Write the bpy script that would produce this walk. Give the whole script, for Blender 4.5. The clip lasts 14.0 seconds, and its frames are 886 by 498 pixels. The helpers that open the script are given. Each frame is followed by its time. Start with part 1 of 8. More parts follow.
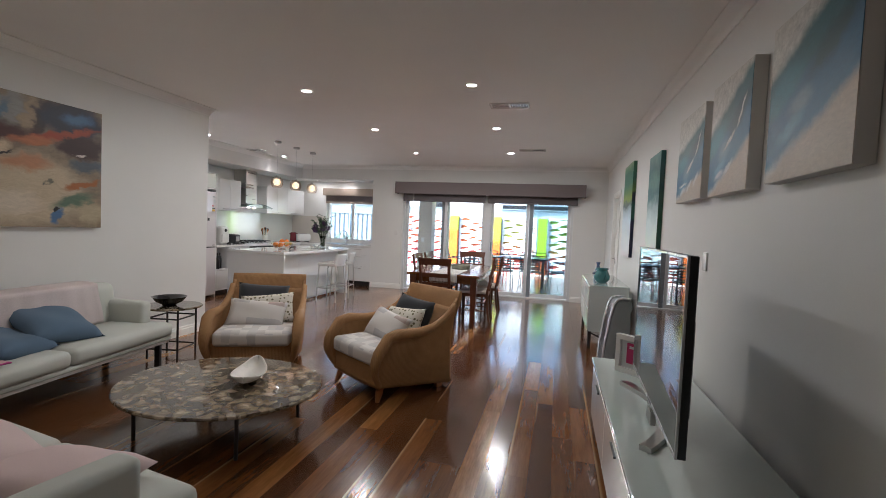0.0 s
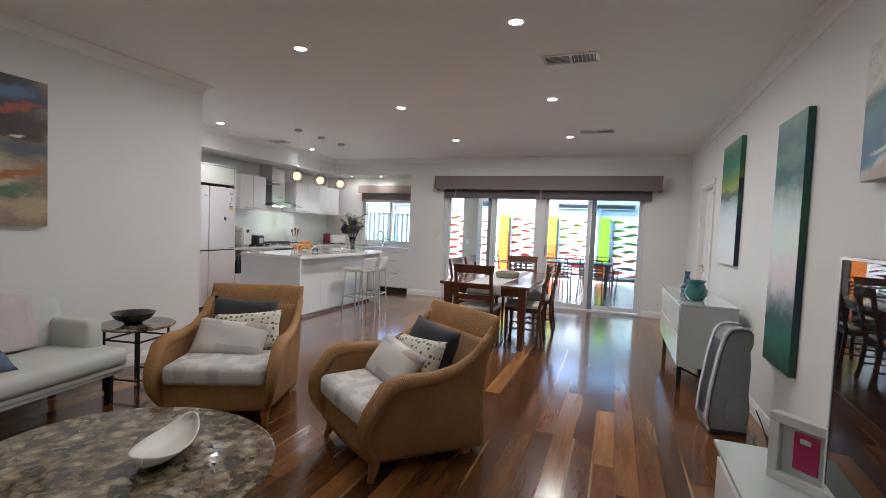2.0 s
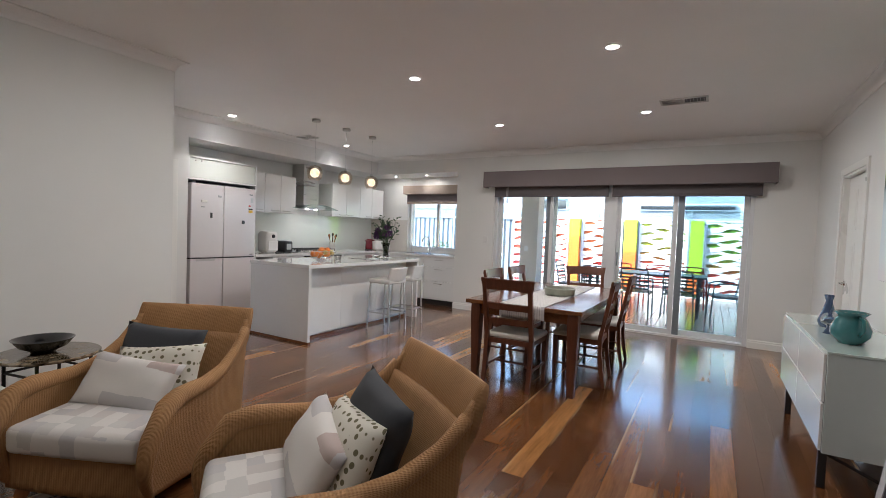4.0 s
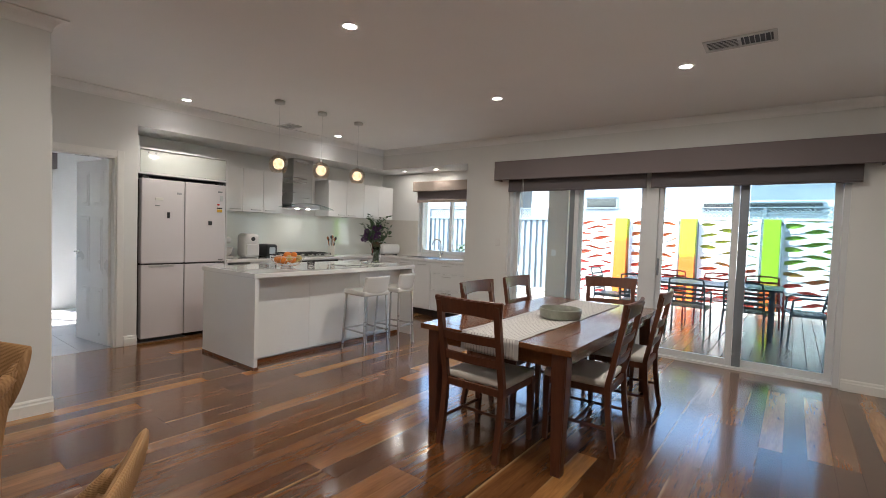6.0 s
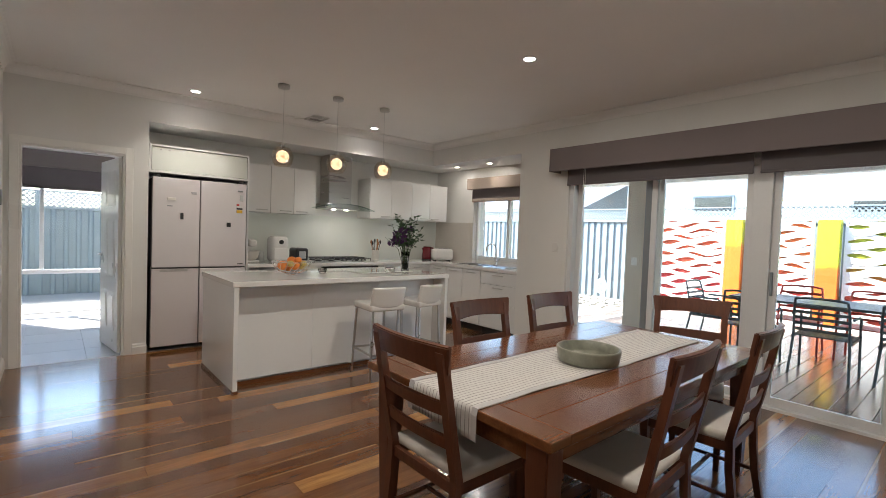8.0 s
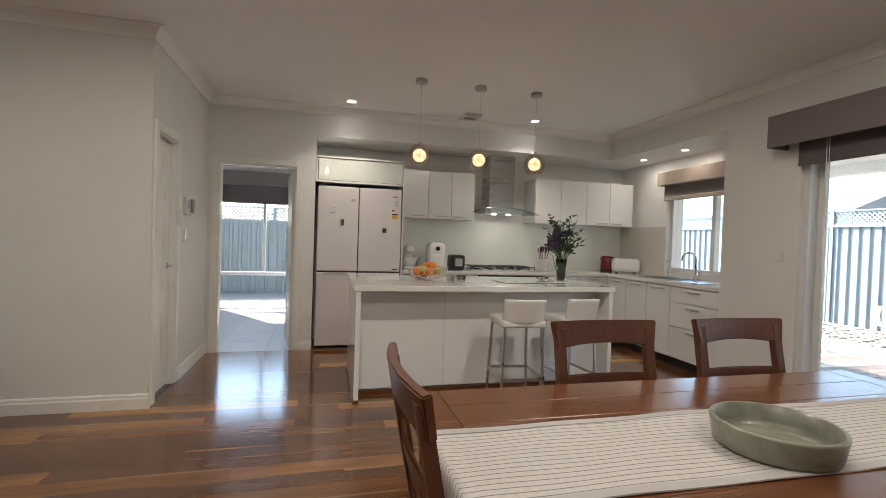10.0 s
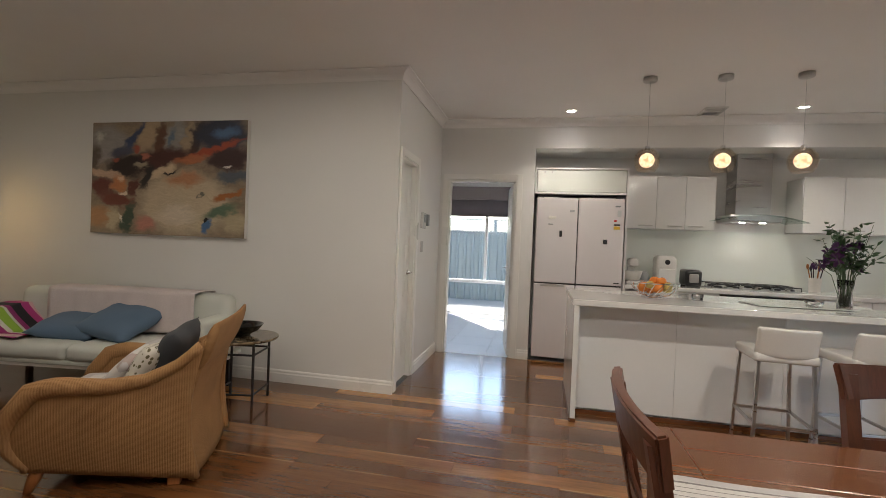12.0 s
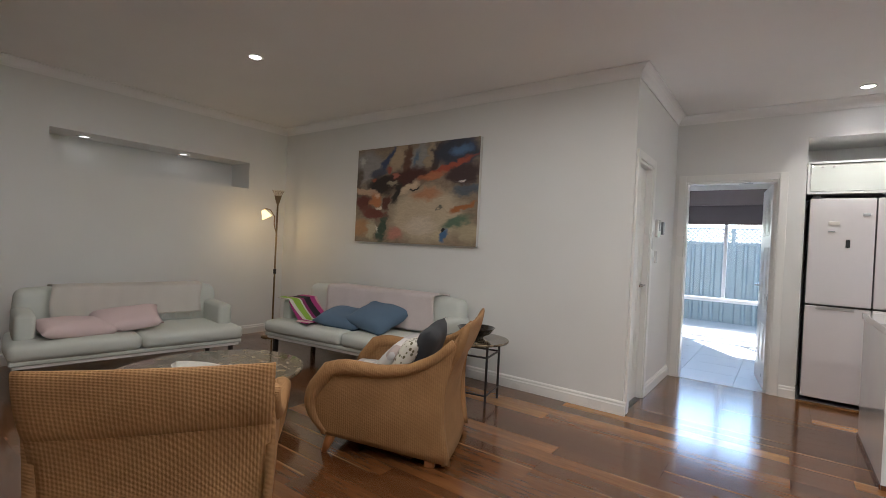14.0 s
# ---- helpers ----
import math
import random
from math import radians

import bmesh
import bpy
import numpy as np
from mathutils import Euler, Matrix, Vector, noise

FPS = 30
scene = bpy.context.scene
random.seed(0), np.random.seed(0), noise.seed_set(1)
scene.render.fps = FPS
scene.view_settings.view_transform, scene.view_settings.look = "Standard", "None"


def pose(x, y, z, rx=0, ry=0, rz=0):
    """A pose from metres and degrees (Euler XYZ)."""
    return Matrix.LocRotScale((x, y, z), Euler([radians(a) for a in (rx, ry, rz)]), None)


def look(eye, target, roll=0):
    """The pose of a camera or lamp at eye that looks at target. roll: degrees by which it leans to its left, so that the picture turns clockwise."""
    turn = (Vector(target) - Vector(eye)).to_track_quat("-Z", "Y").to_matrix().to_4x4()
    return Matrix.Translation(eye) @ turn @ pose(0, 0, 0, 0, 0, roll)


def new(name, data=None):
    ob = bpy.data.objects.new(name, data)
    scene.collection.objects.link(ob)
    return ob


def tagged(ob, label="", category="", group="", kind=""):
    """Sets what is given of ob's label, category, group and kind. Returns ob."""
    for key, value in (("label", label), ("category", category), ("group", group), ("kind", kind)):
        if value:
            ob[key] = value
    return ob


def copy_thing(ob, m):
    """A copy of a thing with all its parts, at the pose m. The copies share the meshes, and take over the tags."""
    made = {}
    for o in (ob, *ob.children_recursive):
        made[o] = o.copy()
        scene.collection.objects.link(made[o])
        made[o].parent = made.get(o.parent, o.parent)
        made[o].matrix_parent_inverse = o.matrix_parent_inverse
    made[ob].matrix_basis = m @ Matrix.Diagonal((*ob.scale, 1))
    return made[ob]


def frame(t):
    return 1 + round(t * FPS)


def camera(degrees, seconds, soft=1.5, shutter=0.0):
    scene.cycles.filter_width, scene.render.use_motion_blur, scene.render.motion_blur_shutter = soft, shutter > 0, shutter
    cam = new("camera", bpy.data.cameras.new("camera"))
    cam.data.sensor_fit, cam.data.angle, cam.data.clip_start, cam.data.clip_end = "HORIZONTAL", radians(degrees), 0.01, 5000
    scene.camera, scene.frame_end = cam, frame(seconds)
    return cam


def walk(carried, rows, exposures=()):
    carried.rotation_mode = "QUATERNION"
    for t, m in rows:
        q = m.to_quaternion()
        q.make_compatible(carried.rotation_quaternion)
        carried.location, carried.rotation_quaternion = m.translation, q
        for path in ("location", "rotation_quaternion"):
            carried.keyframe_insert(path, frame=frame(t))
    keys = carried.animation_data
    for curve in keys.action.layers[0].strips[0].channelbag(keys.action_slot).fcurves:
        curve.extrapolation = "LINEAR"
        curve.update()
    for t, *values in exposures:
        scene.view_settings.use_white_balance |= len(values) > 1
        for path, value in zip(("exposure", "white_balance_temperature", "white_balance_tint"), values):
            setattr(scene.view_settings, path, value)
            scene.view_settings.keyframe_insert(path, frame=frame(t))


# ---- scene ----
cam = camera(87.9, 14.0, soft=0.8)
PATH = [
    (0, (0.479, 2.089, 1.404), (0.002, 4.029, 1.313), 2.5),
    (0.5, (0.43, 2.368, 1.404), (-0.103, 4.293, 1.312), 2.5),
    (1, (0.384, 2.692, 1.39), (-0.198, 4.603, 1.297), 2.4),
    (1.5, (0.33, 3.009, 1.394), (-0.306, 4.903, 1.3), 2.4),
    (2, (0.324, 3.326, 1.382), (-0.376, 5.198, 1.289), 2.4),
    (2.5, (0.329, 3.647, 1.382), (-0.451, 5.486, 1.289), 2.3),
    (3, (0.31, 3.98, 1.378), (-0.551, 5.782, 1.287), 2.3),
    (3.2, (0.312, 4.112, 1.367), (-0.578, 5.901, 1.277), 2.3),
    (5.3, (0.342, 5.577, 1.374), (-0.817, 7.206, 1.298), 2.1),
    (5.5, (0.346, 5.712, 1.378), (-0.828, 7.329, 1.297), 2.1),
    (6, (0.38, 6.059, 1.375), (-0.831, 7.649, 1.3), 2.0),
    (6.5, (0.388, 6.371, 1.374), (-0.865, 7.928, 1.301), 2.0),
    (7, (0.389, 6.662, 1.38), (-0.925, 8.168, 1.302), 2.0),
    (7.2, (0.378, 6.793, 1.379), (-0.972, 8.267, 1.302), 2.0),
    (9.3, (0.07, 7.98, 1.32), (-1.754, 8.798, 1.272), 2.0),
    (9.5, (0.047, 8.053, 1.299), (-1.815, 8.782, 1.255), 1.9),
    (10, (-0.023, 8.161, 1.292), (-1.958, 8.663, 1.253), 1.9),
    (10.5, (-0.047, 8.216, 1.319), (-2.029, 8.475, 1.273), 2.2),
    (11, (-0.049, 8.206, 1.311), (-2.049, 8.235, 1.273), 2.1),
    (11.5, (-0.044, 8.175, 1.306), (-2.034, 7.977, 1.276), 2.2),
    (12, (-0.047, 8.146, 1.305), (-2.003, 7.731, 1.276), 2.3),
    (12.5, (-0.055, 8.088, 1.294), (-1.958, 7.474, 1.27), 2.4),
    (13, (-0.052, 8.046, 1.289), (-1.88, 7.233, 1.266), 2.5),
    (13.5, (-0.027, 7.98, 1.289), (-1.753, 6.969, 1.265), 2.6),
    (14, (0.009, 7.914, 1.272), (-1.597, 6.722, 1.254), 2.8),
]
walk(cam, [(t, look(eye, target, roll)) for t, eye, target, roll in PATH], [(0, 3.0, 5650, 13), (3.2, 3.0, 5650, 13), (5.3, 2.8, 5950, 12), (7.2, 2.75, 6200, 12), (9.3, 2.53, 6400, 12), (10.2, 2.65, 6450, 12), (11.5, 2.7, 6500, 13), (13.2, 2.75, 5850, 12), (14, 2.95, 5750, 12)])

# ---- world, sun, exposure ----
SUN_DIR = Vector((-0.62, -0.42, 0.86)).normalized()
world = bpy.data.worlds.new("world")
scene.world = world
world.use_nodes = True
wn = world.node_tree
sky = wn.nodes.new("ShaderNodeTexSky")
sky.sky_type = "NISHITA"
sky.sun_disc = False
sky.sun_elevation = math.asin(SUN_DIR.z)
sky.sun_rotation = math.atan2(SUN_DIR.x, SUN_DIR.y)
wn.nodes["Background"].inputs["Strength"].default_value = 0.15
wn.links.new(sky.outputs[0], wn.nodes["Background"].inputs["Color"])
sun_data = bpy.data.lights.new("sun", "SUN")
sun_data.energy, sun_data.angle, sun_data.color = 5.0, radians(0.5), (1.0, 0.95, 0.87)
new("sun", sun_data).matrix_world = look((0, 0, 30), Vector((0, 0, 30)) - SUN_DIR)


def lamp(name, loc, power, color, size=0.08, spread=150):
    """A small round ceiling light that shines down."""
    d = bpy.data.lights.new(name, "AREA")
    d.shape, d.size, d.energy, d.color, d.spread = "DISK", size, power, color, radians(spread)
    o = new(name, d)
    o.location = loc
    return o


# ---- materials ----
def nodes_of(m):
    m.use_nodes = True
    nt = m.node_tree
    return nt, nt.nodes["Principled BSDF"]


def noise_tex(nt, scale, detail=4.0, rough=0.55, vec=None):
    n = nt.nodes.new("ShaderNodeTexNoise")
    n.inputs["Scale"].default_value, n.inputs["Detail"].default_value, n.inputs["Roughness"].default_value = scale, detail, rough
    if vec is not None:
        nt.links.new(vec, n.inputs["Vector"])
    return n


def coords(nt, scale=(1, 1, 1), kind="Object", rot=(0, 0, 0)):
    c = nt.nodes.new("ShaderNodeTexCoord")
    mp = nt.nodes.new("ShaderNodeMapping")
    mp.inputs["Scale"].default_value = scale
    mp.inputs["Rotation"].default_value = rot
    nt.links.new(c.outputs[kind], mp.inputs["Vector"])
    return mp.outputs["Vector"]


def ramp(nt, fac, stops, interp="LINEAR"):
    r = nt.nodes.new("ShaderNodeValToRGB")
    r.color_ramp.interpolation = interp
    el = r.color_ramp.elements
    stops = [(min(1.0, max(0.0, p)), c) for p, c in stops]
    el[0].position, el[0].color = stops[0][0], (*stops[0][1], 1)
    el[1].position, el[1].color = stops[-1][0], (*stops[-1][1], 1)
    for p, c in stops[1:-1]:
        el.new(p).color = (*c, 1)
    nt.links.new(fac, r.inputs["Fac"])
    return r.outputs["Color"]


def mix(nt, fac, a, b, mode="MIX"):
    m = nt.nodes.new("ShaderNodeMix")
    m.data_type, m.blend_type = "RGBA", mode
    for key, v in ((0, fac), (6, a), (7, b)):
        if isinstance(v, (int, float)):
            m.inputs[key].default_value = v
        elif isinstance(v, tuple):
            m.inputs[key].default_value = (*v, 1)
        else:
            nt.links.new(v, m.inputs[key])
    return m.outputs[2]


def bump(nt, bsdf, height, strength, dist=0.002):
    b = nt.nodes.new("ShaderNodeBump")
    b.inputs["Strength"].default_value, b.inputs["Distance"].default_value = strength, dist
    nt.links.new(height, b.inputs["Height"])
    nt.links.new(b.outputs[0], bsdf.inputs["Normal"])


def surf(name, color, rough=0.5, metal=0.0, grain=40.0, vary=0.08, relief=0.15, dist=0.001, coat=0.0, stretch=(1, 1, 1), emit=0.0, emit_color=None):
    """A plain surface with large and fine variation of its tone, uneven gloss and fine relief."""
    m = bpy.data.materials.new(name)
    nt, b = nodes_of(m)
    v = coords(nt, stretch)
    fine, broad = noise_tex(nt, grain, 6, 0.6, v), noise_tex(nt, 1.7, 3, 0.5, v)
    dark = tuple(c * (1 - 1.6 * vary) for c in color)
    lite = tuple(min(1, c * (1 + 0.9 * vary)) for c in color)
    a = ramp(nt, fine.outputs["Fac"], [(0.3, dark), (0.7, lite)])
    c = mix(nt, 0.55, a, ramp(nt, broad.outputs["Fac"], [(0.3, dark), (0.7, lite)]))
    nt.links.new(c, b.inputs["Base Color"])
    r = nt.nodes.new("ShaderNodeMapRange")
    r.inputs["To Min"].default_value, r.inputs["To Max"].default_value = rough - min(0.06, 0.4 * rough), rough + min(0.08, 0.4 * rough)
    nt.links.new(broad.outputs["Fac"], r.inputs["Value"])
    nt.links.new(r.outputs[0], b.inputs["Roughness"])
    b.inputs["Metallic"].default_value = metal
    b.inputs["Coat Weight"].default_value = coat
    b.inputs["Coat Roughness"].default_value = 0.06
    if relief:
        bump(nt, b, fine.outputs["Fac"], relief, dist)
    if emit:
        b.inputs["Emission Color"].default_value = (*(emit_color or color), 1)
        b.inputs["Emission Strength"].default_value = emit
    return m


def wood(name, dark, lite, rough=0.35, scale=(14, 1.2, 14), coat=0.2, random_tone=False, sapwood=False):
    """Grain drawn along local y; with random_tone each piece takes a tone of its own."""
    m = bpy.data.materials.new(name)
    nt, b = nodes_of(m)
    v = coords(nt, scale)
    if random_tone:
        info = nt.nodes.new("ShaderNodeObjectInfo")
        add = nt.nodes.new("ShaderNodeVectorMath")
        add.operation = "MULTIPLY_ADD"
        add.inputs[1].default_value = (1, 1, 1)
        sc = nt.nodes.new("ShaderNodeVectorMath")
        sc.operation = "SCALE"
        sc.inputs[0].default_value = (31, 17, 5)
        nt.links.new(info.outputs["Random"], sc.inputs["Scale"])
        nt.links.new(v, add.inputs[0])
        nt.links.new(sc.outputs[0], add.inputs[2])
        v = add.outputs[0]
    g, f = noise_tex(nt, 1.6, 5, 0.6, v), noise_tex(nt, 9, 6, 0.65, v)
    c = mix(nt, 0.35, ramp(nt, g.outputs["Fac"], [(0.28, dark), (0.72, lite)]), ramp(nt, f.outputs["Fac"], [(0.3, dark), (0.7, lite)]))
    if random_tone:
        tone = ramp(nt, info.outputs["Random"], [(0.0, (0.46, 0.40, 0.36)), (0.4, (0.72, 0.66, 0.60)), (0.76, (1.0, 0.94, 0.84)), (0.84, (1.25, 1.2, 1.05)), (0.89, (1.9, 2.0, 1.7)), (1.0, (2.3, 2.6, 2.2))])
        c = mix(nt, 1.0, c, tone, "MULTIPLY")
    if sapwood:
        raw = coords(nt)
        sx = nt.nodes.new("ShaderNodeSeparateXYZ")
        nt.links.new(raw, sx.inputs[0])
        side = ramp(nt, sx.outputs["X"], [(0.008, (1, 1, 1)), (0.018, (0, 0, 0))])
        along = noise_tex(nt, 0.5, 2, 0.5, v)
        strip = mix(nt, 1.0, side, ramp(nt, along.outputs["Fac"], [(0.54, (0, 0, 0)), (0.60, (0.8, 0.8, 0.8))]), "MULTIPLY")
        c = mix(nt, strip, c, (0.42, 0.27, 0.13))
    nt.links.new(c, b.inputs["Base Color"])
    b.inputs["Roughness"].default_value = rough
    b.inputs["Coat Weight"].default_value, b.inputs["Coat Roughness"].default_value = coat, 0.12
    bump(nt, b, f.outputs["Fac"], 0.08, 0.0006)
    return m


def clear_glass(name, color=(1, 1, 1), rough=0.0, tint=0.0):
    m = bpy.data.materials.new(name)
    nt, b = nodes_of(m)
    b.inputs["Base Color"].default_value = (*color, 1)
    b.inputs["Transmission Weight"].default_value = 1
    b.inputs["Roughness"].default_value = rough
    b.inputs["IOR"].default_value = 1.45
    return m


def thin_glass(name, tint=(0.93, 0.97, 0.96), gloss=0.7):
    """A window pane: lets light straight through with a weak mirror image."""
    m = bpy.data.materials.new(name)
    m.use_nodes = True
    nt = m.node_tree
    nt.nodes.clear()
    out, mx = nt.nodes.new("ShaderNodeOutputMaterial"), nt.nodes.new("ShaderNodeMixShader")
    tr, gl, fr = nt.nodes.new("ShaderNodeBsdfTransparent"), nt.nodes.new("ShaderNodeBsdfGlossy"), nt.nodes.new("ShaderNodeLayerWeight")
    tr.inputs[0].default_value = (*tint, 1)
    gl.inputs["Roughness"].default_value = 0.01
    pw, sc = nt.nodes.new("ShaderNodeMath"), nt.nodes.new("ShaderNodeMath")
    pw.operation, sc.operation = "POWER", "MULTIPLY_ADD"
    pw.inputs[1].default_value = 5.0
    sc.inputs[1].default_value, sc.inputs[2].default_value = gloss, 0.03
    nt.links.new(fr.outputs["Facing"], pw.inputs[0])
    nt.links.new(pw.outputs[0], sc.inputs[0])
    nt.links.new(sc.outputs[0], mx.inputs[0])
    nt.links.new(tr.outputs[0], mx.inputs[1])
    nt.links.new(gl.outputs[0], mx.inputs[2])
    nt.links.new(mx.outputs[0], out.inputs[0])
    return m


def weave(name, color, dark, scale=120.0, relief=0.6, axis="X", rough=0.7):
    """Woven wicker: ribs with strands across them."""
    m = bpy.data.materials.new(name)
    nt, b = nodes_of(m)
    v = coords(nt)
    w1, w2 = nt.nodes.new("ShaderNodeTexWave"), nt.nodes.new("ShaderNodeTexWave")
    for w, d, s in ((w1, "Z", scale * 2.6), (w2, axis, scale)):
        w.bands_direction = d
        w.inputs["Scale"].default_value = s / 6.28
        w.inputs["Distortion"].default_value = 0.7
        w.inputs["Detail Scale"].default_value = 3
        nt.links.new(v, w.inputs["Vector"])
    h = mix(nt, 0.5, w1.outputs["Color"], w2.outputs["Color"])
    n = noise_tex(nt, 5, 4, 0.6, v)
    c = mix(nt, 0.6, ramp(nt, h, [(0.25, dark), (0.6, color)]), ramp(nt, n.outputs["Fac"], [(0.3, dark), (0.65, color)]))
    nt.links.new(c, b.inputs["Base Color"])
    b.inputs["Roughness"].default_value = rough
    bump(nt, b, h, relief, 0.004)
    return m


def cloth(name, color, vary=0.1, weave_scale=900, rough=0.9, relief=0.25):
    m = surf(name, color, rough, 0, weave_scale / 3, vary, relief, 0.0008)
    nt = m.node_tree
    nt.nodes["Principled BSDF"].inputs["Sheen Weight"].default_value = 0.06
    return m


def banded(name, stops, axis="X", scale=1.0, offset=0.0, warp=0.0, rough=0.85, interp="CONSTANT", repeat=True):
    """Stripes of given colours along one local axis."""
    m = bpy.data.materials.new(name)
    nt, b = nodes_of(m)
    v = coords(nt)
    sep = nt.nodes.new("ShaderNodeSeparateXYZ")
    nt.links.new(v, sep.inputs[0])
    val = sep.outputs[axis]
    mul = nt.nodes.new("ShaderNodeMath")
    mul.operation = "MULTIPLY_ADD"
    mul.inputs[1].default_value, mul.inputs[2].default_value = scale, offset
    nt.links.new(val, mul.inputs[0])
    res = mul.outputs[0]
    if warp:
        n = noise_tex(nt, 6, 5, 0.6, v)
        ad = nt.nodes.new("ShaderNodeMath")
        ad.operation = "MULTIPLY_ADD"
        ad.inputs[1].default_value = warp
        nt.links.new(n.outputs["Fac"], ad.inputs[0])
        nt.links.new(res, ad.inputs[2])
        res = ad.outputs[0]
    if repeat:
        f = nt.nodes.new("ShaderNodeMath")
        f.operation = "FRACT"
        nt.links.new(res, f.inputs[0])
        res = f.outputs[0]
    c = ramp(nt, res, stops, interp)
    n2 = noise_tex(nt, 60, 5, 0.6, v)
    c = mix(nt, 0.35, c, mix(nt, 1.0, c, ramp(nt, n2.outputs["Fac"], [(0.3, (0.72, 0.72, 0.72)), (0.7, (1.1, 1.1, 1.1))]), "MULTIPLY"))
    nt.links.new(c, b.inputs["Base Color"])
    b.inputs["Roughness"].default_value = rough
    bump(nt, b, n2.outputs["Fac"], 0.2, 0.001)
    return m


M = {}
M["wall"] = surf("wall_paint", (0.77, 0.765, 0.745), 0.6, grain=180, vary=0.025, relief=0.12, dist=0.0006)
M["ceiling"] = surf("ceiling_paint", (0.87, 0.86, 0.845), 0.75, grain=150, vary=0.02, relief=0.1, dist=0.0005)
M["trim"] = surf("trim_gloss_paint", (0.83, 0.82, 0.79), 0.28, grain=60, vary=0.02, relief=0.04)
M["plank"] = wood("floor_board", (0.090, 0.035, 0.012), (0.265, 0.117, 0.044), 0.17, (10, 0.9, 10), 0.55, True, True)
M["joint"] = surf("floor_joint", (0.03, 0.015, 0.01), 0.7)
M["gloss_white"] = surf("gloss_white_laminate", (0.80, 0.80, 0.79), 0.14, grain=30, vary=0.015, relief=0.0, coat=0.3)
M["satin_white"] = surf("satin_white_laminate", (0.78, 0.78, 0.77), 0.35, grain=30, vary=0.015, relief=0.0)
M["stone_white"] = surf("white_engineered_stone", (0.78, 0.77, 0.75), 0.1, grain=220, vary=0.05, relief=0.0, coat=0.4)
M["splash"] = surf("back_painted_glass", (0.78, 0.81, 0.76), 0.05, grain=10, vary=0.01, relief=0.0, coat=0.6)
M["tile_wall"] = surf("pale_wall_tile", (0.66, 0.62, 0.57), 0.2, grain=20, vary=0.03, relief=0.0)
M["fridge"] = surf("fridge_white_glass", (0.74, 0.70, 0.71), 0.12, grain=20, vary=0.012, relief=0.0, coat=0.5)
M["steel"] = surf("brushed_steel", (0.56, 0.55, 0.54), 0.28, 1.0, 120, 0.06, 0.05, 0.0003, stretch=(1, 1, 12))
M["chrome"] = surf("chrome", (0.78, 0.78, 0.79), 0.08, 1.0, 40, 0.02, 0.0)
M["dark"] = surf("dark_metal", (0.035, 0.033, 0.035), 0.4, 0.3, 60, 0.15, 0.08)
M["black"] = surf("black_plastic", (0.018, 0.018, 0.02), 0.3, 0, 60, 0.2, 0.05)
M["grey_plastic"] = surf("grey_plastic", (0.22, 0.24, 0.25), 0.38, 0.0, 80, 0.06, 0.08)
M["silver_plastic"] = surf("silver_plastic", (0.62, 0.63, 0.65), 0.25, 0.3, 80, 0.05, 0.05)
M["tv_screen"] = surf("tv_screen_glass", (0.012, 0.012, 0.014), 0.012, 0, 20, 0.05, 0.0)
M["unit_glass"] = surf("pale_green_glass_top", (0.58, 0.66, 0.63), 0.06, 0, 20, 0.02, 0.0, coat=0.7)
M["sideboard"] = surf("sideboard_lacquer", (0.55, 0.60, 0.60), 0.16, 0, 30, 0.02, 0.0, coat=0.4)
M["wicker"] = weave("honey_wicker_ribs_x", (0.40, 0.215, 0.082), (0.25, 0.125, 0.045), 165.0, 0.5, "X")
M["wicker_y"] = weave("honey_wicker_ribs_y", (0.40, 0.215, 0.082), (0.25, 0.125, 0.045), 165.0, 0.5, "Y")
M["leg_wood"] = wood("orange_leg_wood", (0.30, 0.11, 0.03), (0.48, 0.20, 0.07), 0.35, (14, 14, 1.5))
M["dining"] = wood("dining_wood", (0.085, 0.030, 0.011), (0.185, 0.070, 0.026), 0.26, (16, 1.0, 16), 0.45)
M["dining_dark"] = wood("dining_chair_wood", (0.060, 0.019, 0.010), (0.145, 0.048, 0.022), 0.38, (18, 18, 1.6), 0.15)
M["linen"] = cloth("cream_seat_linen", (0.62, 0.58, 0.53))
M["sofa"] = cloth("pale_sofa_fabric", (0.60, 0.62, 0.57), 0.06)
M["throw"] = cloth("pink_white_throw", (0.66, 0.58, 0.57), 0.12, 300, 0.95, 0.7)
M["blue_cushion"] = cloth("blue_cushion_cotton", (0.105, 0.165, 0.245), 0.12)
M["pink_cushion"] = cloth("pink_cushion_cotton", (0.70, 0.55, 0.54), 0.12)
M["charcoal"] = cloth("charcoal_cushion", (0.040, 0.043, 0.050), 0.15)
M["runner"] = banded("striped_runner", [(0.0, (0.53, 0.51, 0.49)), (0.74, (0.22, 0.20, 0.20)), (0.90, (0.53, 0.51, 0.49))], "X", 48.0)
M["runner_edge"] = cloth("pale_runner_hem", (0.44, 0.42, 0.42))
M["blanket"] = banded("striped_knit_blanket", [(0.0, (0.45, 0.05, 0.22)), (0.14, (0.62, 0.40, 0.42)), (0.26, (0.35, 0.03, 0.17)), (0.36, (0.65, 0.62, 0.55)), (0.44, (0.30, 0.50, 0.06)), (0.62, (0.65, 0.62, 0.55)), (0.68, (0.28, 0.03, 0.15)), (0.80, (0.02, 0.02, 0.025))], "Y", 2.1, 0.08)
M["ceramic_green"] = surf("celadon_ceramic", (0.235, 0.24, 0.19), 0.3, 0, 22, 0.32, 0.2, coat=0.3)
M["teal_ceramic"] = surf("teal_ceramic", (0.035, 0.16, 0.17), 0.15, 0, 20, 0.2, 0.1, coat=0.5)
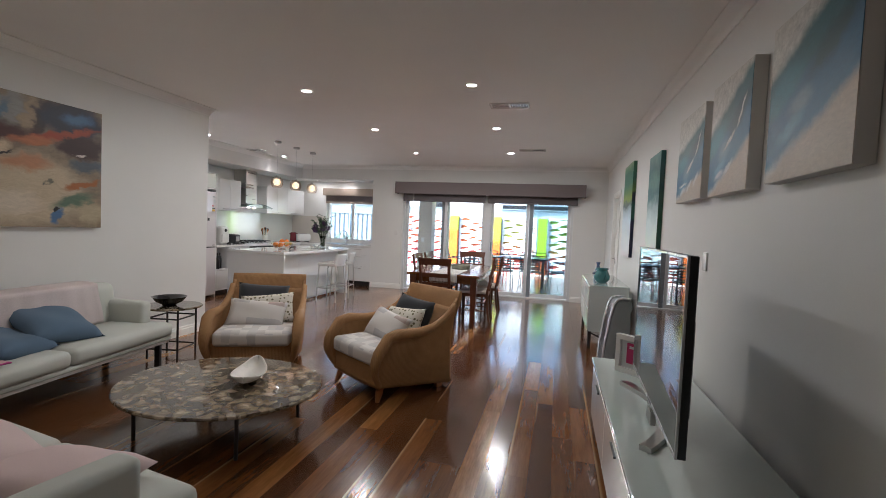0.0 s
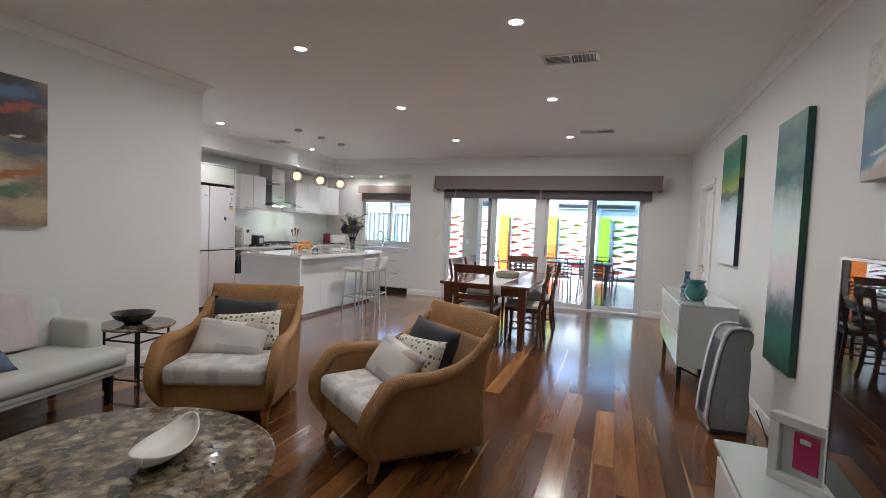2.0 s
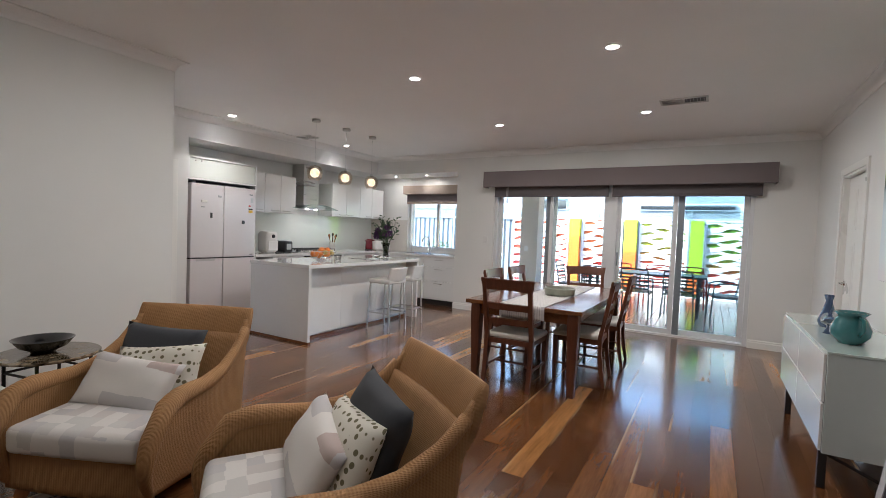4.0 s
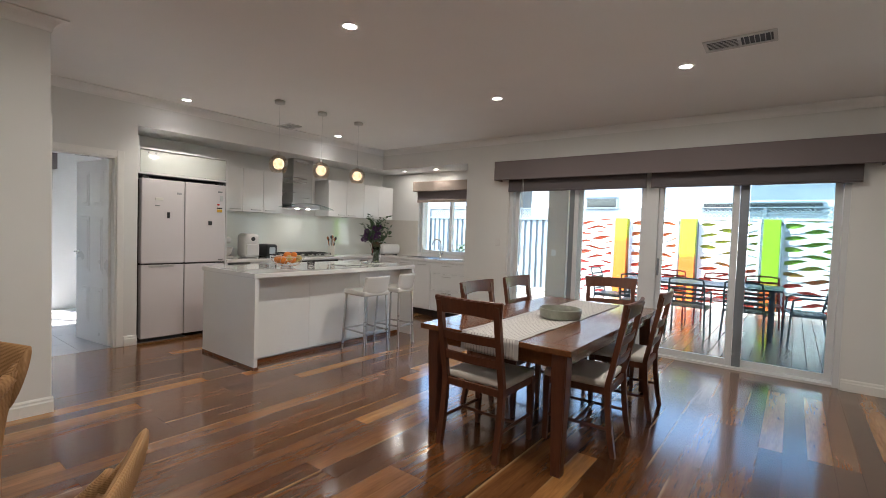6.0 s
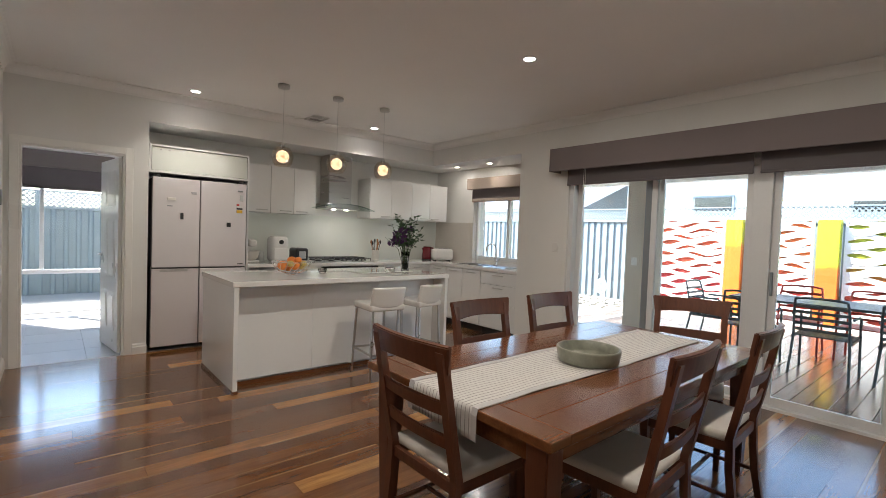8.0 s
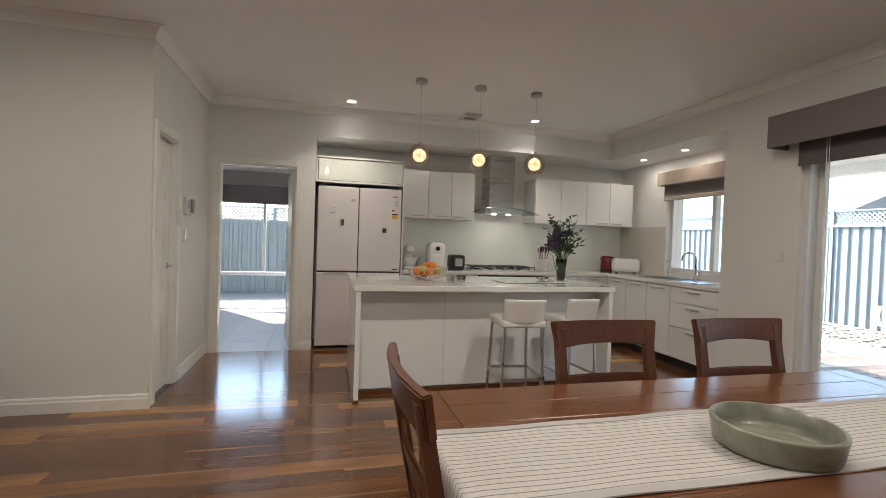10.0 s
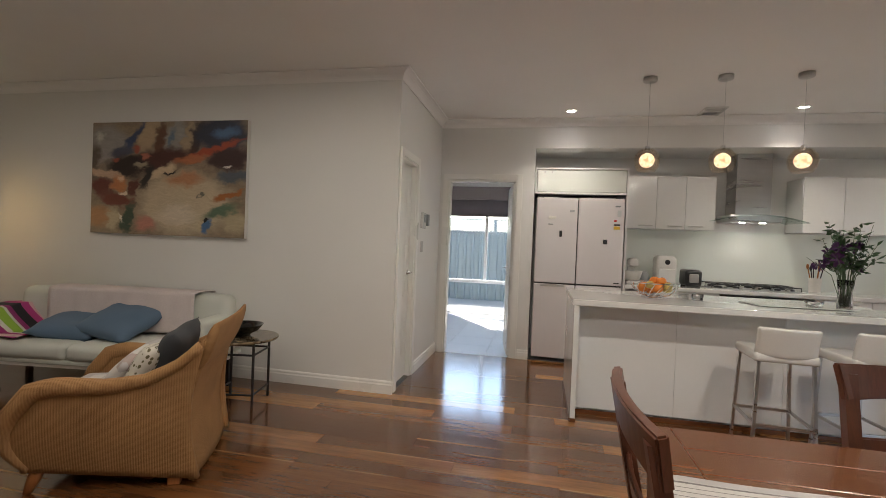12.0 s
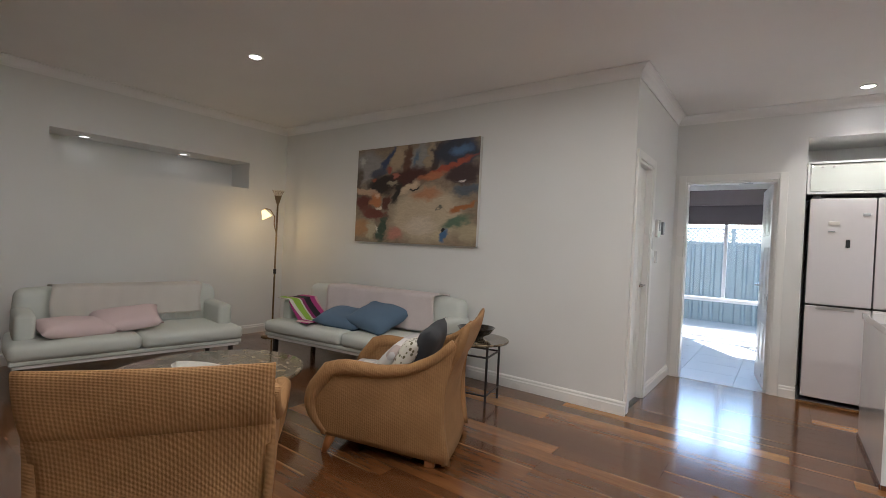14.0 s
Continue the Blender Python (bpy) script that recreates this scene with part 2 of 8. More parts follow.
M["blue_ceramic"] = surf("blue_grey_glass", (0.06, 0.10, 0.19), 0.1, 0, 20, 0.2, 0.05, coat=0.6)
M["black_ceramic"] = surf("black_ceramic", (0.012, 0.012, 0.013), 0.1, 0, 20, 0.2, 0.05, coat=0.5)
M["white_ceramic"] = surf("white_shell_ceramic", (0.74, 0.71, 0.66), 0.28, 0, 30, 0.05, 0.1)
M["white_plastic"] = surf("white_plastic", (0.74, 0.73, 0.71), 0.25, 0, 60, 0.03, 0.03)
M["red_plastic"] = surf("dark_red_plastic", (0.15, 0.010, 0.018), 0.25, 0, 60, 0.06, 0.03, coat=0.3)
M["pelmet"] = cloth("taupe_pelmet_fabric", (0.185, 0.155, 0.155), 0.06)
M["blind"] = cloth("dark_roller_blind", (0.12, 0.105, 0.11), 0.05)
M["pelmet_tan"] = cloth("tan_pelmet_fabric", (0.36, 0.29, 0.24), 0.06)
M["alu"] = surf("white_aluminium", (0.72, 0.73, 0.74), 0.32, 0.1, 60, 0.03, 0.03)
M["alu_grey"] = surf("grey_aluminium", (0.24, 0.27, 0.30), 0.35, 0.3, 60, 0.05, 0.03)
M["glass"] = thin_glass("window_glass")
M["vase_glass"] = clear_glass("vase_glass")
M["smoke_glass"] = thin_glass("bubble_glass", (0.965, 0.93, 0.885), 0.6)
M["fly_mesh"] = thin_glass("fly_screen_mesh", (0.66, 0.74, 0.76), 0.15)
M["glass_hood"] = thin_glass("hood_glass", (0.75, 0.82, 0.80))
M["niche_lampface"] = surf("niche_lamp_diffuser", (0.9, 0.9, 0.88), 0.5, emit=0.5, emit_color=(1.0, 0.94, 0.86))
M["lampface"] = surf("downlight_diffuser", (0.9, 0.9, 0.88), 0.5, emit=8.0, emit_color=(1.0, 0.94, 0.86))
M["bulb"] = surf("warm_bulb", (0.9, 0.7, 0.45), 0.3, emit=0.30, emit_color=(1.0, 0.66, 0.30))
bulb_nt, bulb_b = nodes_of(M["bulb"])
crackle = noise_tex(bulb_nt, 45, 3, 0.6, coords(bulb_nt))
bulb_nt.links.new(ramp(bulb_nt, crackle.outputs["Fac"], [(0.40, (0.42, 0.18, 0.08)), (0.5, (0.95, 0.58, 0.32)), (0.60, (1.0, 0.84, 0.64))]), bulb_b.inputs["Emission Color"])
M["shade_lit"] = surf("lit_glass_shade", (0.9, 0.7, 0.4), 0.5, emit=0.3, emit_color=(1.0, 0.66, 0.24))
M["brass"] = surf("aged_brass", (0.30, 0.22, 0.13), 0.3, 1.0, 60, 0.1, 0.05)
M["deck"] = wood("deck_board", (0.15, 0.11, 0.10), (0.30, 0.225, 0.205), 0.22, (12, 1.0, 12), 0.05, True)
M["render_cream"] = surf("cream_render", (0.58, 0.52, 0.44), 0.85, 0, 220, 0.06, 0.6, 0.003)
M["fence"] = surf("blue_grey_steel_fence", (0.20, 0.235, 0.255), 0.45, 0.0, 30, 0.05, 0.03)
M["paving"] = surf("pale_paving", (0.27, 0.25, 0.225), 0.85, 0, 60, 0.12, 0.4, 0.003)
M["soil"] = surf("sandy_ground", (0.22, 0.185, 0.15), 0.95, 0, 25, 0.2, 0.8, 0.01)
M["neighbour"] = surf("neighbour_white_wall", (0.74, 0.74, 0.73), 0.8, 0, 90, 0.04, 0.3, 0.002)
M["roof"] = surf("dark_roof_sheet", (0.16, 0.17, 0.19), 0.5, 0.1, 40, 0.08, 0.1)
M["screen"] = surf("white_screen_sheet", (0.80, 0.80, 0.79), 0.4, 0, 50, 0.03, 0.05)
M["outdoor_chair"] = surf("grey_outdoor_metal", (0.10, 0.12, 0.13), 0.4, 0.4, 60, 0.1, 0.05)
M["red_chair"] = surf("red_outdoor_metal", (0.42, 0.05, 0.03), 0.4, 0.2, 60, 0.1, 0.05)
M["leaf"] = surf("dark_green_leaf", (0.035, 0.085, 0.03), 0.4, 0, 60, 0.25, 0.1)
M["petal"] = surf("purple_petal", (0.075, 0.02, 0.10), 0.6, 0, 60, 0.25, 0.1)
M["stem"] = surf("plant_stem", (0.05, 0.09, 0.03), 0.6, 0, 60, 0.2, 0.1)
M["orange"] = surf("orange_peel", (0.80, 0.25, 0.035), 0.4, 0, 160, 0.1, 0.4, 0.001)
M["apple"] = surf("yellow_green_fruit", (0.62, 0.48, 0.14), 0.3, 0, 30, 0.2, 0.05)
M["grout"] = surf("grey_grout", (0.36, 0.36, 0.37), 0.8)
M["tile_floor"] = surf("grey_floor_tile", (0.46, 0.46, 0.47), 0.3, 0, 40, 0.06, 0.06)
M["pink_card"] = surf("magenta_card", (0.42, 0.025, 0.11), 0.4, 0, 40, 0.05, 0.0)
M["grey_card"] = surf("pale_grey_card", (0.55, 0.57, 0.57), 0.5, 0, 40, 0.05, 0.0)
M["yellow_card"] = surf("yellow_sticker", (0.75, 0.48, 0.05), 0.5, 0, 40, 0.05, 0.0)
M["red_card"] = surf("red_sticker", (0.6, 0.04, 0.03), 0.5, 0, 40, 0.05, 0.0)
M["canvas_edge"] = surf("canvas_side", (0.60, 0.58, 0.55), 0.8, 0, 300, 0.05, 0.3)
M["oven"] = surf("oven_glass", (0.02, 0.02, 0.022), 0.07, 0, 20, 0.1, 0.0, coat=0.5)


def marble():
    m = bpy.data.materials.new("brown_fossil_marble")
    nt, b = nodes_of(m)
    v = coords(nt)
    w = noise_tex(nt, 5, 4, 0.6, v)
    add = nt.nodes.new("ShaderNodeVectorMath")
    add.operation = "MULTIPLY_ADD"
    add.inputs[1].default_value = (0.10, 0.10, 0.10)
    nt.links.new(w.outputs["Color"], add.inputs[0])
    nt.links.new(v, add.inputs[2])
    cells = []
    for s in (15, 40):
        vo = nt.nodes.new("ShaderNodeTexVoronoi")
        vo.inputs["Scale"].default_value = s
        nt.links.new(add.outputs[0], vo.inputs["Vector"])
        cells.append(vo)
    sep = [nt.nodes.new("ShaderNodeSeparateColor") for _ in cells]
    for c, s in zip(cells, sep):
        nt.links.new(c.outputs["Color"], s.inputs[0])
    tones = [(0.0, (0.018, 0.015, 0.012)), (0.17, (0.06, 0.05, 0.036)), (0.27, (0.22, 0.18, 0.12)), (0.55, (0.29, 0.245, 0.17)), (0.72, (0.17, 0.13, 0.09)), (0.84, (0.40, 0.35, 0.26)), (0.95, (0.52, 0.47, 0.39))]
    c1 = ramp(nt, sep[0].outputs[0], tones, "CONSTANT")
    c2 = ramp(nt, sep[1].outputs[1], tones, "CONSTANT")
    c = mix(nt, 0.45, c1, c2)
    edge = ramp(nt, cells[0].outputs["Distance"], [(0.0, (1.05, 1.05, 1.05)), (0.36, (0.95, 0.9, 0.85)), (0.58, (0.48, 0.42, 0.36))])
    c = mix(nt, 0.8, c, edge, "MULTIPLY")
    n = noise_tex(nt, 60, 5, 0.7, v)
    c = mix(nt, 0.5, c, ramp(nt, n.outputs["Fac"], [(0.3, (0.6, 0.55, 0.5)), (0.7, (1.15, 1.1, 1.05))]), "MULTIPLY")
    nt.links.new(c, b.inputs["Base Color"])
    b.inputs["Roughness"].default_value = 0.12
    b.inputs["Coat Weight"].default_value = 0.4
    return m


M["marble"] = marble()


def geometric_print(scale, beige):
    """Pale cushion print of soft grey and beige triangles."""
    m = bpy.data.materials.new("triangle_print_cotton")
    nt, b = nodes_of(m)
    v = coords(nt, (scale, scale, scale))
    ch = nt.nodes.new("ShaderNodeTexVoronoi")
    ch.distance = "MANHATTAN"
    ch.inputs["Randomness"].default_value = 0.12
    ch.inputs["Scale"].default_value = 1.0
    nt.links.new(v, ch.inputs["Vector"])
    s = nt.nodes.new("ShaderNodeSeparateColor")
    nt.links.new(ch.outputs["Color"], s.inputs[0])
    c = ramp(nt, s.outputs[0], [(0.0, (0.66, 0.63, 0.60)), (0.4, (0.50, 0.48, 0.48)), (0.58, (0.66, 0.63, 0.60)), (0.75, beige), (0.86, (0.55, 0.53, 0.51))], "CONSTANT")
    nt.links.new(c, b.inputs["Base Color"])
    b.inputs["Roughness"].default_value = 0.9
    n = noise_tex(nt, 240, 4, 0.6, coords(nt))
    bump(nt, b, n.outputs["Fac"], 0.25, 0.0008)
    return m


def speckle_print():
    """Cream cloth with dark leaf-like dashes."""
    m = bpy.data.materials.new("dash_print_cotton")
    nt, b = nodes_of(m)
    v = coords(nt, (26, 40, 30))
    vo = nt.nodes.new("ShaderNodeTexVoronoi")
    vo.inputs["Randomness"].default_value = 0.45
    vo.inputs["Scale"].default_value = 1.0
    nt.links.new(v, vo.inputs["Vector"])
    c = ramp(nt, vo.outputs["Distance"], [(0.0, (0.13, 0.11, 0.06)), (0.30, (0.16, 0.14, 0.08)), (0.36, (0.66, 0.63, 0.55))])
    nt.links.new(c, b.inputs["Base Color"])
    b.inputs["Roughness"].default_value = 0.9
    return m


M["geo"] = geometric_print(14.0, (0.54, 0.50, 0.48))
M["geo_large"] = geometric_print(6.5, (0.44, 0.36, 0.33))
M["dash"] = speckle_print()


class Painter:
    """Lays soft, ragged brush patches over a ground colour; u runs to the right, v up."""

    def __init__(self, name, ground, flip=False, rag=0.10, scale=4.0, firm=0.0):
        self.firm = firm
        self.m = bpy.data.materials.new(name)
        self.nt, self.b = nodes_of(self.m)
        nt = self.nt
        c = nt.nodes.new("ShaderNodeTexCoord")
        mp = nt.nodes.new("ShaderNodeMapping")
        mp.inputs["Scale"].default_value = (0, -1 if flip else 1, 1)
        mp.inputs["Location"].default_value = (0, 1 if flip else 0, 0)
        nt.links.new(c.outputs["Generated"], mp.inputs["Vector"])
        self.plain = mp.outputs["Vector"]
        n = noise_tex(nt, scale, 6, 0.62, self.plain)
        sb = nt.nodes.new("ShaderNodeVectorMath")
        sb.operation = "SUBTRACT"
        sb.inputs[1].default_value = (0.5, 0.5, 0.5)
        nt.links.new(n.outputs["Color"], sb.inputs[0])
        ma = nt.nodes.new("ShaderNodeVectorMath")
        ma.operation = "MULTIPLY_ADD"
        ma.inputs[1].default_value = (0, 2 * rag, 2 * rag)
        nt.links.new(sb.outputs[0], ma.inputs[0])
        nt.links.new(self.plain, ma.inputs[2])
        self.uv = ma.outputs[0]
        fine = noise_tex(nt, 14, 5, 0.7, self.plain)
        self.color = ramp(nt, fine.outputs["Fac"], [(0.3, tuple(0.75 * k for k in ground)), (0.7, tuple(min(0.85, 1.2 * k) for k in ground))])

    def patch(self, u, v, ru, rv, angle, color, core=0.55, most=1.0):
        nt = self.nt
        mp = nt.nodes.new("ShaderNodeMapping")
        mp.vector_type = "TEXTURE"
        mp.inputs["Location"].default_value = (0, u, v)
        mp.inputs["Rotation"].default_value = (radians(angle), 0, 0)
        mp.inputs["Scale"].default_value = (1, ru, rv)
        nt.links.new(self.uv, mp.inputs["Vector"])
        ln = nt.nodes.new("ShaderNodeVectorMath")
        ln.operation = "LENGTH"
        nt.links.new(mp.outputs["Vector"], ln.inputs[0])
        mr = nt.nodes.new("ShaderNodeMapRange")
        mr.interpolation_type = "SMOOTHSTEP"
        for k, x in ((1, min(0.9, core + self.firm)), (2, 1.15), (3, most), (4, 0.0)):
            mr.inputs[k].default_value = x
        nt.links.new(ln.outputs["Value"], mr.inputs[0])
        self.color = mix(nt, mr.outputs[0], self.color, color)

    def done(self, rough=0.42):
        nt = self.nt
        mp = nt.nodes.new("ShaderNodeMapping")
        mp.inputs["Scale"].default_value = (1, 9, 34)
        mp.inputs["Rotation"].default_value = (radians(24), 0, 0)
        nt.links.new(self.uv, mp.inputs["Vector"])
        streak = noise_tex(nt, 1.6, 6, 0.7, mp.outputs["Vector"])
        self.color = mix(nt, 0.45, self.color, ramp(nt, streak.outputs["Fac"], [(0.3, (0.62, 0.60, 0.58)), (0.7, (1.25, 1.24, 1.22))]), "MULTIPLY")
        nt.links.new(self.color, self.b.inputs["Base Color"])
        self.b.inputs["Roughness"].default_value = rough
        n = noise_tex(nt, 34, 6, 0.7, self.uv)
        bump(nt, self.b, n.outputs["Fac"], 0.4, 0.002)
        return self.m


def abstract_painting():
    """Grey and blue sweeps above, a dark red branching middle, cream and rust below."""
    p = Painter("abstract_oil_painting", (0.27, 0.21, 0.145), False, 0.08, 9.0, 0.20)
    p.patch(0.10, 0.80, 0.17, 0.21, 0, (0.31, 0.29, 0.28), 0.3)
    p.patch(0.06, 0.86, 0.03, 0.06, 10, (0.52, 0.50, 0.47), 0.1)
    p.patch(0.00, 0.64, 0.07, 0.20, 0, (0.12, 0.09, 0.07), 0.3)
    p.patch(0.29, 0.87, 0.045, 0.17, -32, (0.045, 0.07, 0.15), 0.3)
    p.patch(0.20, 0.74, 0.11, 0.05, 24, (0.07, 0.08, 0.12), 0.2)
    p.patch(0.38, 0.90, 0.055, 0.17, -16, (0.44, 0.33, 0.21), 0.3)
    p.patch(0.45, 0.80, 0.045, 0.25, -6, (0.13, 0.06, 0.035), 0.3)
    p.patch(0.55, 0.86, 0.075, 0.17, -10, (0.30, 0.29, 0.27), 0.4)
    p.patch(0.53, 0.85, 0.028, 0.11, -8, (0.13, 0.19, 0.26), 0.1)
    p.patch(0.63, 0.84, 0.026, 0.20, -8, (0.38, 0.29, 0.19), 0.3)
    p.patch(0.685, 0.83, 0.04, 0.22, -8, (0.06, 0.035, 0.03), 0.3)
    p.patch(0.84, 0.88, 0.19, 0.17, 0, (0.025, 0.03, 0.055), 0.4)
    p.patch(0.87, 0.90, 0.10, 0.06, 27, (0.07, 0.15, 0.30), 0.1)
    p.patch(0.45, 0.66, 0.26, 0.11, 16, (0.07, 0.022, 0.018), 0.35)
    p.patch(0.88, 0.67, 0.15, 0.12, 0, (0.05, 0.022, 0.022), 0.4)
    p.patch(0.24, 0.61, 0.14, 0.12, -8, (0.025, 0.015, 0.015), 0.35)
    p.patch(0.30, 0.76, 0.030, 0.045, 0, (0.36, 0.09, 0.06), 0.2)
    p.patch(0.36, 0.69, 0.028, 0.032, 0, (0.44, 0.14, 0.09), 0.2)
    p.patch(0.17, 0.665, 0.045, 0.025, 20, (0.32, 0.08, 0.05), 0.2)
    p.patch(0.34, 0.605, 0.055, 0.035, 25, (0.36, 0.31, 0.21), 0.3)
    p.patch(0.78, 0.75, 0.25, 0.035, 27, (0.36, 0.065, 0.028), 0.3)
    p.patch(0.66, 0.67, 0.11, 0.05, 18, (0.46, 0.16, 0.065), 0.2)
    p.patch(0.92, 0.52, 0.13, 0.06, 5, (0.09, 0.11, 0.135), 0.35)
    p.patch(0.62, 0.28, 0.31, 0.29, 0, (0.53, 0.43, 0.30), 0.5)
    p.patch(0.58, 0.18, 0.15, 0.11, 0, (0.62, 0.53, 0.42), 0.2)
    p.patch(0.62, 0.49, 0.15, 0.07, 6, (0.47, 0.23, 0.12), 0.2)
    p.patch(0.48, 0.57, 0.12, 0.045, 36, (0.60, 0.47, 0.32), 0.3)
    p.patch(0.53, 0.555, 0.050, 0.011, 36, (0.02, 0.015, 0.015), 0.3)
    p.patch(0.365, 0.50, 0.032, 0.13, -12, (0.022, 0.018, 0.018), 0.35)
    p.patch(0.10, 0.54, 0.15, 0.045, -8, (0.53, 0.36, 0.25), 0.4)
    p.patch(0.07, 0.42, 0.09, 0.09, -30, (0.13, 0.028, 0.022), 0.35)
    p.patch(0.17, 0.30, 0.13, 0.065, -26, (0.16, 0.036, 0.026), 0.35)
    p.patch(0.20, 0.45, 0.070, 0.085, 0, (0.52, 0.20, 0.075), 0.4)
    p.patch(0.205, 0.50, 0.045, 0.030, 0, (0.72, 0.50, 0.34), 0.2)
    p.patch(0.22, 0.365, 0.045, 0.016, 6, (0.74, 0.64, 0.52), 0.4)
    p.patch(0.295, 0.42, 0.028, 0.11, -14, (0.11, 0.03, 0.022), 0.3)
    p.patch(0.05, 0.15, 0.10, 0.11, 0, (0.42, 0.22, 0.10), 0.3)
    p.patch(0.16, 0.13, 0.06, 0.11, 0, (0.50, 0.42, 0.28), 0.3)
    p.patch(0.255, 0.13, 0.034, 0.15, -8, (0.045, 0.08, 0.055), 0.35)
    p.patch(0.215, 0.14, 0.011, 0.06, 22, (0.68, 0.63, 0.52), 0.3)
    p.patch(0.37, 0.10, 0.075, 0.085, 0, (0.50, 0.22, 0.165), 0.2)
    p.patch(0.72, 0.34, 0.028, 0.018, 10, (0.15, 0.14, 0.11), 0.3)
    p.patch(0.90, 0.37, 0.13, 0.028, 28, (0.38, 0.13, 0.035), 0.3)
    p.patch(0.85, 0.22, 0.15, 0.055, 32, (0.11, 0.17, 0.115), 0.3)
    p.patch(0.94, 0.13, 0.09, 0.11, 0, (0.45, 0.37, 0.24), 0.3)
    p.patch(0.765, 0.085, 0.038, 0.07, -16, (0.07, 0.16, 0.32), 0.3)
    p.patch(0.755, 0.135, 0.017, 0.017, 0, (0.01, 0.01, 0.01), 0.5)
    p.patch(0.875, 0.60, 0.035, 0.013, 14, (0.72, 0.66, 0.60), 0.3)
    return p.done()


def sea_painting(name, mid, thick, tilt, streaks):
    """Beach abstract: white sky, a slanting blue sea, pale sand below."""
    p = Painter(name, (0.66, 0.65, 0.61), True, 0.06, 5.0 + thick * 4, 0.15)
    p.patch(0.9, mid - 0.42, 1.4, 0.30, tilt, (0.50, 0.43, 0.34), 0.7)
    p.patch(0.5, mid + 0.05, 3.0, thick, tilt, (0.035, 0.135, 0.16), 0.62)
    p.patch(0.6, mid - 0.06, 1.6, 0.72 * thick, tilt, (0.035, 0.15, 0.27), 0.5)
    p.patch(0.2, mid + 0.02, 0.3, 0.5 * thick, tilt, (0.05, 0.22, 0.30), 0.2)
    p.patch(0.75, mid + 0.16, 0.35, 0.4 * thick, tilt + 6, (0.02, 0.08, 0.11), 0.2)
    p.patch(0.42, mid - 0.10, 0.18, 0.09, 14, (0.22, 0.36, 0.45), 0.1, 0.7)
    p.patch(0.3, mid - 0.24, 0.22, 0.06, tilt, (0.16, 0.36, 0.50), 0.1, 0.8)
    for k in range(streaks):
        p.patch(0.80 - 0.26 * k, mid + 0.17 - 0.20 * k, 0.17, 0.022 + 0.008 * (k % 2), 52 - 24 * k, (0.66, 0.68, 0.67), 0.3)
        p.patch(0.30 + 0.24 * k, mid - 0.30 + 0.05 * k, 0.14, 0.035, 12 + 14 * k, (0.70, 0.70, 0.68), 0.2, 0.8)
    return p.done()


def vertical_painting(name, stops, warp=0.12):
    m = bpy.data.materials.new(name)
    nt, b = nodes_of(m)
    v = coords(nt, (1, 1, 1), "Generated")
    sep = nt.nodes.new("ShaderNodeSeparateXYZ")
    nt.links.new(v, sep.inputs[0])
    n = noise_tex(nt, 3, 7, 0.68, coords(nt, (0, 0.8, 3.2), "Generated"))
    half = nt.nodes.new("ShaderNodeMath")
    half.operation = "SUBTRACT"
    half.inputs[1].default_value = 0.5
    nt.links.new(n.outputs["Fac"], half.inputs[0])
    ad = nt.nodes.new("ShaderNodeMath")
    ad.operation = "MULTIPLY_ADD"
    ad.inputs[1].default_value = warp * 2
    nt.links.new(half.outputs[0], ad.inputs[0])
    nt.links.new(sep.outputs["Z"], ad.inputs[2])
    c = ramp(nt, ad.outputs[0], stops)
    nt.links.new(c, b.inputs["Base Color"])
    b.inputs["Roughness"].default_value = 0.4
    bump(nt, b, n.outputs["Fac"], 0.3, 0.003)
    return m


M["abstract"] = abstract_painting()
M["sea1"] = sea_painting("sea_painting_one", 0.53, 0.27, 22, 0)
M["sea2"] = sea_painting("sea_painting_two", 0.47, 0.25, 22, 2)
M["sea3"] = sea_painting("sea_painting_three", 0.42, 0.25, 14, 3)
M["teal_art"] = vertical_painting("teal_tall_painting", [(0.03, (0.012, 0.085, 0.055)), (0.12, (0.03, 0.17, 0.135)), (0.20, (0.02, 0.075, 0.085)), (0.26, (0.20, 0.25, 0.28)), (0.33, (0.62, 0.58, 0.63)), (0.40, (0.70, 0.60, 0.63)), (0.48, (0.66, 0.76, 0.67)), (0.60, (0.60, 0.70, 0.70)), (0.69, (0.36, 0.48, 0.47)), (0.76, (0.035, 0.15, 0.16)), (0.84, (0.10, 0.26, 0.23)), (0.91, (0.03, 0.15, 0.15)), (1.0, (0.14, 0.29, 0.27))])
M["teal_edge"] = vertical_painting("teal_canvas_edge", [(0.05, (0.012, 0.075, 0.05)), (0.25, (0.01, 0.03, 0.055)), (0.38, (0.012, 0.035, 0.06)), (0.45, (0.015, 0.075, 0.055)), (0.62, (0.02, 0.10, 0.05)), (0.8, (0.015, 0.07, 0.075)), (1.0, (0.02, 0.11, 0.10))])
M["green_art"] = vertical_painting("green_tall_painting", [(0.02, (0.74, 0.70, 0.72)), (0.15, (0.70, 0.74, 0.77)), (0.40, (0.62, 0.69, 0.76)), (0.50, (0.40, 0.48, 0.52)), (0.55, (0.03, 0.07, 0.08)), (0.585, (0.10, 0.15, 0.07)), (0.62, (0.34, 0.42, 0.05)), (0.69, (0.17, 0.29, 0.08)), (0.78, (0.03, 0.19, 0.13)), (0.90, (0.02, 0.18, 0.12)), (0.97, (0.16, 0.34, 0.16)), (1.0, (0.26, 0.38, 0.26))], 0.08)
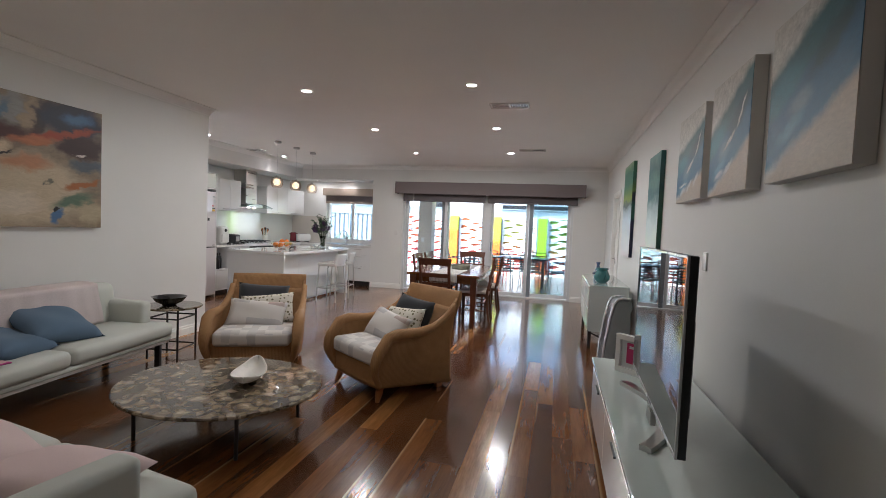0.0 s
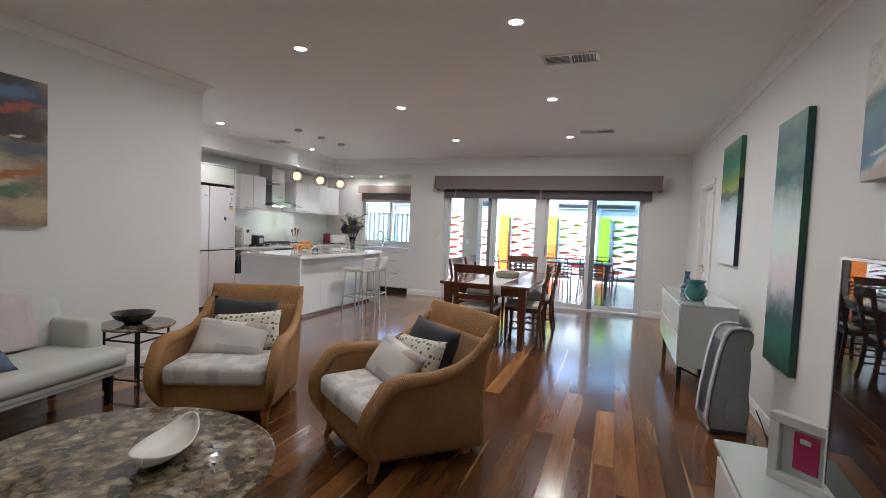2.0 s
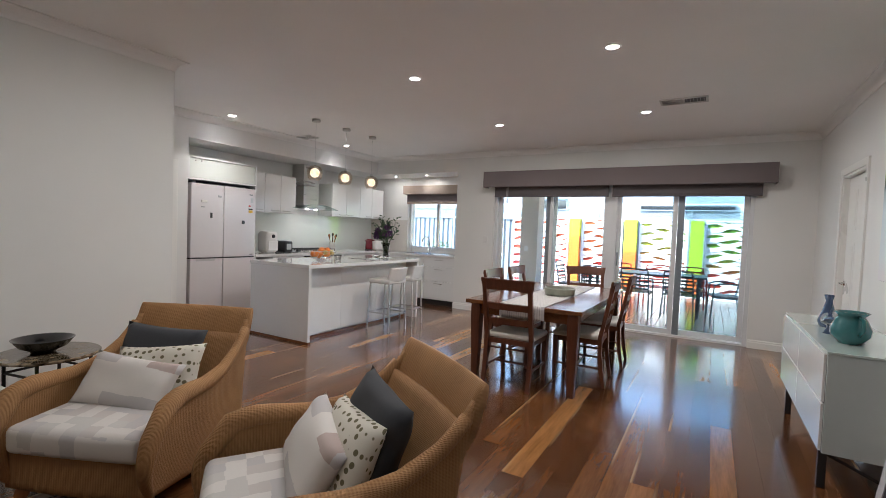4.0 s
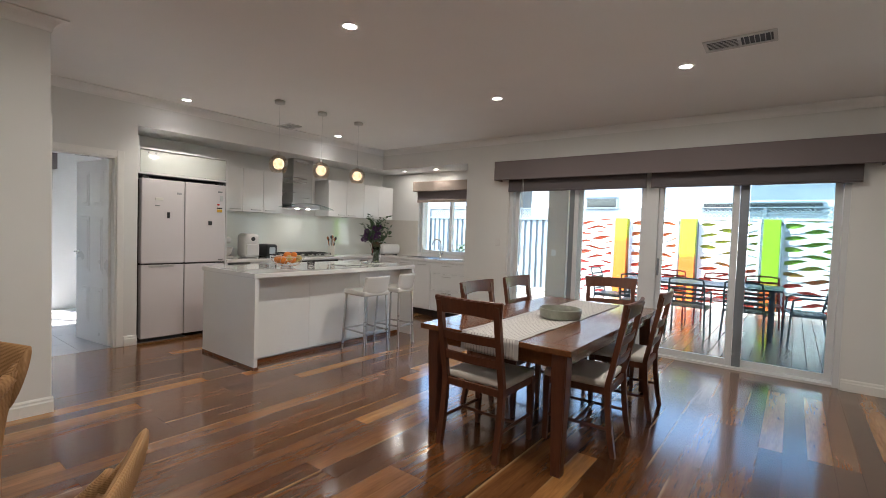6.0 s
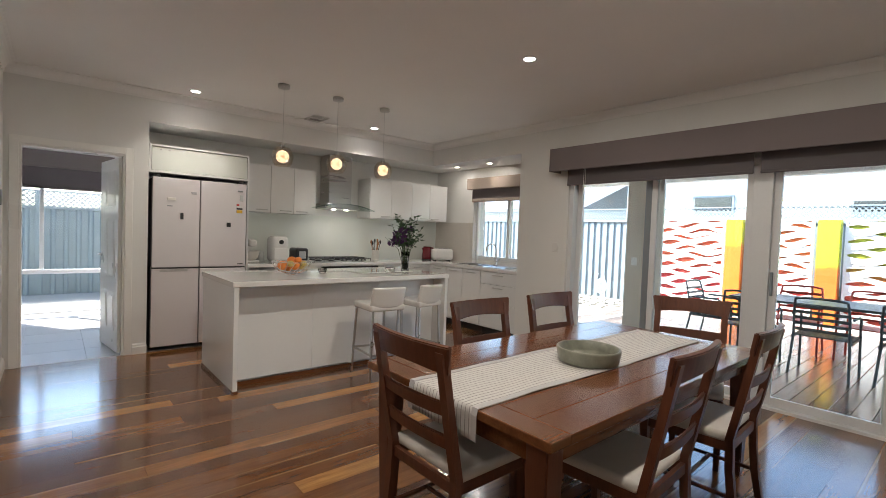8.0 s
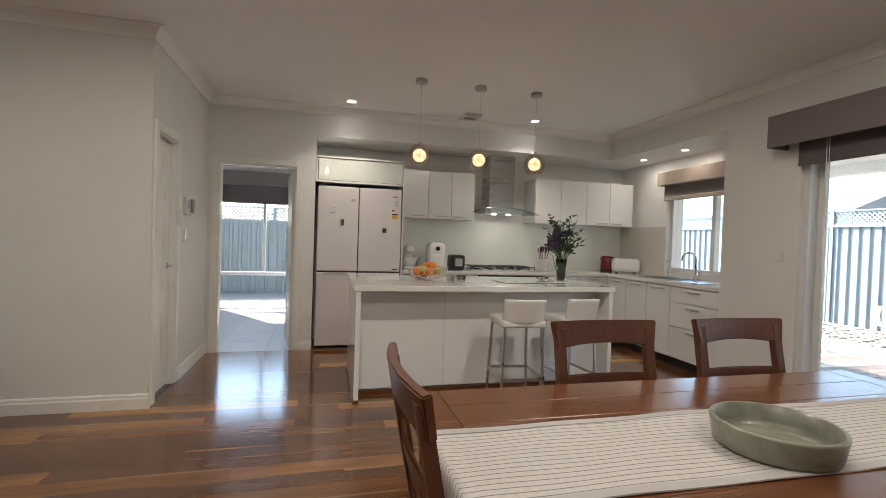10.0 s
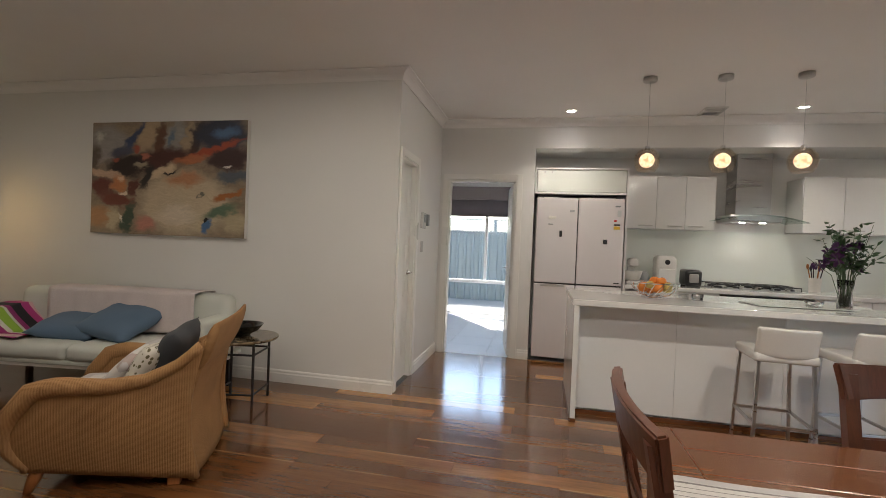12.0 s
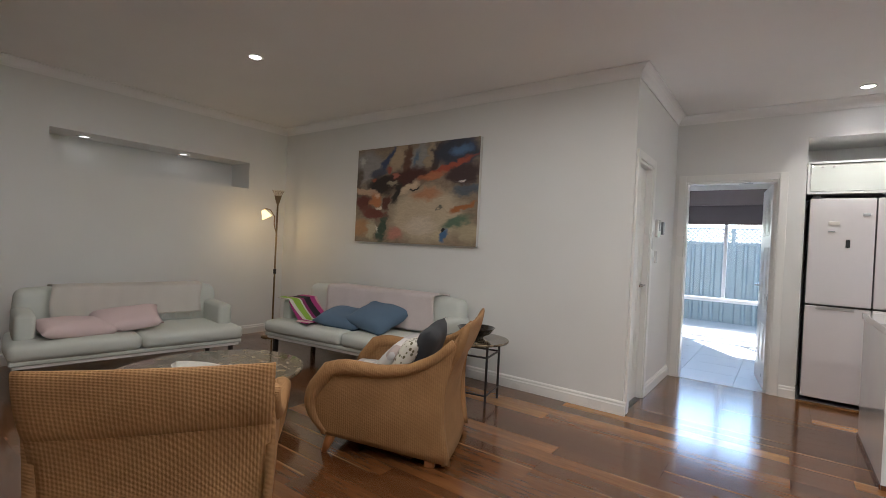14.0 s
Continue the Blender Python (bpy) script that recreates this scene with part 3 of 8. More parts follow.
M["green_edge"] = vertical_painting("green_canvas_edge", [(0.05, (0.008, 0.012, 0.04)), (0.38, (0.01, 0.014, 0.05)), (0.41, (0.02, 0.10, 0.07)), (0.55, (0.02, 0.09, 0.07)), (0.60, (0.01, 0.015, 0.03)), (0.66, (0.01, 0.02, 0.03)), (0.70, (0.12, 0.20, 0.04)), (0.82, (0.02, 0.11, 0.07)), (1.0, (0.04, 0.16, 0.09))], 0.05)

# ---- mesh helpers ----
def part(name, bm, material, parent=None, label="", smooth=False):
    """Links a bmesh as one mesh object, under a thing or part if one is given."""
    me = bpy.data.meshes.new(name)
    if smooth:
        for f in bm.faces:
            f.smooth = True
    bm.normal_update()
    bm.to_mesh(me)
    bm.free()
    me.materials.append(material)
    o = new(name, me)
    if parent is not None:
        o.parent = parent
    if label:
        o["label"] = label
    return o


def thing(name, label, category, m=None, group="", kind=""):
    o = new(name)
    if m is not None:
        o.matrix_basis = m
    return tagged(o, label, category, group, kind)


def thicken(bm, depth):
    """Gives every open sheet of the mesh a depth."""
    bm.normal_update()
    old = bm.faces[:]
    back = {v: bm.verts.new(v.co - v.normal * depth) for v in bm.verts[:]}
    rim = [e for e in bm.edges if e.is_boundary]
    for f in old:
        bm.faces.new([back[v] for v in reversed(f.verts)])
    for e in rim:
        a, b = e.verts
        bm.faces.new((b, a, back[a], back[b]))
    bmesh.ops.recalc_face_normals(bm, faces=bm.faces[:])


def add_box(bm, lo, hi, bevel=0.0, seg=2, m=None):
    lo, hi = Vector(lo), Vector(hi)
    r = bmesh.ops.create_cube(bm, size=1.0)
    vs = r["verts"]
    c, s = (lo + hi) / 2, hi - lo
    for v in vs:
        v.co = Vector((v.co.x * s.x, v.co.y * s.y, v.co.z * s.z)) + c
        if m is not None:
            v.co = m @ v.co
    if bevel > 0:
        es = {e for v in vs for e in v.link_edges}
        bmesh.ops.bevel(bm, geom=list(es), offset=min(bevel, 0.48 * min(abs(x) for x in s)), segments=seg, affect="EDGES", profile=0.5)
    return bm


def box(lo, hi, bevel=0.0, seg=2, m=None):
    return add_box(bmesh.new(), lo, hi, bevel, seg, m)


def boxes(items, bevel=0.0):
    bm = bmesh.new()
    for lo, hi in items:
        add_box(bm, lo, hi, bevel)
    return bm


def lathe(profile, n=28, center=(0, 0, 0), squash=1.0):
    """A turned shape from (radius, height) pairs."""
    bm = bmesh.new()
    add_lathe(bm, profile, n, center, squash)
    return bm


def add_lathe(bm, profile, n=28, center=(0, 0, 0), squash=1.0):
    cx, cy, cz = center
    rings = []
    for r, z in profile:
        if r < 1e-5:
            rings.append([bm.verts.new((cx, cy, cz + z))])
        else:
            rings.append([bm.verts.new((cx + r * math.cos(2 * math.pi * i / n), cy + squash * r * math.sin(2 * math.pi * i / n), cz + z)) for i in range(n)])
    for a, b in zip(rings, rings[1:]):
        for i in range(n):
            j = (i + 1) % n
            if len(a) == 1 and len(b) == 1:
                continue
            if len(a) == 1:
                bm.faces.new((a[0], b[j], b[i]))
            elif len(b) == 1:
                bm.faces.new((a[i], a[j], b[0]))
            else:
                bm.faces.new((a[i], a[j], b[j], b[i]))


def add_tube(bm, pts, r, n=8, caps=True):
    """A round bar along a line of points; r is one radius or one for each point."""
    pts = [Vector(p) for p in pts]
    rs = r if isinstance(r, (list, tuple)) else [r] * len(pts)
    rings, side = [], None
    for i, p in enumerate(pts):
        d = (pts[min(i + 1, len(pts) - 1)] - pts[max(i - 1, 0)]).normalized()
        if side is None:
            side = d.cross(Vector((0, 0, 1)) if abs(d.z) < 0.9 else Vector((1, 0, 0))).normalized()
        side = (side - d * side.dot(d)).normalized()
        up = d.cross(side)
        rings.append([bm.verts.new(p + rs[i] * (math.cos(2 * math.pi * k / n) * side + math.sin(2 * math.pi * k / n) * up)) for k in range(n)])
    for a, b in zip(rings, rings[1:]):
        for k in range(n):
            bm.faces.new((a[k], a[(k + 1) % n], b[(k + 1) % n], b[k]))
    if caps:
        bm.faces.new(rings[0][::-1])
        bm.faces.new(rings[-1])
    return bm


def tube(pts, r, n=8):
    return add_tube(bmesh.new(), pts, r, n)


def prism(poly, a, b, axis="x"):
    """A flat outline of (u, v) pairs, extruded from a to b along an axis."""
    bm = bmesh.new()
    add_prism(bm, poly, a, b, axis)
    return bm


def add_prism(bm, poly, a, b, axis="x"):
    def place(u, v, w):
        return {"x": (w, u, v), "y": (u, w, v), "z": (u, v, w)}[axis]
    ra = [bm.verts.new(place(u, v, a)) for u, v in poly]
    rb = [bm.verts.new(place(u, v, b)) for u, v in poly]
    n = len(poly)
    for i in range(n):
        bm.faces.new((ra[i], ra[(i + 1) % n], rb[(i + 1) % n], rb[i]))
    bm.faces.new(ra[::-1])
    bm.faces.new(rb)
    bmesh.ops.recalc_face_normals(bm, faces=bm.faces[:])


def grid_surface(fn, nu, nv, thick=0.0):
    """A sheet of points fn(u, v), u and v from 0 to 1, with a thickness."""
    bm = bmesh.new()
    vs = [[bm.verts.new(fn(i / nu, j / nv)) for j in range(nv + 1)] for i in range(nu + 1)]
    for i in range(nu):
        for j in range(nv):
            bm.faces.new((vs[i][j], vs[i + 1][j], vs[i + 1][j + 1], vs[i][j + 1]))
    bmesh.ops.recalc_face_normals(bm, faces=bm.faces[:])
    if thick:
        thicken(bm, thick)
        bmesh.ops.recalc_face_normals(bm, faces=bm.faces[:])
    return bm


def pillow(w, h, d, seed=0, n=14, pinch=0.55):
    """A soft cushion in the xz plane, with pointed corners."""
    rnd = random.Random(seed)
    ph = [rnd.uniform(0, 6) for _ in range(4)]
    bm = bmesh.new()
    top, bot = [], []
    for i in range(n + 1):
        ra, rb = [], []
        for j in range(n + 1):
            u, v = 2 * i / n - 1, 2 * j / n - 1
            f = max(0.0, (1 - u ** 4) * (1 - v ** 4)) ** pinch
            x = w / 2 * u * (1 - 0.07 * (1 - v * v) * abs(u) ** 3)
            z = h / 2 * v * (1 - 0.07 * (1 - u * u) * abs(v) ** 3)
            k = d / 2 * f * (1 + 0.10 * math.sin(3 * u + ph[0]) * math.sin(4 * v + ph[1]) + 0.05 * math.sin(9 * u * v + ph[2]))
            a = bm.verts.new((x, -k, z))
            b = a if i in (0, n) or j in (0, n) else bm.verts.new((x, k, z))
            ra.append(a)
            rb.append(b)
        top.append(ra)
        bot.append(rb)
    for i in range(n):
        for j in range(n):
            bm.faces.new((top[i][j], top[i + 1][j], top[i + 1][j + 1], top[i][j + 1]))
            bm.faces.new((bot[i][j], bot[i][j + 1], bot[i + 1][j + 1], bot[i + 1][j]))
    return bm


def structure(name, bm, material, label):
    return tagged(part(name, bm, material), label, "structure", kind="structure")


# ---- plan ----
H = 2.74                 # ceiling
XE, XW = 1.43, -3.76     # television wall, painting wall
YN, YS = 2.37, 11.83     # wall behind the sofa, wall with the sliding doors
XK, XB = -5.39, -6.02    # doorway wall and bulkhead, kitchen back wall
YP = 6.95                # passage wall with the cupboard door
YA = 8.05                # start of the kitchen alcove
YW, HB = 12.45, 2.42     # kitchen window wall, bulkhead underside
XC = -3.60               # end of the wall beside the sliding doors
XH = -0.55               # end of the wall behind the sofa
SX0, SX1, SH = -2.87, 0.79, 2.10
WX0, WX1, WZ0, WZ1 = -5.07, -3.72, 0.99, 2.05
DY0, DY1, DH = 7.055, 7.85, 2.05
T = 0.12

structure("wall_east", boxes([((XE, -1.6, 0), (XE + T, 9.80, H)), ((XE, 10.60, 0), (XE + T, YS + 0.25, H)), ((XE, 9.80, 2.06), (XE + T, 10.60, H))]), M["wall"], "off-white painted plaster wall with five canvases")
structure("wall_north", boxes([((XW - T, YN - 0.5, 0), (XH, YN, 1.87)), ((XW - T, YN - 0.5, 2.20), (XH, YN, H)), ((XW - T, YN - 0.5, 1.87), (-3.22, YN, 2.20)), ((-1.22, YN - 0.5, 1.87), (XH, YN, 2.20)), ((-3.22, YN - 0.5, 1.87), (-1.22, YN - 0.42, 2.20))]), M["wall"], "off-white plaster wall with a long lit niche")
structure("wall_west", boxes([((XW - T, YN, 0), (XW, YP, H))]), M["wall"], "off-white plaster wall behind the large painting")
structure("wall_passage", boxes([((XK - T, YP - T, 0), (-4.34, YP, H)), ((-4.34, YP - T, 2.04), (XW - T - 0.0005, YP, H))]), M["wall"], "off-white plaster passage wall with a cupboard door")
structure("wall_doorway", boxes([((XK - T, YP, 0), (XK, DY0, H)), ((XK - T, DY1, 0), (XK, YA, H)), ((XK - T, DY0, DH), (XK, DY1, H))]), M["wall"], "off-white plaster wall with the laundry doorway")
structure("wall_bulkhead", boxes([((XB, YA, HB), (XK, YS, H)), ((XB, YS, HB), (XC, YW, H))]), M["wall"], "off-white bulkhead above the kitchen cabinets")
structure("wall_kitchen", boxes([((XB - T, YA - T, 0), (XB, YW + 0.25, HB)), ((XB, YA - T, 0), (XK - T, YA, H))]), M["wall"], "off-white kitchen back wall")
structure("wall_window", boxes([((XB, YW, 0), (WX0, YW + 0.25, HB)), ((WX1, YW, 0), (XC, YW + 0.25, HB)), ((WX0, YW, 0), (WX1, YW + 0.25, WZ0)), ((WX0, YW, WZ1), (WX1, YW + 0.25, HB))]), M["wall"], "off-white kitchen wall with the sink window")
structure("wall_south", boxes([((XC, YS, 0), (XC + 0.2, YW + 0.25, H)), ((XC + 0.2, YS, 0), (SX0, YS + 0.25, H)), ((SX1, YS, 0), (XE, YS + 0.25, H)), ((SX0, YS, SH), (SX1, YS + 0.25, H))]), M["wall"], "off-white plaster wall with wide sliding doors")
structure("wall_hall", boxes([((XH - T, -1.6, 0), (XH, YN - 0.5, H)), ((XH - T, -1.72, 0), (XE + T, -1.6, H))]), M["wall"], "off-white entrance hall walls")
structure("ceiling", boxes([((XB - T, -1.7, H), (XE + T, YW + 0.25, H + 0.15))]), M["ceiling"], "flat white plasterboard ceiling")


def cornice(name, p, q, n, mitre=(0, 0)):
    """Coved plaster moulding along a wall from p to q; n points into the room."""
    p, q, n = Vector((*p, H)), Vector((*q, H)), Vector((*n, 0))
    d = (q - p).normalized()
    prof = [(-0.004, 0.0), (-0.004, -0.085), (0.008, -0.085)] + [(0.085 - 0.077 * math.cos(a), -0.085 + 0.077 * math.sin(a)) for a in [math.pi / 2 * k / 6 for k in range(1, 6)]] + [(0.085, -0.008), (0.085, 0.0)]
    bm = bmesh.new()
    ends = [[bm.verts.new(e + n * u + d * (k * u) + Vector((0, 0, v + (0.004 if v == 0.0 else 0.0)))) for u, v in prof] for e, k in zip((p, q), mitre)]
    k = len(prof)
    for i in range(k):
        bm.faces.new((ends[0][i], ends[0][(i + 1) % k], ends[1][(i + 1) % k], ends[1][i]))
    bm.faces.new(ends[0][::-1])
    bm.faces.new(ends[1])
    bmesh.ops.recalc_face_normals(bm, faces=bm.faces[:])
    structure(name, bm, M["ceiling"], "white coved plaster cornice under the ceiling")


cornice("trim_cornice_1", (XW, YN), (XW, YP), (1, 0), (0, 1))
cornice("trim_cornice_2", (XW, YP), (XK, YP), (0, 1), (-1, 0))
cornice("trim_cornice_3", (XK, YP), (XK, YS), (1, 0))
cornice("trim_cornice_4", (XK, YS), (XE, YS), (0, -1))
cornice("trim_cornice_5", (XE, -1.6), (XE, YS), (-1, 0))
cornice("trim_cornice_6", (XW, YN), (XH, YN), (0, 1))


def skirting(name, p, q, n):
    """Moulded white baseboard along a wall."""
    p, q, n = Vector((*p, 0)), Vector((*q, 0)), Vector((*n, 0))
    prof = [(0, 0), (0.018, 0), (0.018, 0.075), (0.012, 0.085), (0.012, 0.098), (0.006, 0.108), (0, 0.11)]
    bm = bmesh.new()
    ends = [[bm.verts.new(e + n * u + Vector((0, 0, v + 0.001))) for u, v in prof] for e in (p, q)]
    k = len(prof)
    for i in range(k):
        bm.faces.new((ends[0][i], ends[0][(i + 1) % k], ends[1][(i + 1) % k], ends[1][i]))
    bm.faces.new(ends[0][::-1])
    bm.faces.new(ends[1])
    bmesh.ops.recalc_face_normals(bm, faces=bm.faces[:])
    structure(name, bm, M["trim"], "white moulded timber skirting board")


skirting("baseboard_1", (XW, YN), (XW, YP + 0.018), (1, 0))
skirting("baseboard_2", (-4.42, YP), (XK, YP), (0, 1))
skirting("baseboard_3", (XK, DY1 + 0.075), (XK, YA), (1, 0))
skirting("baseboard_4", (XC, YS), (SX0 - 0.01, YS), (0, -1))
skirting("baseboard_5", (SX1 + 0.01, YS), (XE, YS), (0, -1))
skirting("baseboard_6", (XE, -1.6), (XE, 9.72), (-1, 0))
skirting("baseboard_7", (XE, 10.68), (XE, YS), (-1, 0))
skirting("baseboard_8", (XW, YN), (XH, YN), (0, 1))


def door_leaf(name, w, h, mat_pose, label, handle_side=1):
    """A white moulded six-panel door with a lever handle; local x along the leaf, y its thickness."""
    d = thing(name, label, "door", mat_pose, kind="structure")
    part("leaf", box((0, -0.018, 0.005), (w, 0.018, h), 0.003, 1), M["trim"], d)
    cols = [(0.12 * w / 0.76, w / 2 - 0.05), (w / 2 + 0.05, w - 0.12 * w / 0.76)]
    for z0, z1 in ((0.22, 0.62), (0.78, 1.40), (1.52, 1.90)):
        for a, b in cols:
            for s in (-1, 1):
                bm = bmesh.new()
                add_box(bm, (a, s * 0.018 - 0.004, z0), (b, s * 0.018 + 0.004, z1), 0.003, 1)
                add_box(bm, (a + 0.035, s * 0.022 - 0.004, z0 + 0.035), (b - 0.035, s * 0.022 + 0.004, z1 - 0.035), 0.0035, 1)
                part("door_panel", bm, M["trim"], d)
    hx = w - 0.06 if handle_side > 0 else 0.06
    for s in (-1, 1):
        bm = lathe([(0.0, 0.0), (0.026, 0.0), (0.026, 0.008), (0.010, 0.012), (0.010, 0.045), (0, 0.045)], 16)
        bmesh.ops.transform(bm, matrix=Matrix.Translation((hx, s * 0.018, 1.0)) @ Matrix.Rotation(-s * math.pi / 2, 4, "X"), verts=bm.verts[:])
        add_tube(bm, [(hx, s * 0.06, 1.0), (hx - handle_side * 0.05, s * 0.062, 1.0), (hx - handle_side * 0.115, s * 0.058, 1.0)], [0.010, 0.009, 0.007])
        part("door_handle", bm, M["chrome"], d, "satin chrome lever handle", True)
    return d


def architrave(name, a, b, top, axis, face, out, depth=T, sides=(True, True)):
    """A door frame: casing on the room side and jambs through the wall."""
    w, p = 0.066, 0.018
    items = []
    def put(u0, u1, z0, z1, d0, d1):
        lo, hi = min(d0, d1), max(d0, d1)
        items.append(((u0, lo, z0), (u1, hi, z1)) if axis == "x" else ((lo, u0, z0), (hi, u1, z1)))
    if sides[0]:
        put(a - w, a, 0.002, top + w, face - out * 0.001, face + out * p)
    if sides[1]:
        put(b, b + w, 0.002, top + w, face - out * 0.001, face + out * p)
    put(a, b, top, top + w, face - out * 0.001, face + out * p)
    put(a, a + 0.02, 0.002, top, face - out * depth, face + out * 0.004)
    put(b - 0.02, b, 0.002, top, face - out * depth, face + out * 0.004)
    put(a + 0.02, b - 0.02, top - 0.02, top, face - out * depth, face + out * 0.004)
    structure(name, boxes(items, 0.003), M["trim"], "white moulded timber door frame")


architrave("trim_doorframe_1", DY0, DY1, DH, "y", XK, 1)
architrave("trim_doorframe_2", -4.34, -3.86, 2.04, "x", YP, 1)
architrave("trim_doorframe_3", 9.80, 10.60, 2.06, "y", XE, -1)
door_leaf("door_1", 0.71, 2.02, pose(XK - 0.08, DY1 - 0.03, 0.006, 0, 0, 188), "white panelled laundry door standing wide open", 1)
door_leaf("door_2", 0.435, 2.01, pose(-3.8825, YP - 0.06, 0.006, 0, 0, 180), "white panelled cupboard door, closed", 1)
door_leaf("door_3", 0.755, 2.03, pose(XE + 0.06, 9.8225, 0.006, 0, 0, 90), "white panelled door in the television wall, closed", 1)

# lining of the cupboard and of the room behind the closed door
structure("wall_cupboard", boxes([((-4.5, YP - 0.7, 0), (XW - T - 0.001, YP - 0.62, H))]), M["wall"], "plain wall inside the cupboard")
structure("wall_closet", boxes([((XE + 0.5, 9.6, 0), (XE + 0.58, 10.8, H))]), M["wall"], "plain wall behind the closed door")

# ---- sliding doors ----
YG = 11.93
sd = thing("window_1", "wide white aluminium sliding glass doors to the deck", "window", kind="structure")
part("outer_frame", boxes([((SX0, 11.86, 0.0), (SX0 + 0.05, 12.02, SH)), ((SX1 - 0.05, 11.86, 0.0), (SX1, 12.02, SH)), ((SX0 + 0.05, 11.86, SH - 0.05), (SX1 - 0.05, 12.02, SH)), ((SX0 + 0.05, 11.86, -0.01), (SX1 - 0.05, 12.02, 0.025)), ((-1.04, 11.87, 0.025), (-0.90, 12.01, SH - 0.05))], 0.003), M["alu"], sd)


def glazed(parent, x0, x1, y, z0=0.03, z1=SH - 0.05, stile=0.055, mat=None, left=None, right=None):
    left, right = left or stile, right or stile
    p = part("sliding_panel", boxes([((x0, y - 0.016, z0), (x0 + left, y + 0.016, z1)), ((x1 - right, y - 0.016, z0), (x1, y + 0.016, z1)), ((x0 + left, y - 0.016, z0), (x1 - right, y + 0.016, z0 + 0.07)), ((x0 + left, y - 0.016, z1 - 0.05), (x1 - right, y + 0.016, z1))], 0.002), mat or M["alu"], parent)
    g = part("pane", box((x0 + left - 0.003, y - 0.003, z0 + 0.067), (x1 - right + 0.003, y + 0.003, z1 - 0.047)), M["glass"], p)
    g.visible_shadow = False
    return p


glazed(sd, SX0 + 0.052, -1.83, 11.965)
glazed(sd, -1.93, -1.042, 11.92)
glazed(sd, -0.898, -0.10, 11.92)
glazed(sd, -0.17, SX1 - 0.052, 11.965, right=0.06)
part("stile_cover", boxes([((-1.995, 11.905, 0.03), (-1.932, 11.945, SH - 0.05)), ((-0.096, 11.905, 0.03), (-0.015, 11.945, SH - 0.05))], 0.002), M["alu_grey"], sd, "grey aluminium meeting stile")
fs = part("fly_screen", box((-0.01, 11.996, 0.07), (SX1 - 0.055, 11.999, SH - 0.10)), M["fly_mesh"], sd, "fine grey insect mesh")
fs.visible_shadow = False
part("door_pull", boxes([((-0.89, 11.885, 0.95), (-0.868, 11.903, 1.15))], 0.005), M["alu_grey"], sd)

pel = thing("curtain_pelmet", "long taupe fabric-covered box pelmet above the sliding doors", "pelmet")
part("front_board", box((-3.0, 11.62, 2.12), (1.0, 11.638, 2.375), 0.005), M["pelmet"], pel)
for a in (-3.0, 0.982):
    part("end_board", box((a, 11.638, 2.12), (a + 0.018, YS - 0.001, 2.375), 0.004), M["pelmet"], pel)
part("top_board", box((-2.982, 11.638, 2.357), (0.982, YS - 0.001, 2.373), 0.002), M["pelmet"], pel)
for i, (a, b) in enumerate(((-2.84, -1.015), (-0.965, 0.86))):
    bl = thing("roller_blind", "dark grey roller blind, nearly rolled up", "blind", group="roller blinds of the sliding doors")
    part("fabric", box((a, 11.755, 1.985), (b, 11.758, 2.3572)), M["blind"], bl)
    part("bottom_bar", box((a, 11.745, 1.965), (b, 11.768, 1.99), 0.006), M["blind"], bl)
ch = thing("blind_chain", "white bead chain of the roller blind", "blind chain")
part("chain", add_tube(tube([(-2.62, 11.74, 2.3575), (-2.62, 11.74, 1.02)], 0.003, 6), [(-2.60, 11.74, 2.3575), (-2.605, 11.74, 1.03)], 0.003, 6), M["white_plastic"], ch)
tagged(part("wall_switch", box((-3.06, YS - 0.009, 1.20), (-2.98, YS - 0.001, 1.31), 0.003), M["white_plastic"]), "white plastic light switch plate on the wall", "switch")
tagged(part("wall_socket", box((XE - 0.012, 5.36, 1.20), (XE - 0.001, 5.44, 1.32), 0.003), M["white_plastic"]), "white plastic power socket behind the television", "socket")

# ---- kitchen window ----
kw = thing("window_2", "white aluminium kitchen window above the sink", "window", kind="structure")
part("window_frame", boxes([((WX0, YW + 0.06, WZ0), (WX0 + 0.045, YW + 0.15, WZ1)), ((WX1 - 0.045, YW + 0.06, WZ0), (WX1, YW + 0.15, WZ1)), ((WX0 + 0.045, YW + 0.06, WZ0), (WX1 - 0.045, YW + 0.15, WZ0 + 0.045)), ((WX0 + 0.045, YW + 0.06, WZ1 - 0.045), (WX1 - 0.045, YW + 0.15, WZ1)), ((-4.42, YW + 0.07, WZ0 + 0.045), (-4.37, YW + 0.14, WZ1 - 0.045))], 0.003), M["alu"], kw)
part("window_sill", box((WX0, YW - 0.004, WZ0 - 0.02), (WX1, YW + 0.06, WZ0 + 0.004), 0.003), M["stone_white"], kw)
for a, b in ((WX0 + 0.04, -4.415), (-4.375, WX1 - 0.04)):
    g = part("pane", box((a, YW + 0.103, WZ0 + 0.04), (b, YW + 0.108, WZ1 - 0.04)), M["glass"], kw)
    g.visible_shadow = False
kb = thing("kitchen_blind", "tan pelmet with a rolled dark brown blind over the sink window", "blind")
part("pelmet", box((-5.12, YW - 0.13, 2.08), (-3.62, YW - 0.001, 2.25), 0.005), M["pelmet_tan"], kb)
part("fabric", box((-5.06, YW - 0.06, 1.93), (-3.68, YW - 0.055, 2.09)), M["pelmet"], kb)
part("bottom_bar", box((-5.06, YW - 0.07, 1.885), (-3.68, YW - 0.045, 1.935), 0.006), M["pelmet_tan"], kb)

# ---- ceiling lights and vents ----
WARM = (1.0, 0.91, 0.76)


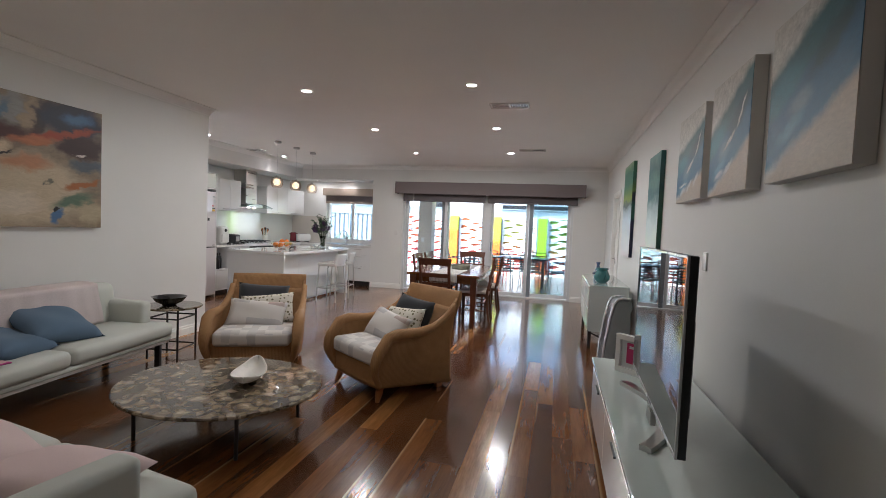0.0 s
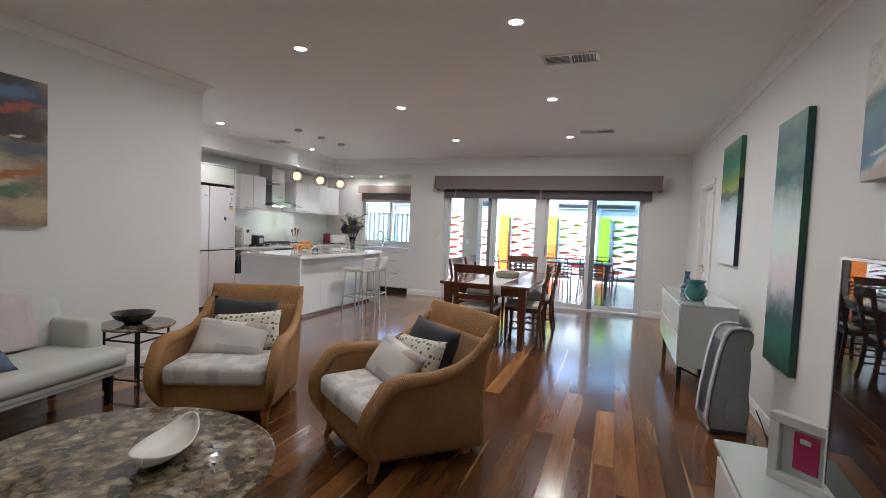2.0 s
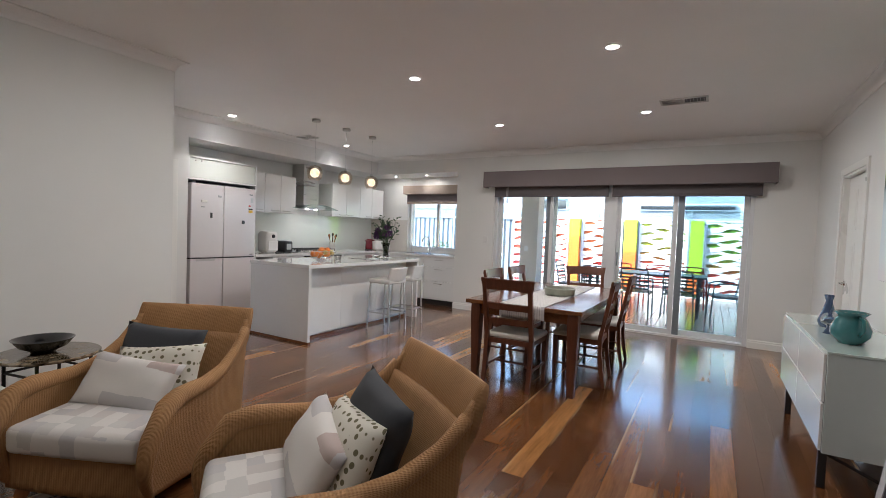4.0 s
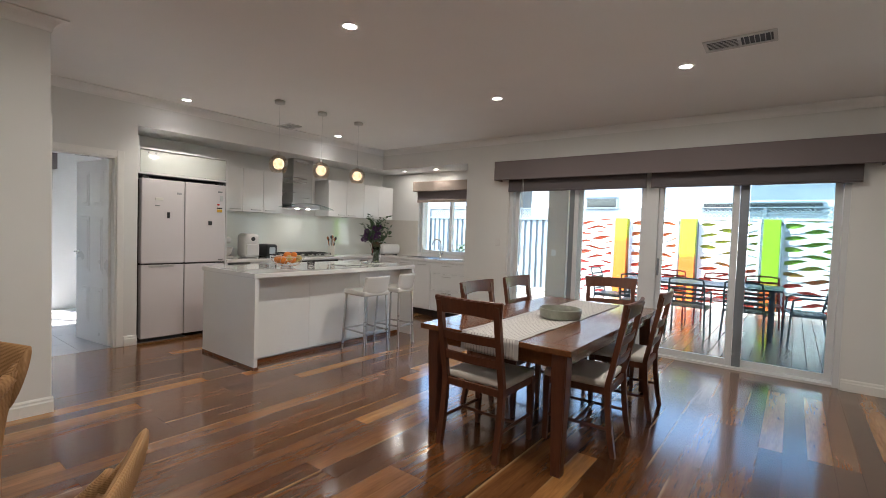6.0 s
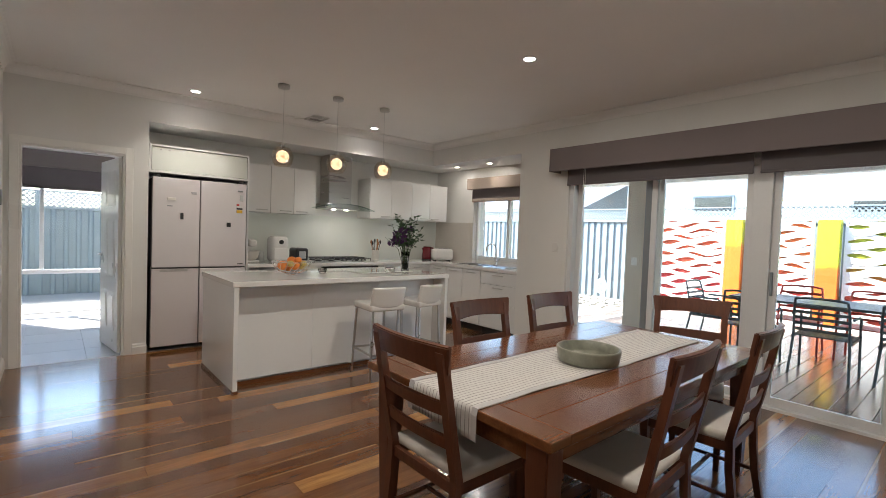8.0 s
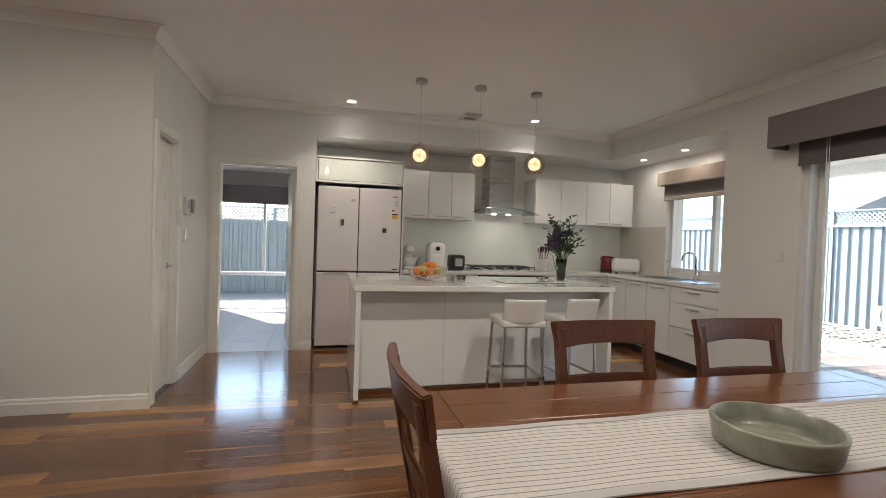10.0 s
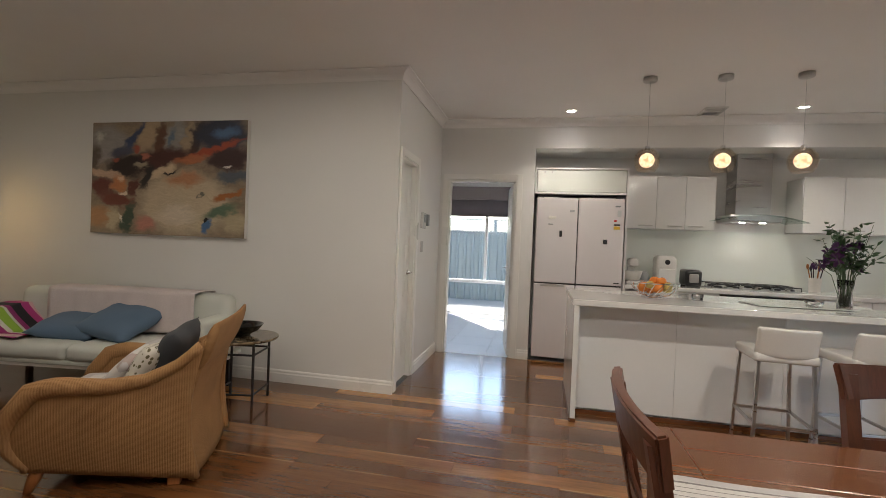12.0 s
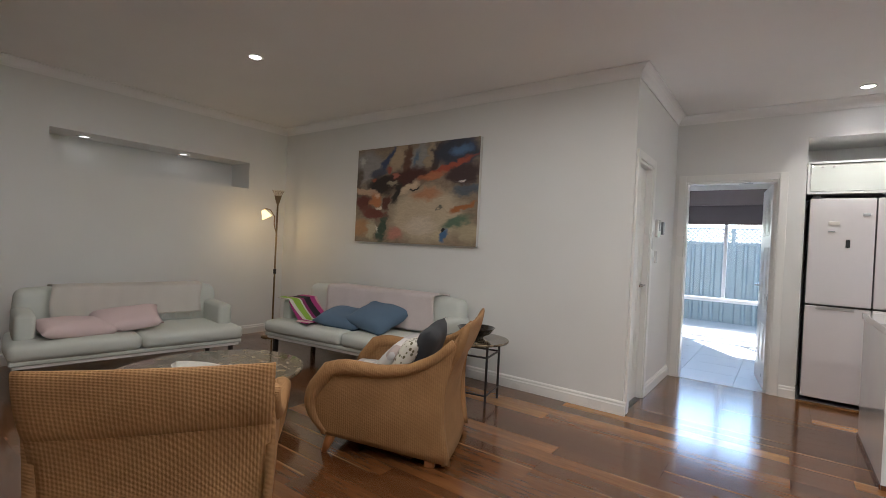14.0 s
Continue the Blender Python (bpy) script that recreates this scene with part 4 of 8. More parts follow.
def downlight(x, y, z=H, power=1.7, r=0.042, spread=180, face="lampface"):
    d = thing("downlight", "small round recessed ceiling downlight, switched on", "downlight", group="recessed downlights")
    d.location = (x, y, z)
    part("ring", lathe([(r + 0.016, 0.0), (r + 0.018, -0.005), (r + 0.004, -0.009), (r, -0.004), (r, 0.0)], 28), M["white_plastic"], d, smooth=True)
    part("diffuser", lathe([(0, -0.003), (r, -0.003), (r, 0.0), (0, 0.0)], 24), M[face], d, "glowing white diffuser")
    lamp("downlight_lamp", (x, y, z - 0.012), power, WARM, 2 * r, spread)


for y, w in ((4.36, 0.6), (6.35, 1.35), (8.155, 2.6), (10.09, 2.6)):
    downlight(-2.07, y, H, w)
for y, w in ((4.36, 0.6), (6.33, 1.35), (8.155, 2.6), (10.09, 2.6)):
    downlight(-0.36, y, H, w)
downlight(-5.05, 8.405, H, 0.8, spread=105)
downlight(-5.07, 10.55, H, 0.8, spread=105)
downlight(-5.17, 12.14, HB, 0.32, 0.036)
downlight(-4.46, 12.14, HB, 0.32, 0.036)
downlight(-1.55, YN - 0.24, 2.20, 0.003, 0.045, face="niche_lampface")
downlight(-2.52, YN - 0.24, 2.20, 0.003, 0.045, face="niche_lampface")


def ceiling_vent(x, y, w=0.42, d=0.2):
    v = thing("ceiling_vent", "white rectangular air vent set in the ceiling", "vent", group="air vents in the ceiling")
    v.location = (x, y, H)
    part("frame", boxes([((-w / 2, -d / 2, -0.012), (w / 2, -d / 2 + 0.022, 0)), ((-w / 2, d / 2 - 0.022, -0.012), (w / 2, d / 2, 0)), ((-w / 2, -d / 2 + 0.022, -0.012), (-w / 2 + 0.022, d / 2 - 0.022, 0)), ((w / 2 - 0.022, -d / 2 + 0.022, -0.012), (w / 2, d / 2 - 0.022, 0)), ((-0.01, -d / 2 + 0.022, -0.012), (0.01, d / 2 - 0.022, 0))], 0.002), M["white_plastic"], v)
    # no duct is modelled: a black sheet paints its shade behind the slats
    part("backing", box((-w / 2 + 0.02, -d / 2 + 0.02, -0.004), (w / 2 - 0.02, d / 2 - 0.02, -0.002)), M["black"], v, "black sheet in place of the duct's shade")
    for side in (0, 1):
        n = 6
        for i in range(n):
            if side:
                x0 = 0.012 + (i + 0.5) * (w / 2 - 0.034) / n
                bm = box((x0 - 0.0025, -d / 2 + 0.022, -0.0065), (x0 + 0.0025, d / 2 - 0.022, -0.004))
            else:
                y0 = -d / 2 + 0.022 + (i + 0.5) * (d - 0.044) / n
                bm = box((-w / 2 + 0.022, y0 - 0.0025, -0.0065), (-0.01, y0 + 0.0025, -0.004))
            part("slat", bm, M["white_plastic"], v)
    return v


ceiling_vent(-0.08, 7.06)
ceiling_vent(0.02, 9.77)
ceiling_vent(-5.16, 9.78, 0.3, 0.2)

sm = thing("wall_control", "white thermostat panel with a grey screen beside the door", "thermostat")
part("body", box((-4.66, YP + 0.001, 1.44), (-4.53, YP + 0.028, 1.60), 0.006), M["white_plastic"], sm)
part("screen", box((-4.64, YP + 0.026, 1.50), (-4.58, YP + 0.031, 1.58), 0.002), M["grey_plastic"], sm)
part("holder", box((-4.76, YP + 0.001, 1.47), (-4.70, YP + 0.04, 1.59), 0.006), M["grey_plastic"], sm)
tagged(part("wall_switch", box((-4.64, YP + 0.001, 1.20), (-4.56, YP + 0.010, 1.31), 0.003), M["white_plastic"]), "white plastic light switch plate by the cupboard", "switch")

# ---- kitchen ----
def handle(parent, lo, hi):
    part("handle", box(lo, hi, 0.004), M["steel"], parent, "brushed steel bar handle")


BF = XK - 0.02           # bench front
BH = 0.92
# fridge in its alcove
fr = thing("refrigerator", "white glass-fronted four-door refrigerator with dark sides", "refrigerator")
part("body", box((XB + 0.02, 8.085, 0.03), (-5.47, 9.03, 1.85), 0.006), M["dark"], fr, "dark grey fridge body")
FX = -5.375
for y0, y1, z0, z1 in ((8.085, 8.535, 0.90, 1.86), (8.545, 9.03, 0.90, 1.86), (8.085, 8.535, 0.05, 0.885), (8.545, 9.03, 0.05, 0.885)):
    d = part("door", box((-5.465, y0, z0), (FX, y1, z1), 0.008, 2), M["fridge"], fr)
    if z0 > 0.5:
        part("handle_recess", box((FX - 0.02, y0 + 0.002, z0 - 0.013), (FX - 0.006, y1 - 0.002, z0 - 0.002)), M["dark"], d, "dark grip recess")
        if y0 < 8.3:
            part("handle", box((FX - 0.004, y0 + 0.075, z0 - 0.045), (FX + 0.004, y0 + 0.34, z0 - 0.018), 0.003), M["steel"], d)
for y in (8.10, 8.95):
    part("hinge_cap", box((-5.5, y, 1.86), (-5.40, y + 0.06, 1.885), 0.004), M["dark"], fr)
for nm, lab, mt, y0, y1, z0, z1 in (("fridge_magnet", "black figure-shaped magnet on the fridge door", "black", 8.345, 8.375, 1.42, 1.49), ("fridge_magnet", "cream magnet on the fridge door", "white_ceramic", 8.22, 8.30, 1.62, 1.65), ("fridge_magnet", "small grey magnet strip on the fridge door", "grey_plastic", 8.22, 8.27, 1.555, 1.565),
                                    ("fridge_magnet", "square black digital timer on the fridge door", "black", 8.815, 8.86, 1.355, 1.405), ("fridge_sticker", "yellow energy sticker on the fridge door", "yellow_card", 8.92, 8.985, 1.52, 1.555), ("fridge_sticker", "red and white rating label on the fridge door", "red_card", 8.92, 8.95, 1.605, 1.625), ("fridge_sticker", "dark rating strip on the fridge door", "dark", 8.92, 8.985, 1.562, 1.578), ("fridge_sticker", "white rating card on the fridge door", "white_plastic", 8.92, 8.985, 1.579, 1.604),
                                    ("fridge_sticker", "grey round logo mark on the fridge door", "grey_plastic", 8.93, 8.985, 1.765, 1.782), ("fridge_sticker", "white warranty label on the fridge door", "grey_card", 8.955, 8.995, 1.66, 1.73), ("fridge_sticker", "dark name strip on the fridge door", "dark", 8.94, 9.0, 0.925, 0.935), ("fridge_magnet", "grey lettering mark on the fridge door", "silver_plastic", 8.45, 8.50, 1.70, 1.725)):
    tagged(part(nm, box((FX, y0, z0), (FX + 0.006, y1, z1), 0.002, 1), M[mt]), lab, "magnet" if "magnet" in nm else "sticker")

# cupboard over the fridge
oc = thing("cabinet", "open white glass-fronted cupboard above the refrigerator", "cabinet")
part("body", boxes([((XB + 0.01, 8.055, 1.905), (-5.40, 8.075, 2.20)), ((XB + 0.01, 9.045, 1.905), (-5.40, 9.065, 2.20)), ((XB + 0.01, 8.075, 2.18), (-5.40, 9.045, 2.20)), ((XB + 0.01, 8.075, 1.905), (-5.40, 9.045, 1.925))], 0.001), M["satin_white"], oc)
part("door", box((-5.43, 8.08, 1.93), (-5.41, 9.04, 2.175), 0.002), M["splash"], oc, "pale green glass flap")
for y in (8.16, 8.24):
    bm = lathe([(0, 0), (0.009, 0), (0.009, 0.012), (0, 0.012)], 12)
    bmesh.ops.transform(bm, matrix=Matrix.Translation((-5.41, y, 2.15)) @ Matrix.Rotation(math.pi / 2, 4, "Y"), verts=bm.verts[:])
    part("hinge", bm, M["steel"], oc)
part("end_panel", box((XB + 0.01, 9.045, 0.0), (-5.40, 9.065, 1.903)), M["satin_white"], oc)

# wall cupboards
UX = -5.65


def wall_cabinet(y0, y1, z0, z1, hinge):
    c = thing("wall_cabinet", "white gloss wall cupboard with a bar handle", "cabinet", group="kitchen wall cupboards")
    part("body", box((XB + 0.01, y0, z0), (UX - 0.02, y1, z1)), M["satin_white"], c)
    d = part("door", box((UX - 0.019, y0 + 0.002, z0 - 0.003), (UX, y1 - 0.002, z1 + 0.003), 0.002), M["gloss_white"], c)
    ym = y1 - 0.11 if hinge > 0 else y0 + 0.11
    handle(d, (UX, ym - 0.075, z0 + 0.025), (UX + 0.022, ym + 0.075, z0 + 0.037))


for y0, y1, h in ((9.075, 9.41, 1), (9.41, 9.715, 1), (9.715, 10.02, -1)):
    wall_cabinet(y0, y1, 1.56, 2.15, h)
for y0, y1, h in ((10.87, 11.25, 1), (11.25, 11.64, -1), (11.64, 12.0, 1), (12.0, 12.37, -1)):
    wall_cabinet(y0, y1, 1.565, 2.15, h)

hood = thing("range_hood", "stainless steel chimney range hood with a curved glass canopy", "range hood")
part("chimney", box((-5.99, 10.235, 1.72), (-5.70, 10.585, 2.415), 0.004), M["steel"], hood)
def hood_sheet(u, v):
    y = 9.96 + 0.90 * u
    return (-5.99 + 0.50 * v, y, 1.745 - 0.075 * (2 * u - 1) ** 2 - 0.012 * v)
part("canopy", grid_surface(hood_sheet, 18, 6, 0.007), M["glass_hood"], hood, "curved clear glass canopy", True)
part("motor_box", box((-5.99, 10.15, 1.655), (-5.60, 10.66, 1.735), 0.012), M["steel"], hood)
for y in (10.30, 10.50):
    part("hood_light", lathe([(0, 0), (0.026, 0), (0.026, 0.006), (0, 0.006)], 16, (-5.68, y, 1.648)), M["lampface"], hood)
lamp("hood_lamp", (-5.68, 10.40, 1.642), 0.15, WARM, 0.06)

structure("trim_splashback", box((XB, 9.066, BH), (XB + 0.008, YW, 1.56)), M["splash"], "pale back-painted glass splashback behind the cooktop")
structure("trim_window_tiles", box((XB + 0.009, YW - 0.008, BH), (WX0 - 0.001, YW, 1.56)), M["tile_wall"], "pale tiles beside the kitchen window")

# base cabinets along the back wall
def base_unit(y0, y1, kind):
    c = thing("base_cabinet", "white gloss base cupboard under the bench", "cabinet", group="kitchen base cupboards")
    part("body", box((XB + 0.012, y0, 0.10), (BF - 0.022, y1, BH - 0.041)), M["satin_white"], c)
    part("kickboard", box((XB + 0.012, y0, 0.0), (BF - 0.06, y1, 0.10)), M["dark"], c)
    rows = ((0.11, 0.87),) if kind == "door" else ((0.11, 0.42), (0.43, 0.68), (0.69, 0.87))
    for z0, z1 in rows:
        d = part("drawer_front" if kind != "door" else "door", box((BF - 0.02, y0 + 0.002, z0), (BF, y1 - 0.002, z1), 0.002), M["gloss_white"], c)
        ym = (y0 + y1) / 2
        handle(d, (BF, ym - 0.09, z1 - 0.04), (BF + 0.02, ym + 0.09, z1 - 0.028))


ov = thing("shelf_cabinet", "open white bench unit holding dark bottles", "cabinet")
part("body", boxes([((XB + 0.012, 9.07, 0.10), (BF, 9.09, 0.878)), ((XB + 0.012, 9.40, 0.10), (BF, 9.42, 0.878)), ((XB + 0.012, 9.09, 0.10), (BF, 9.40, 0.12)), ((XB + 0.012, 9.09, 0.46), (BF, 9.40, 0.48)), ((XB + 0.012, 9.09, 0.12), (XB + 0.03, 9.40, 0.878))]), M["satin_white"], ov)
part("kickboard", box((XB + 0.012, 9.07, 0.0), (BF - 0.06, 9.42, 0.099)), M["dark"], ov)
part("drawer_front", box((BF - 0.018, 9.094, 0.125), (BF, 9.396, 0.455), 0.002), M["gloss_white"], ov)
for i, y in enumerate((9.16, 9.25, 9.34)):
    b = thing("wine_bottle", "dark green glass wine bottle on the open shelf", "bottle", group="bottles on the shelf")
    b.location = (-5.55 + 0.03 * (i % 2), y, 0.48)
    part("body", lathe([(0, 0), (0.036, 0), (0.037, 0.17), (0.030, 0.20), (0.014, 0.235), (0.014, 0.29), (0, 0.29)], 16), M["black"], b, smooth=True)
base_unit(9.425, 9.80, "drawers")
st = thing("oven", "built-in black glass oven under the cooktop", "oven")
part("body", box((XB + 0.012, 9.805, 0.10), (BF - 0.02, 10.98, BH - 0.041)), M["satin_white"], st)
part("door", box((BF - 0.019, 9.81, 0.11), (BF, 10.975, 0.80), 0.002), M["gloss_white"], st)
part("control_strip", box((BF - 0.019, 10.02, 0.81), (BF + 0.001, 10.90, 0.872), 0.002), M["oven"], st)
part("kickboard", box((XB + 0.012, 9.805, 0.0), (BF - 0.06, 10.98, 0.099)), M["dark"], st)
base_unit(10.985, 11.40, "drawers")
base_unit(11.405, 11.85, "door")

BY = YS + 0.012          # front of the sink bench


def sink_unit(x0, x1, kind):
    c = thing("base_cabinet", "white gloss base cupboard under the sink bench", "cabinet", group="kitchen base cupboards")
    part("body", box((x0, BY + 0.022, 0.10), (x1, YW - 0.012, BH - 0.041)), M["satin_white"], c)
    part("kickboard", box((x0, BY + 0.06, 0.0), (x1, YW - 0.012, 0.10)), M["dark"], c)
    rows = ((0.11, 0.87),) if kind == "door" else ((0.11, 0.44), (0.45, 0.70), (0.71, 0.87))
    for z0, z1 in rows:
        d = part("door" if kind == "door" else "drawer_front", box((x0 + 0.002, BY, z0), (x1 - 0.002, BY + 0.02, z1), 0.002), M["gloss_white"], c)
        xm = (x0 + x1) / 2
        handle(d, (xm - 0.09, BY - 0.02, z1 - 0.045), (xm + 0.09, BY, z1 - 0.033))


sink_unit(-5.40, -5.02, "door")
sink_unit(-5.015, -4.64, "door")
sink_unit(-4.635, -4.26, "door")
sink_unit(-4.255, XC - 0.004, "drawers")

ct = thing("benchtop", "white engineered stone benchtop around the kitchen corner", "benchtop")
part("back_run", box((XB + 0.009, 9.067, BH - 0.04), (BF + 0.02, YW - 0.009, BH), 0.003), M["stone_white"], ct)
part("sink_run", box((BF + 0.0205, BY - 0.015, BH - 0.04), (XC - 0.002, YW - 0.009, BH), 0.003), M["stone_white"], ct)

hob = thing("cooktop", "stainless steel gas cooktop with black iron trivets", "cooktop")
part("plate", box((-5.93, 9.95, BH), (-5.48, 10.85, BH + 0.012), 0.004), M["steel"], hob)
for y in (10.07, 10.26, 10.45, 10.64, 10.77):
    for x in (-5.82, -5.62):
        part("burner", lathe([(0, 0), (0.042, 0), (0.042, 0.012), (0.030, 0.022), (0, 0.022)], 16, (x, y, BH + 0.012)), M["black"], hob)
for y0, y1 in ((9.97, 10.25), (10.26, 10.54), (10.55, 10.83)):
    bm = bmesh.new()
    for x in (-5.91, -5.71, -5.52):
        add_tube(bm, [(x, y0, BH + 0.013), (x, y0, BH + 0.05), (x, y1, BH + 0.05), (x, y1, BH + 0.013)], 0.006, 6)
    for k in range(3):
        y = y0 + 0.05 + k * 0.09
        add_tube(bm, [(-5.91, y, BH + 0.05), (-5.71, y, BH + 0.056), (-5.52, y, BH + 0.05)], 0.006, 6)
    part("trivet", bm, M["black"], hob)
for i in range(5):
    part("knob", lathe([(0, 0), (0.017, 0), (0.015, 0.022), (0, 0.024)], 14, (-5.50, 10.10 + 0.15 * i, BH + 0.012)), M["steel"], hob)

# small things on the bench
mx = thing("stand_mixer", "white food mixer with a bowl on the bench", "mixer", pose(-5.72, 9.20, BH))
part("base", box((-0.10, -0.08, 0), (0.10, 0.08, 0.03), 0.012), M["white_plastic"], mx)
part("bowl", lathe([(0.05, 0.03), (0.085, 0.06), (0.105, 0.14), (0.108, 0.145), (0.10, 0.14), (0.07, 0.05), (0, 0.04)], 22), M["white_ceramic"], mx, smooth=True)
part("head", box((-0.13, -0.05, 0.20), (0.11, 0.05, 0.29), 0.035, 4), M["white_plastic"], mx, smooth=True)
part("column", box((-0.13, -0.04, 0.03), (-0.09, 0.04, 0.22), 0.012), M["white_plastic"], mx)
jar = thing("storage_tin", "small cream tin on the bench", "tin", pose(-5.86, 9.36, BH))
part("tin", lathe([(0, 0), (0.05, 0), (0.05, 0.12), (0.045, 0.125), (0.02, 0.14), (0, 0.14)], 18), M["grey_card"], jar, smooth=True)
af = thing("air_fryer", "white upright air fryer with a dark dial", "air fryer", pose(-5.72, 9.54, BH) @ Matrix.Diagonal((1.05, 1.08, 1.12, 1)))
part("body", box((-0.12, -0.10, 0.0), (0.12, 0.10, 0.30), 0.05, 4), M["white_plastic"], af, smooth=True)
part("drawer_front", box((0.10, -0.085, 0.03), (0.128, 0.085, 0.17), 0.010, 2), M["white_plastic"], af)
bm = lathe([(0, 0), (0.026, 0), (0.024, 0.014), (0, 0.016)], 18)
bmesh.ops.transform(bm, matrix=Matrix.Translation((0.12, 0.0, 0.235)) @ Matrix.Rotation(math.pi / 2, 4, "Y"), verts=bm.verts[:])
part("dial", bm, M["black"], af)
tk = thing("toaster", "black and steel two-slot toaster on the bench", "toaster", pose(-5.66, 9.80, BH))
part("body", box((-0.13, -0.085, 0.012), (0.13, 0.085, 0.19), 0.03, 4), M["black"], tk, smooth=True)
part("side_trim", box((0.11, -0.05, 0.05), (0.136, 0.05, 0.15), 0.012), M["steel"], tk)
part("slot", boxes([((-0.10, -0.045, 0.186), (0.10, -0.02, 0.193)), ((-0.10, 0.02, 0.186), (0.10, 0.045, 0.193))], 0.002), M["steel"], tk)
for x in (-0.11, 0.08):
    part("foot", box((x, -0.07, 0), (x + 0.03, 0.07, 0.014)), M["black"], tk)
for k, (y, mt, lab) in enumerate(((11.12, "white_ceramic", "cream utensil pot with wooden spoons"),)):
    cr = thing("utensil_pot", lab, "utensil pot", pose(-5.86, y, BH))
    part("pot", lathe([(0, 0), (0.055, 0), (0.06, 0.15), (0.063, 0.155), (0.055, 0.15), (0.05, 0.01), (0, 0.01)], 20), M[mt], cr, smooth=True)
    for j in range(6):
        a = j * 1.1
        tip = (0.07 * math.cos(a), 0.07 * math.sin(a), 0.26 + 0.02 * (j % 3))
        bm = tube([(0.02 * math.cos(a), 0.02 * math.sin(a), 0.02), tip], 0.006, 6)
        bmesh.ops.create_uvsphere(bm, u_segments=10, v_segments=6, radius=0.022, matrix=Matrix.Translation(tip) @ Matrix.Diagonal((1, 0.5, 1.4, 1)))
        part("utensil", bm, M["dark"] if j % 2 else M["leg_wood"], cr)
cn = thing("electric_kettle", "dark red jug kettle with a matching handle", "kettle", pose(-5.72, 12.03, BH, 0, 0, 40))
bm = bmesh.new()
rings = []
for z, q in ((0.02, 0.074), (0.06, 0.076), (0.14, 0.070), (0.20, 0.064), (0.205, 0.060)):
    rings.append([bm.verts.new((q * math.copysign(abs(math.cos(a)) ** 0.6, math.cos(a)), q * math.copysign(abs(math.sin(a)) ** 0.6, math.sin(a)), z)) for a in [2 * math.pi * k / 28 for k in range(28)]])
for ra, rb in zip(rings, rings[1:]):
    for k in range(28):
        bm.faces.new((ra[k], ra[(k + 1) % 28], rb[(k + 1) % 28], rb[k]))
bm.faces.new(rings[0][::-1])
bm.faces.new(rings[-1])
part("body", bm, M["red_plastic"], cn, smooth=True)
part("base", lathe([(0, 0), (0.080, 0), (0.080, 0.014), (0.072, 0.02), (0, 0.02)], 28), M["dark"], cn)
part("lid", box((-0.056, -0.056, 0.204), (0.056, 0.056, 0.226), 0.012, 3), M["red_plastic"], cn, smooth=True)
part("spout", prism([(-0.060, 0.15), (-0.090, 0.195), (-0.060, 0.202)], -0.022, 0.022, "y"), M["red_plastic"], cn)
part("handle", tube([(0.056, 0, 0.205), (0.105, 0, 0.20), (0.118, 0, 0.16), (0.112, 0, 0.08), (0.070, 0, 0.05)], [0.012, 0.013, 0.013, 0.012, 0.011], 10), M["red_plastic"], cn, smooth=True)
rc = thing("toaster", "cream rounded four-slice toaster in the bench corner", "toaster", pose(-5.58, 12.23, BH, 0, 0, -25))
part("body", box((-0.11, -0.185, 0.012), (0.11, 0.185, 0.20), 0.055, 5), M["white_plastic"], rc, smooth=True)
for x in (-0.035, 0.035):
    part("slot", box((x - 0.012, -0.13, 0.1985), (x + 0.012, 0.13, 0.2015), 0.001), M["black"], rc)
part("lever", box((-0.018, -0.205, 0.10), (0.018, -0.186, 0.118), 0.004), M["dark"], rc)
for y in (-0.12, 0.12):
    part("foot", box((-0.07, y - 0.015, 0), (0.07, y + 0.015, 0.014), 0.002), M["black"], rc)
sk = thing("sink", "stainless steel inset sink with a drainer", "sink")
part("rim", boxes([((-4.98, 11.95, BH), (-3.98, 12.36, BH + 0.004))], 0.002), M["steel"], sk)
# no bowls are cut: flat dark plates paint the shade inside them
for a, b in ((-4.92, -4.60), (-4.55, -4.36)):
    part("basin_shade", box((a, 12.0, BH + 0.0035), (b, 12.31, BH + 0.006), 0.002), M["dark"], sk, "flat dark plate in place of the bowl's shade")
tp = thing("mixer_tap", "tall chrome gooseneck mixer tap", "tap", pose(-4.48, 12.38, BH + 0.004))
part("base", lathe([(0, 0), (0.026, 0), (0.026, 0.01), (0.02, 0.02), (0.02, 0.09), (0, 0.09)], 18), M["chrome"], tp, smooth=True)
part("spout", tube([(0, 0, 0.08), (0, 0, 0.24)] + [(-0.02 * (1 - math.cos(a)) * 2.4, -0.055 * (1 - math.cos(a)), 0.24 + 0.075 * math.sin(a)) for a in [math.pi * k / 10 for k in range(1, 11)]] + [(-0.096, -0.11, 0.21)], 0.011, 10), M["chrome"], tp, smooth=True)
part("lever", tube([(0.02, 0, 0.06), (0.06, -0.02, 0.075), (0.10, -0.03, 0.10)], [0.009, 0.008, 0.006], 8), M["chrome"], tp, smooth=True)
t2 = thing("filter_tap", "slim white water filter tap", "tap", pose(-4.90, 12.38, BH + 0.004))
part("body", tube([(0, 0, 0), (0, 0, 0.17), (0.005, -0.01, 0.19), (0.01, -0.05, 0.20)], 0.012, 10), M["white_plastic"], t2, smooth=True)
pb = thing("soap_bottle", "clear soap bottle on the window sill", "bottle", pose(-3.80, 12.40, BH))
part("body", lathe([(0, 0), (0.03, 0), (0.032, 0.11), (0.012, 0.14), (0.012, 0.17), (0, 0.17)], 14), M["white_plastic"], pb, smooth=True)

